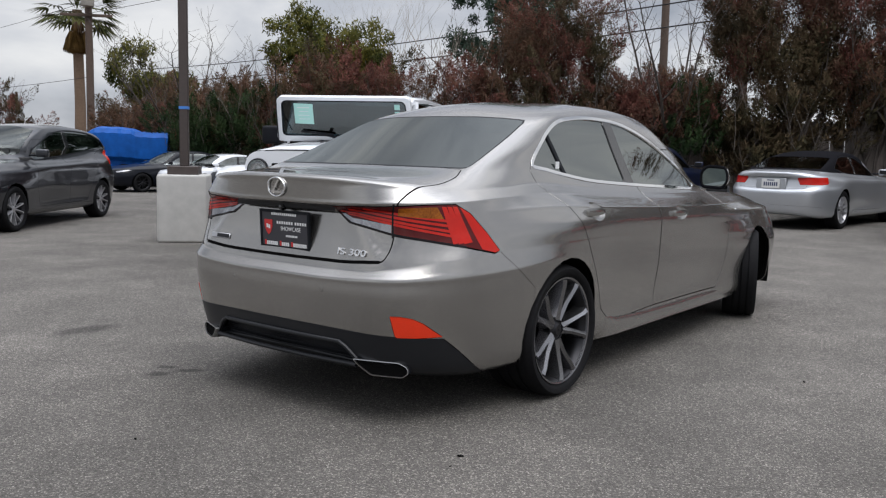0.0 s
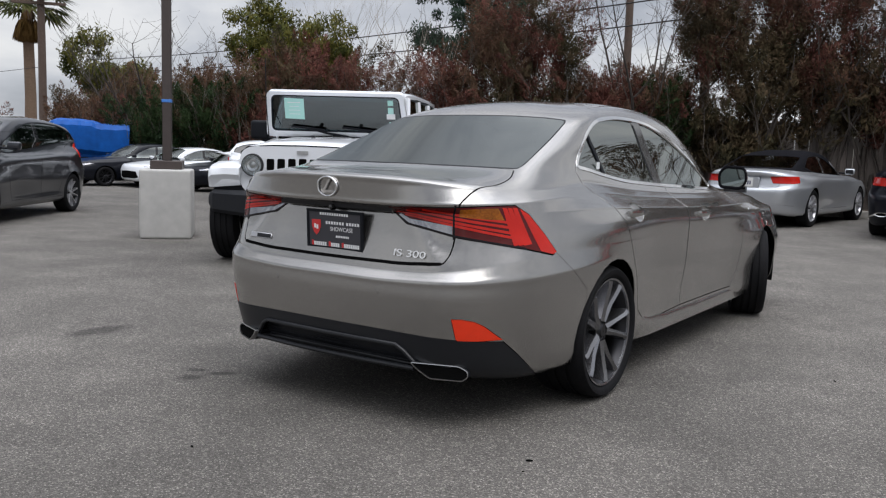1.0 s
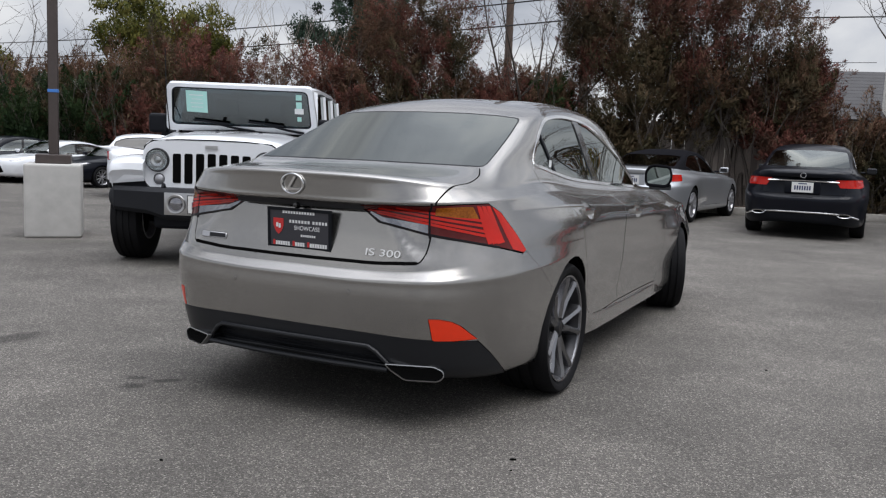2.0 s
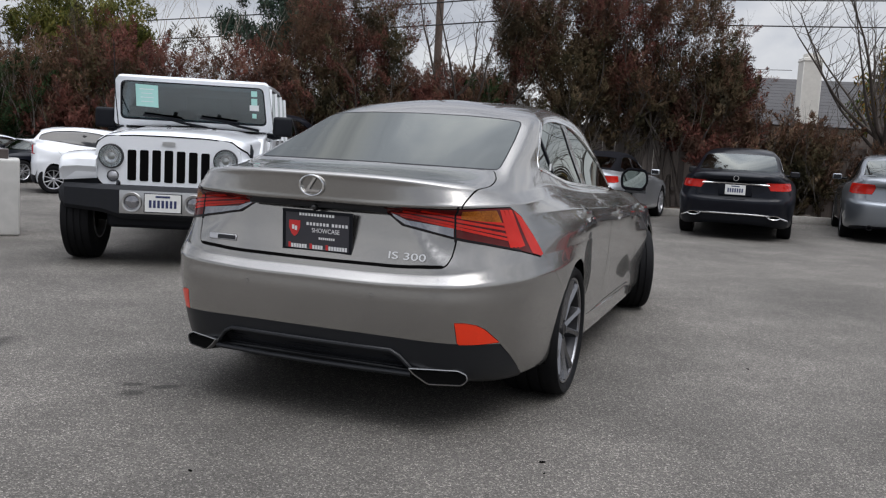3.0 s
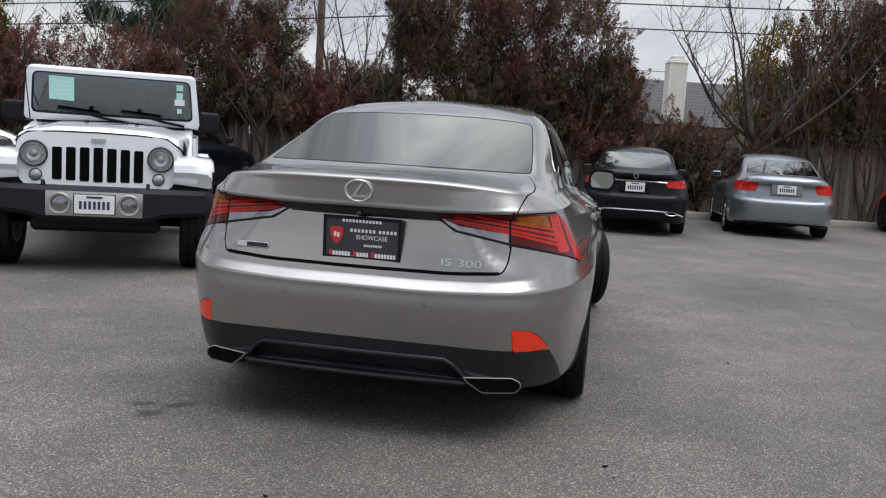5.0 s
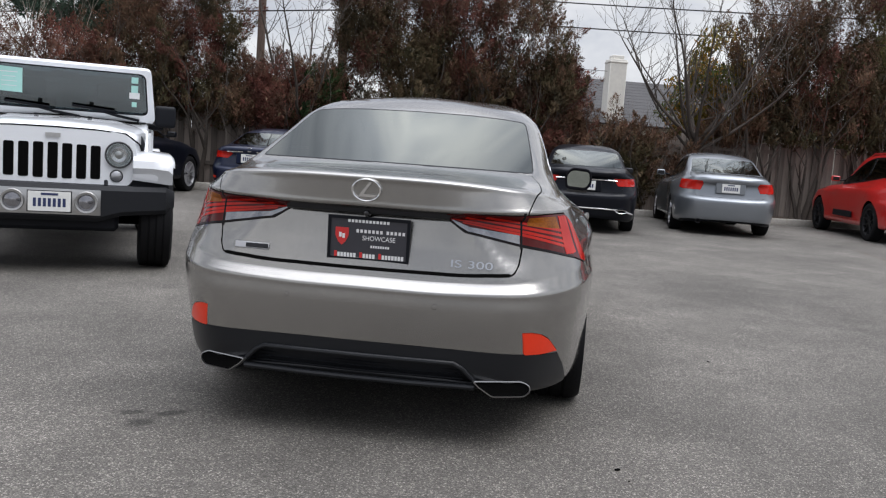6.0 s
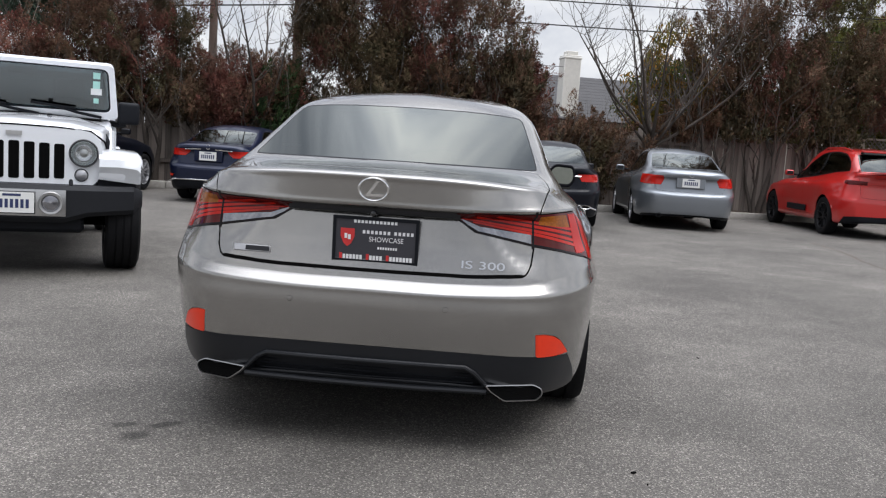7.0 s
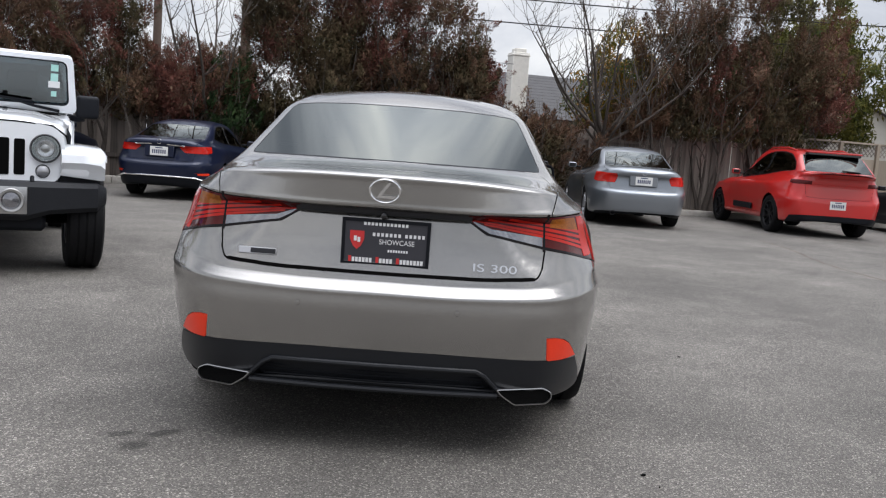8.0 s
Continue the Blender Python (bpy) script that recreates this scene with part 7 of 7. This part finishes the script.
utility_pole(8.7, 25.8, 9.0, 0.15)
utility_pole(7.0, 28.5, 9.0, 0.14, label="pale wooden utility pole among the trees")
up = utility_pole(-15.5, 38.0, 9.5, 0.17, (6.62, 1.05, 12), "wooden utility pole with a cross arm and a transformer can")
part("transformer_can", lathe([(0.01, 7.9), (0.25, 7.88), (0.27, 7.80), (0.27, 7.0), (0.25, 6.95), (0.01, 6.95)], 20, "Z"), KERB, up, "grey transformer can", at=pose(0.15, -0.42, 0))
wire((-22, 62, 6.4), (8.7, 25.7, 5.95), 0.35, 0.022)
wire((-22, 62, 5.5), (8.7, 25.7, 5.25), 0.35, 0.022)
wire((8.7, 25.7, 5.95), (34, 6, 6.1), 0.3, 0.018)
wire((8.7, 25.7, 5.25), (34, 6, 5.4), 0.3, 0.018)
wire((8.7, 25.7, 4.3), (15.2, 21.0, 3.9), 0.1, 0.008)
wire((-15.6, 38, 6.9), (6, 20, 8.6), 0.3, 0.010)
wire((-15.6, 38, 6.7), (6, 20, 7.9), 0.3, 0.010)
wire((-15.6, 38, 6.6), (-9.5, 28, 3.2), 0.2, 0.010)
wire((-15.6, 38, 7.2), (-40, 60, 7.0), 0.4, 0.01)
wire((-15.6, 38, 4.0), (-40, 50, 3.4), 0.4, 0.01)

palm = thing("palm_tree", pose(-18.5, 44, 0.05), "tall fan palm with a skirt of dead fronds", "palm tree")
PALM_BARK = plain("palm_bark", (0.19, 0.13, 0.09), 0.9, grain=0.3, scale=12, bump=0.6)
PALM_LEAF = leaf_material("palm_fronds", [(0.04, 0.055, 0.02), (0.08, 0.09, 0.03), (0.11, 0.11, 0.04)])
PALM_DEAD = leaf_material("dead_palm_fronds", [(0.14, 0.085, 0.03), (0.22, 0.13, 0.045), (0.10, 0.06, 0.03)])
part("trunk", tube([(0, 0, 0), (0.05, 0, 3), (0, 0, 6.0), (0, 0, 7.7)], [0.30, 0.26, 0.24, 0.23], 14), PALM_BARK, palm)
rng = random.Random(5)


def fan(rng, n, z0, low, high, reach, width, span=75):
    V, Fc = [], []
    for k in range(n):
        yaw, up = rng.uniform(0, 2 * math.pi), radians(rng.uniform(low, high))
        d = Vector((math.cos(yaw) * math.cos(up), math.sin(yaw) * math.cos(up), math.sin(up)))
        side = Vector((-math.sin(yaw), math.cos(yaw), 0))
        o = Vector((0, 0, z0)) + d * 0.25
        hub = o + d * reach * 0.5
        for j in range(11):
            a = radians(span * (j / 5 - 1))
            w = (d * math.cos(a) + side * math.sin(a)).normalized()
            t = hub + w * reach * 0.55 - Vector((0, 0, 0.10 * reach))
            c = hub + w * reach * 0.25
            s2 = w.cross(Vector((0, 0, 1))).normalized() * width
            V += [hub, c + s2, t, c - s2]
            Fc.append([len(V) - 4, len(V) - 3, len(V) - 2, len(V) - 1])
        V += [o - side * 0.02, o + side * 0.02, hub + side * 0.02, hub - side * 0.02]
        Fc.append([len(V) - 4, len(V) - 3, len(V) - 2, len(V) - 1])
    return V, Fc


V, Fc = fan(rng, 60, 7.7, -35, 75, 2.1, 0.07)
link_part("fronds", mesh_from("fronds", V, Fc, smooth=False), PALM_LEAF, palm, "green fan fronds")
V, Fc = fan(rng, 140, 7.75, -89, -70, 1.75, 0.06, 20)
link_part("dead_fronds", mesh_from("dead_fronds", V, Fc, smooth=False), PALM_DEAD, palm, "hanging brown dead fronds")

# ---- neighbour's house with chimney ----
ROOFING = plain("grey_shingle", (0.062, 0.06, 0.062), 0.9, grain=0.2, scale=30, bump=0.4)
CREAM_PLASTER = plain("pale_chimney_plaster", (0.66, 0.64, 0.59), 0.9, grain=0.1, scale=9, bump=0.2)
STUCCO = plain("cream_stucco", (0.50, 0.48, 0.43), 0.9, grain=0.08, scale=20, bump=0.2)


def house(at, w, d, eave, ridge, label):
    ob = thing("house", at, label, "house", "houses behind the fence")
    part("wall", boxed((w, d, eave), (0, 0, eave / 2)), STUCCO, ob)
    for s in (-1, 1):
        run = d / 2 + 0.4
        rise = (ridge - eave) * run / (d / 2)
        slope = part("roof", slab([(-w / 2 - 0.3, 0), (w / 2 + 0.3, 0), (w / 2 + 0.3, 0.05), (-w / 2 - 0.3, 0.05)], math.hypot(run, rise)), ROOFING, ob, "grey shingled roof slope", at=pose(0, 0, 0, 0, 0, 0 if s < 0 else 180) @ pose(0, -run, ridge - rise - 0.06, math.degrees(math.atan2(rise, run))))
        n = 14
        for k in range(n):
            part("shingle_course", boxed((w + 0.6, math.hypot(run, rise) / n * 1.05, 0.012), (0, math.hypot(run, rise) * (k + 0.5) / n, 0.062), 0, Matrix.Rotation(radians(-0.9), 4, "X")), ROOFING, slope)
    for s in (-1, 1):
        part("gable", slab([(-d / 2, eave), (d / 2, eave), (0, ridge - 0.05)], 0.1, pose(s * w / 2, 0, 0, 0, 0, 90)), STUCCO, ob)
        part("fascia", tube([(s * (w / 2 + 0.3), -d / 2 - 0.4, eave - 0.08), (s * (w / 2 + 0.3), 0, ridge + 0.02)], 0.06, 4), STUCCO, ob)
    return ob


hs = house(pose(23.5, 29.7, 0, 0, 0, KYAW), 17, 9, 2.85, 4.75, "low house with grey shingle roof and cream chimney")
ch = part("chimney", boxed((0.66, 0.66, 5.08), (-1.75, -4.4, 2.54), 0.02), CREAM_PLASTER, hs, "cream rendered chimney")
part("chimney_cap", boxed((0.44, 0.46, 0.16), (-1.75, -4.4, 5.16), 0.02), CREAM_PLASTER, ch)
part("chimney_band", boxed((0.70, 0.70, 0.08), (-1.75, -4.4, 4.98), 0.02), CREAM_PLASTER, ch)
part("roof_vent", lathe([(0.01, 0.6), (0.25, 0.58), (0.25, 0.42), (0.16, 0.42), (0.16, 0)], 16, "Z"), ROOFING, hs, at=pose(-4.2, -1.5, 4.2))
hp = along(27.0, 13.5)
house(pose(hp.x, hp.y, 0, 0, 0, KYAW + 60), 9, 8, 2.6, 4.6, "low house with pale gable beyond the lattice fence")

# a thin crack across the asphalt
bm = bmesh.new()
rg = random.Random(11)
prev = None
for i in range(41):
    t = i / 40
    x, y = 11.2 - 4.4 * t + 0.10 * math.sin(9 * t) + rg.uniform(-0.02, 0.02), 9.7 - 5.0 * t + 0.25 * t * (1 - t) + rg.uniform(-0.02, 0.02)
    w = 0.008 + 0.006 * rg.random()
    row = [bm.verts.new((x - w, y + w, 0.0015)), bm.verts.new((x, y, 0.003)), bm.verts.new((x + w, y - w, 0.0015))]
    if prev:
        for k in range(2):
            bm.faces.new((prev[k], row[k], row[k + 1], prev[k + 1]))
    prev = row
tagged(part("asphalt_crack", bm, SOIL, None), "thin dark crack filled with soil across the asphalt", "crack", kind="structure")

# dark scraps lying on the asphalt
for k, (x, y, r) in enumerate(((0.085, 3.185, 0.009), (0.045, 3.08, 0.005), (1.9, 4.4, 0.008), (-1.2, 3.3, 0.007))):
    bm = bmesh.new()
    bmesh.ops.create_icosphere(bm, subdivisions=1, radius=r)
    rg = random.Random(k)
    for v in bm.verts:
        v.co = Vector((v.co.x * 1.7 * rg.uniform(0.7, 1.2), v.co.y * rg.uniform(0.7, 1.2), v.co.z * 0.45))
    tagged(part("leaf_scrap", bm, VOID, None, at=pose(x, y, r * 0.4, 0, 0, 40 * k)), "small dark dry scrap lying on the asphalt", "debris", "scraps on the asphalt")


# ---- fittings of the silver saloon ----
def surface(view, a, b, lift=0.0):
    """A place and outward normal on the saloon's skin, where a straight line in a view meets it."""
    d, ax, up = view_axes(view)
    g = HERO_GRID
    pts = g.reshape(-1, 3)
    da, db = pts @ np.array(ax) - a, pts @ np.array(up) - b
    ok = (da**2 + db**2) < 0.06**2
    if ok.sum() < 14:
        ok = (da**2 + db**2) < 0.15**2
    depth = pts @ np.array(d)
    k = np.where(ok)[0]
    front = depth[k].min()
    k = k[depth[k] < front + 0.12]
    A = np.stack([np.ones(len(k)), da[k], db[k]], 1)
    w = 1 / (0.006 + da[k] ** 2 + db[k] ** 2)
    c = np.linalg.lstsq(np.concatenate([A * w[:, None], [[0, 0.3, 0], [0, 0, 0.3]]]), np.concatenate([depth[k] * w, [0, 0]]), rcond=None)[0]
    place = Vector(ax) * a + Vector(up) * b + d * float(c[0])
    normal = -(d - Vector(ax) * float(c[1]) - Vector(up) * float(c[2])).normalized()
    return place + normal * lift, normal


def seat_on(view, a, b, lift=0.0):
    """A pose on the skin whose -y looks outward and whose z stays up."""
    p, n = surface(view, a, b, lift)
    y = -n
    z = (Vector((0, 0, 1)) - y * y.z).normalized()
    x = y.cross(z)
    m = Matrix((x, y, z)).transposed().to_4x4()
    m.translation = p
    return m


# dealer plate in a black frame
plate_at = pose(0.012, -0.984, 0.797, 3)
dp = part("dealer_plate", boxed((0.305, 0.006, 0.155), (0, 0, 0), 0.004), PLATE_DARK, boot, "dark dealer plate with white and red writing", at=plate_at)
part("plate_frame", frame_bm(0.322, 0.172, 0.012, 0.012), TRIM_BLACK, dp)
face = pose(0, -0.0032, 0)
bars(dp, [(-0.078 + 0.0138 * i, 0.070, 0.0095, 0.015) for i in range(12)], face, INK_WHITE)
bars(dp, [(-0.044 + 0.0155 * i, 0.030, 0.0095, 0.0125) for i in range(7)] + [(0.074 + 0.0155 * i, 0.030, 0.0095, 0.0125) for i in range(5)], face, INK_WHITE)
text_mesh("plate_word", "SHOWCASE", 0.026, INK_WHITE, dp, pose(0.040, -0.0034, 0.003), 0.0006, 0.128)
bars(dp, [(0.012 + 0.0095 * i, -0.028, 0.0065, 0.009) for i in range(8)], face, INK_WHITE)
bars(dp, [(-0.128 + 0.0125 * i, -0.066, 0.0095, 0.017) for i in range(22) if i not in (0, 7, 8, 13, 14)], face, INK_WHITE)
bars(dp, [(-0.128 + 0.0125 * i, -0.064, 0.0105, 0.022) for i in (0, 8, 14)], face, INK_RED)
shield = [(-.026, .034), (.026, .034), (.026, .004), (.014, -.022), (0, -.034), (-.014, -.022), (-.026, .004)]
part("shield_mark", slab(shield, 0.0016, pose(-0.105, -0.0049, 0.006)), INK_RED, dp, "red shield mark")
bars(dp, [(-0.111, 0.012, 0.010, 0.018), (-0.098, 0.008, 0.010, 0.018)], pose(0, -0.005, 0), INK_WHITE)
# oval emblem: a ring with one bent stroke
em = seat_on("rear", 0.0, 0.988, 0.004) @ Matrix.Diagonal((0.84, 1, 0.88, 1))
bm = bmesh.new()
N1 = 40
ring = [[bm.verts.new(((0.064 + 0.0062 * math.cos(b)) * math.cos(a), -0.005 * math.sin(b) - 0.002, (0.047 + 0.0045 * math.cos(b)) * math.sin(a))) for b in [2 * math.pi * j / 8 for j in range(8)]] for a in [2 * math.pi * i / N1 for i in range(N1)]]
for i in range(N1):
    for j in range(8):
        bm.faces.new((ring[i][j], ring[(i + 1) % N1][j], ring[(i + 1) % N1][(j + 1) % 8], ring[i][(j + 1) % 8]))
emb = part("oval_emblem", bm, CHROME, boot, "chrome oval emblem", at=em)
part("emblem_stroke", slab([(0.012, .036), (0.026, .036), (-0.012, -.018), (.050, -.018), (.044, -.029), (-.036, -.029)], 0.006, pose(0, -0.006, 0)), CHROME, emb)
# model lettering and small badge
text_mesh("model_lettering", "IS 300", 0.041, CHROME, boot, seat_on("rear", 0.415, 0.728, 0.003), 0.003, 0.160)
bd = part("side_badge", boxed((0.140, 0.006, 0.026), (0, 0, 0), 0.003), RIM_SILVER, boot, "small metal badge", at=seat_on("rear", -0.455, 0.735, 0.002))
part("badge_inset", boxed((0.092, 0.004, 0.018), (0.021, -0.003, 0), 0.002), RIM_DARK, bd)
# dark strip added for the shadow under the lip, and the camera
strip = bmesh.new()
prev = None
for i in range(21):
    r = -0.32 + 0.032 * i
    p, nn = surface("rear", r, 0.905, 0.004)
    row = [strip.verts.new((r, p.y - o, z)) for o, z in ((0.0, 0.922), (0.012, 0.918), (0.010, 0.898), (0.0, 0.894))]
    if prev:
        for k in range(3):
            strip.faces.new((prev[k], row[k], row[k + 1], prev[k + 1]))
    prev = row
part("boot_handle_strip", strip, RIM_DARK, boot, "dark strip under the lip")
part("rear_camera", lathe([(0.001, -0.02), (0.010, -0.018), (0.013, -0.008), (0.014, 0.01)], 16, "Y"), GLOSS_BLACK, boot, at=pose(0, -0.985, 0.897))
# parking sensors
for r, z in ((-0.29, 0.565), (0.29, 0.565), (-0.66, 0.565), (0.66, 0.565)):
    sensor = part("parking_sensor", lathe([(0.001, -0.002), (0.0085, -0.0015), (0.009, 0.001)], 20, "Y"), SILVER, bumper, "round parking sensor in body colour", at=seat_on("rear", r, z, 0.001))
    part("sensor_gap", lathe([(0.0088, 0.0005), (0.0108, 0.0), (0.0112, 0.001)], 24, "Y"), TRIM_BLACK, sensor)
# exhaust outlets
for s in (-1, 1):
    m = pose(0.452 * s, -1.006, 0, 0, 0, 25 * s)
    o = [(0, .288), (.205, .284), (.243, .266), (.247, .240), (.222, .220), (.085, .222), (.025, .262)]
    o = [(x * s, z) for x, z in rounded_corners(o, 0.012, 3)]
    i2 = [tuple(p) for p in shrink(o, 0.0032)]
    bm = bmesh.new()
    sets = [[bm.verts.new((x, y, z)) for x, z in q] for q, y in ((o, 0.02), (o, -0.003), (i2, -0.004), (i2, 0.010))]
    n2 = len(o)
    for a, b in zip(sets, sets[1:]):
        for k in range(n2):
            bm.faces.new((a[k], a[(k + 1) % n2], b[(k + 1) % n2], b[k]))
    ex = part("exhaust_outlet", bm, SATIN_METAL, valance, "chrome-rimmed exhaust outlet", at=m)
    # shallow near-black plug stands for the shaded depth of the outlet
    part("outlet_inside", slab([tuple(p) for p in shrink(o, 0.004)], 0.012, pose(0, 0.002, 0)), VOID, ex)
    back_box = bmesh.new()
    add_slab(back_box, [(x * 1.02, z) for x, z in o], 0.14, pose(0, 0.012, 0))
    part("outlet_surround", back_box, TRIM_BLACK, ex)
# grille bars in the lower recess and its edge
part("valance_lip", tube([(-0.46, -0.985, 0.258), (-0.2, -1.0, 0.256), (0, -1.003, 0.256), (0.2, -1.0, 0.256), (0.46, -0.985, 0.258)], 0.011, 8), VALANCE, valance)
part("recess_ridge", tube([(-0.475, -0.972, 0.262), (-0.41, -1.0, 0.330), (-0.375, -1.006, 0.349), (-0.2, -1.018, 0.350), (0, -1.022, 0.350), (0.2, -1.018, 0.350), (0.375, -1.006, 0.349), (0.41, -1.0, 0.330), (0.475, -0.972, 0.262)], 0.009, 8), VALANCE, valance)
for k in range(4):
    part("grille_bar", tube([(-0.41, -0.955, 0.278 + 0.018 * k), (0, -0.972, 0.278 + 0.018 * k), (0.41, -0.955, 0.278 + 0.018 * k)], 0.004, 5), TRIM_BLACK, valance)
# door handles in their cups
for s in (-1, 1):
    for u, z in HANDLES:
        p, nn = surface("side", u, z, 0.006)
        m = Matrix.Translation((p.x * s, p.y, p.z))
        cup = bmesh.new()
        steps, rings = 24, []
        for f, deep in ((1.04, 0.001), (0.97, 0.002), (0.80, 0.014), (0.5, 0.022), (0.12, 0.024)):
            ring = []
            for k in range(steps):
                a = 2 * math.pi * k / steps
                q, _ = surface("side", u + 0.012 + 0.082 * f * math.cos(a), z + 0.002 + 0.046 * f * math.sin(a))
                ring.append(cup.verts.new(((q.x - deep) * s, q.y, q.z)))
            rings.append(ring)
        for a, b in zip(rings, rings[1:]):
            for k in range(steps):
                cup.faces.new((a[k], a[(k + 1) % steps], b[(k + 1) % steps], b[k]))
        cup.faces.new(rings[-1])
        part("handle_cup", cup, SILVER, car)
        h = bmesh.new()
        rows = []
        for y, w, o in ((-0.112, 0.012, 0.000), (-0.106, 0.017, 0.009), (-0.05, 0.018, 0.014), (0.01, 0.015, 0.014), (0.055, 0.010, 0.009), (0.066, 0.005, -0.002)):
            rows.append([h.verts.new((s * (o + dx), y, dz)) for dx, dz in ((0.008, 0), (0.004, w), (-0.008, w * 0.8), (-0.008, -w * 0.8), (0.004, -w))])
        for a, b in zip(rows, rows[1:]):
            for k in range(5):
                h.faces.new((a[k], a[(k + 1) % 5], b[(k + 1) % 5], b[k]))
        h.faces.new(rows[0])
        h.faces.new(rows[-1][::-1])
        part("door_handle", h, SILVER, car, "silver door handle", at=m @ Matrix.Scale(1.1, 4), sharp=50)
    # mirrors
    m = pose(0.872 * s, 1.93, 1.025) @ Matrix.Diagonal((0.80, 0.84, 1.05, 1))
    bm = bmesh.new()
    rows = []
    for y, k in ((-0.055, 0.94), (-0.045, 1.0), (0.0, 0.98), (0.05, 0.85), (0.085, 0.6), (0.10, 0.3)):
        rows.append([bm.verts.new((s * x * k, y, z * k)) for x, z in rounded_corners([(-0.10, -0.055), (0.075, -0.062), (0.115, -0.01), (0.095, 0.065), (-0.06, 0.072), (-0.11, 0.03)], 0.03, 3)])
    for a, b in zip(rows, rows[1:]):
        for k in range(len(a)):
            bm.faces.new((a[k], a[(k + 1) % len(a)], b[(k + 1) % len(a)], b[k]))
    bm.faces.new(rows[-1])
    mir = part("wing_mirror", bm, SILVER, car, "silver wing mirror with black rim", at=m)
    rim = rounded_corners([(-0.10, -0.055), (0.075, -0.062), (0.115, -0.01), (0.095, 0.065), (-0.06, 0.072), (-0.11, 0.03)], 0.03, 3)
    rim = [(x * s, z) for x, z in rim]
    part("mirror_rim", tube([(x, -0.056, z) for x, z in rim + rim[:1]], 0.009, 8, False), CLOTH, mir, "black mirror rim")
    part("mirror_glass", slab([tuple(q) for q in shrink(rim, 0.011)], 0.003, pose(0, -0.053, 0)), MIRROR, mir, "mirror glass")
    part("mirror_stalk", slab([(-0.02, -0.02), (0.02, -0.02), (0.02, 0.02), (-0.02, 0.02)], 0.14, pose(0.80 * s, 1.97, 0.955, 0, 0, -90 * s)), GLOSS_BLACK, car)
    part("wing_badge", boxed((0.004, 0.05, 0.022), (0, 0, 0), 0.002), CHROME, car, at=Matrix.Translation(surface("side", 2.36, 0.80, 0.002)[0] * 1.0) if s > 0 else pose(-surface("side", 2.36, 0.80, 0.002)[0].x, 2.36, 0.80))
# window stickers
pst, nst = surface("rear", 0.49, 1.125, 0.002)
part("window_sticker", boxed((0.085, 0.002, 0.022), (0, 0, 0)), STICKER, car, at=pose(-pst.x, pst.y - 0.003, pst.z, -62))
part("window_sticker", boxed((0.002, 0.035, 0.035), (0, 0, 0)), STICKER, car, at=Matrix.Translation(surface("side", 0.235, 1.10, 0.003)[0]))
# cabin
for s in (-1, 1):
    part("front_seat", boxed((0.50, 0.16, 0.70), (s * 0.37, 1.30, 0.80), 0.07, Matrix.Rotation(radians(-14), 4, "X"), segs=3), SEAT, car)
    part("head_rest", boxed((0.27, 0.10, 0.18), (s * 0.37, 1.17, 1.20), 0.045, segs=3), SEAT, car)
    part("rear_head_rest", boxed((0.26, 0.10, 0.14), (s * 0.37, 0.16, 1.10), 0.04, segs=3), SEAT, car)
part("rear_bench", boxed((1.15, 0.18, 0.50), (0, 0.18, 0.80), 0.06, segs=3), SEAT, car)
part("parcel_shelf", boxed((1.15, 0.55, 0.03), (0, -0.15, 1.05), 0.01), SEAT, car)
part("dashboard", boxed((1.30, 0.45, 0.16), (0, 2.12, 0.88), 0.06, segs=3), SEAT, car)
part("steering_wheel", lathe([(0.17, 0), (0.182, 0.014), (0.195, 0), (0.182, -0.014)], 30, "Y", True), SEAT, car, at=pose(-0.37, 1.80, 0.92, -25))
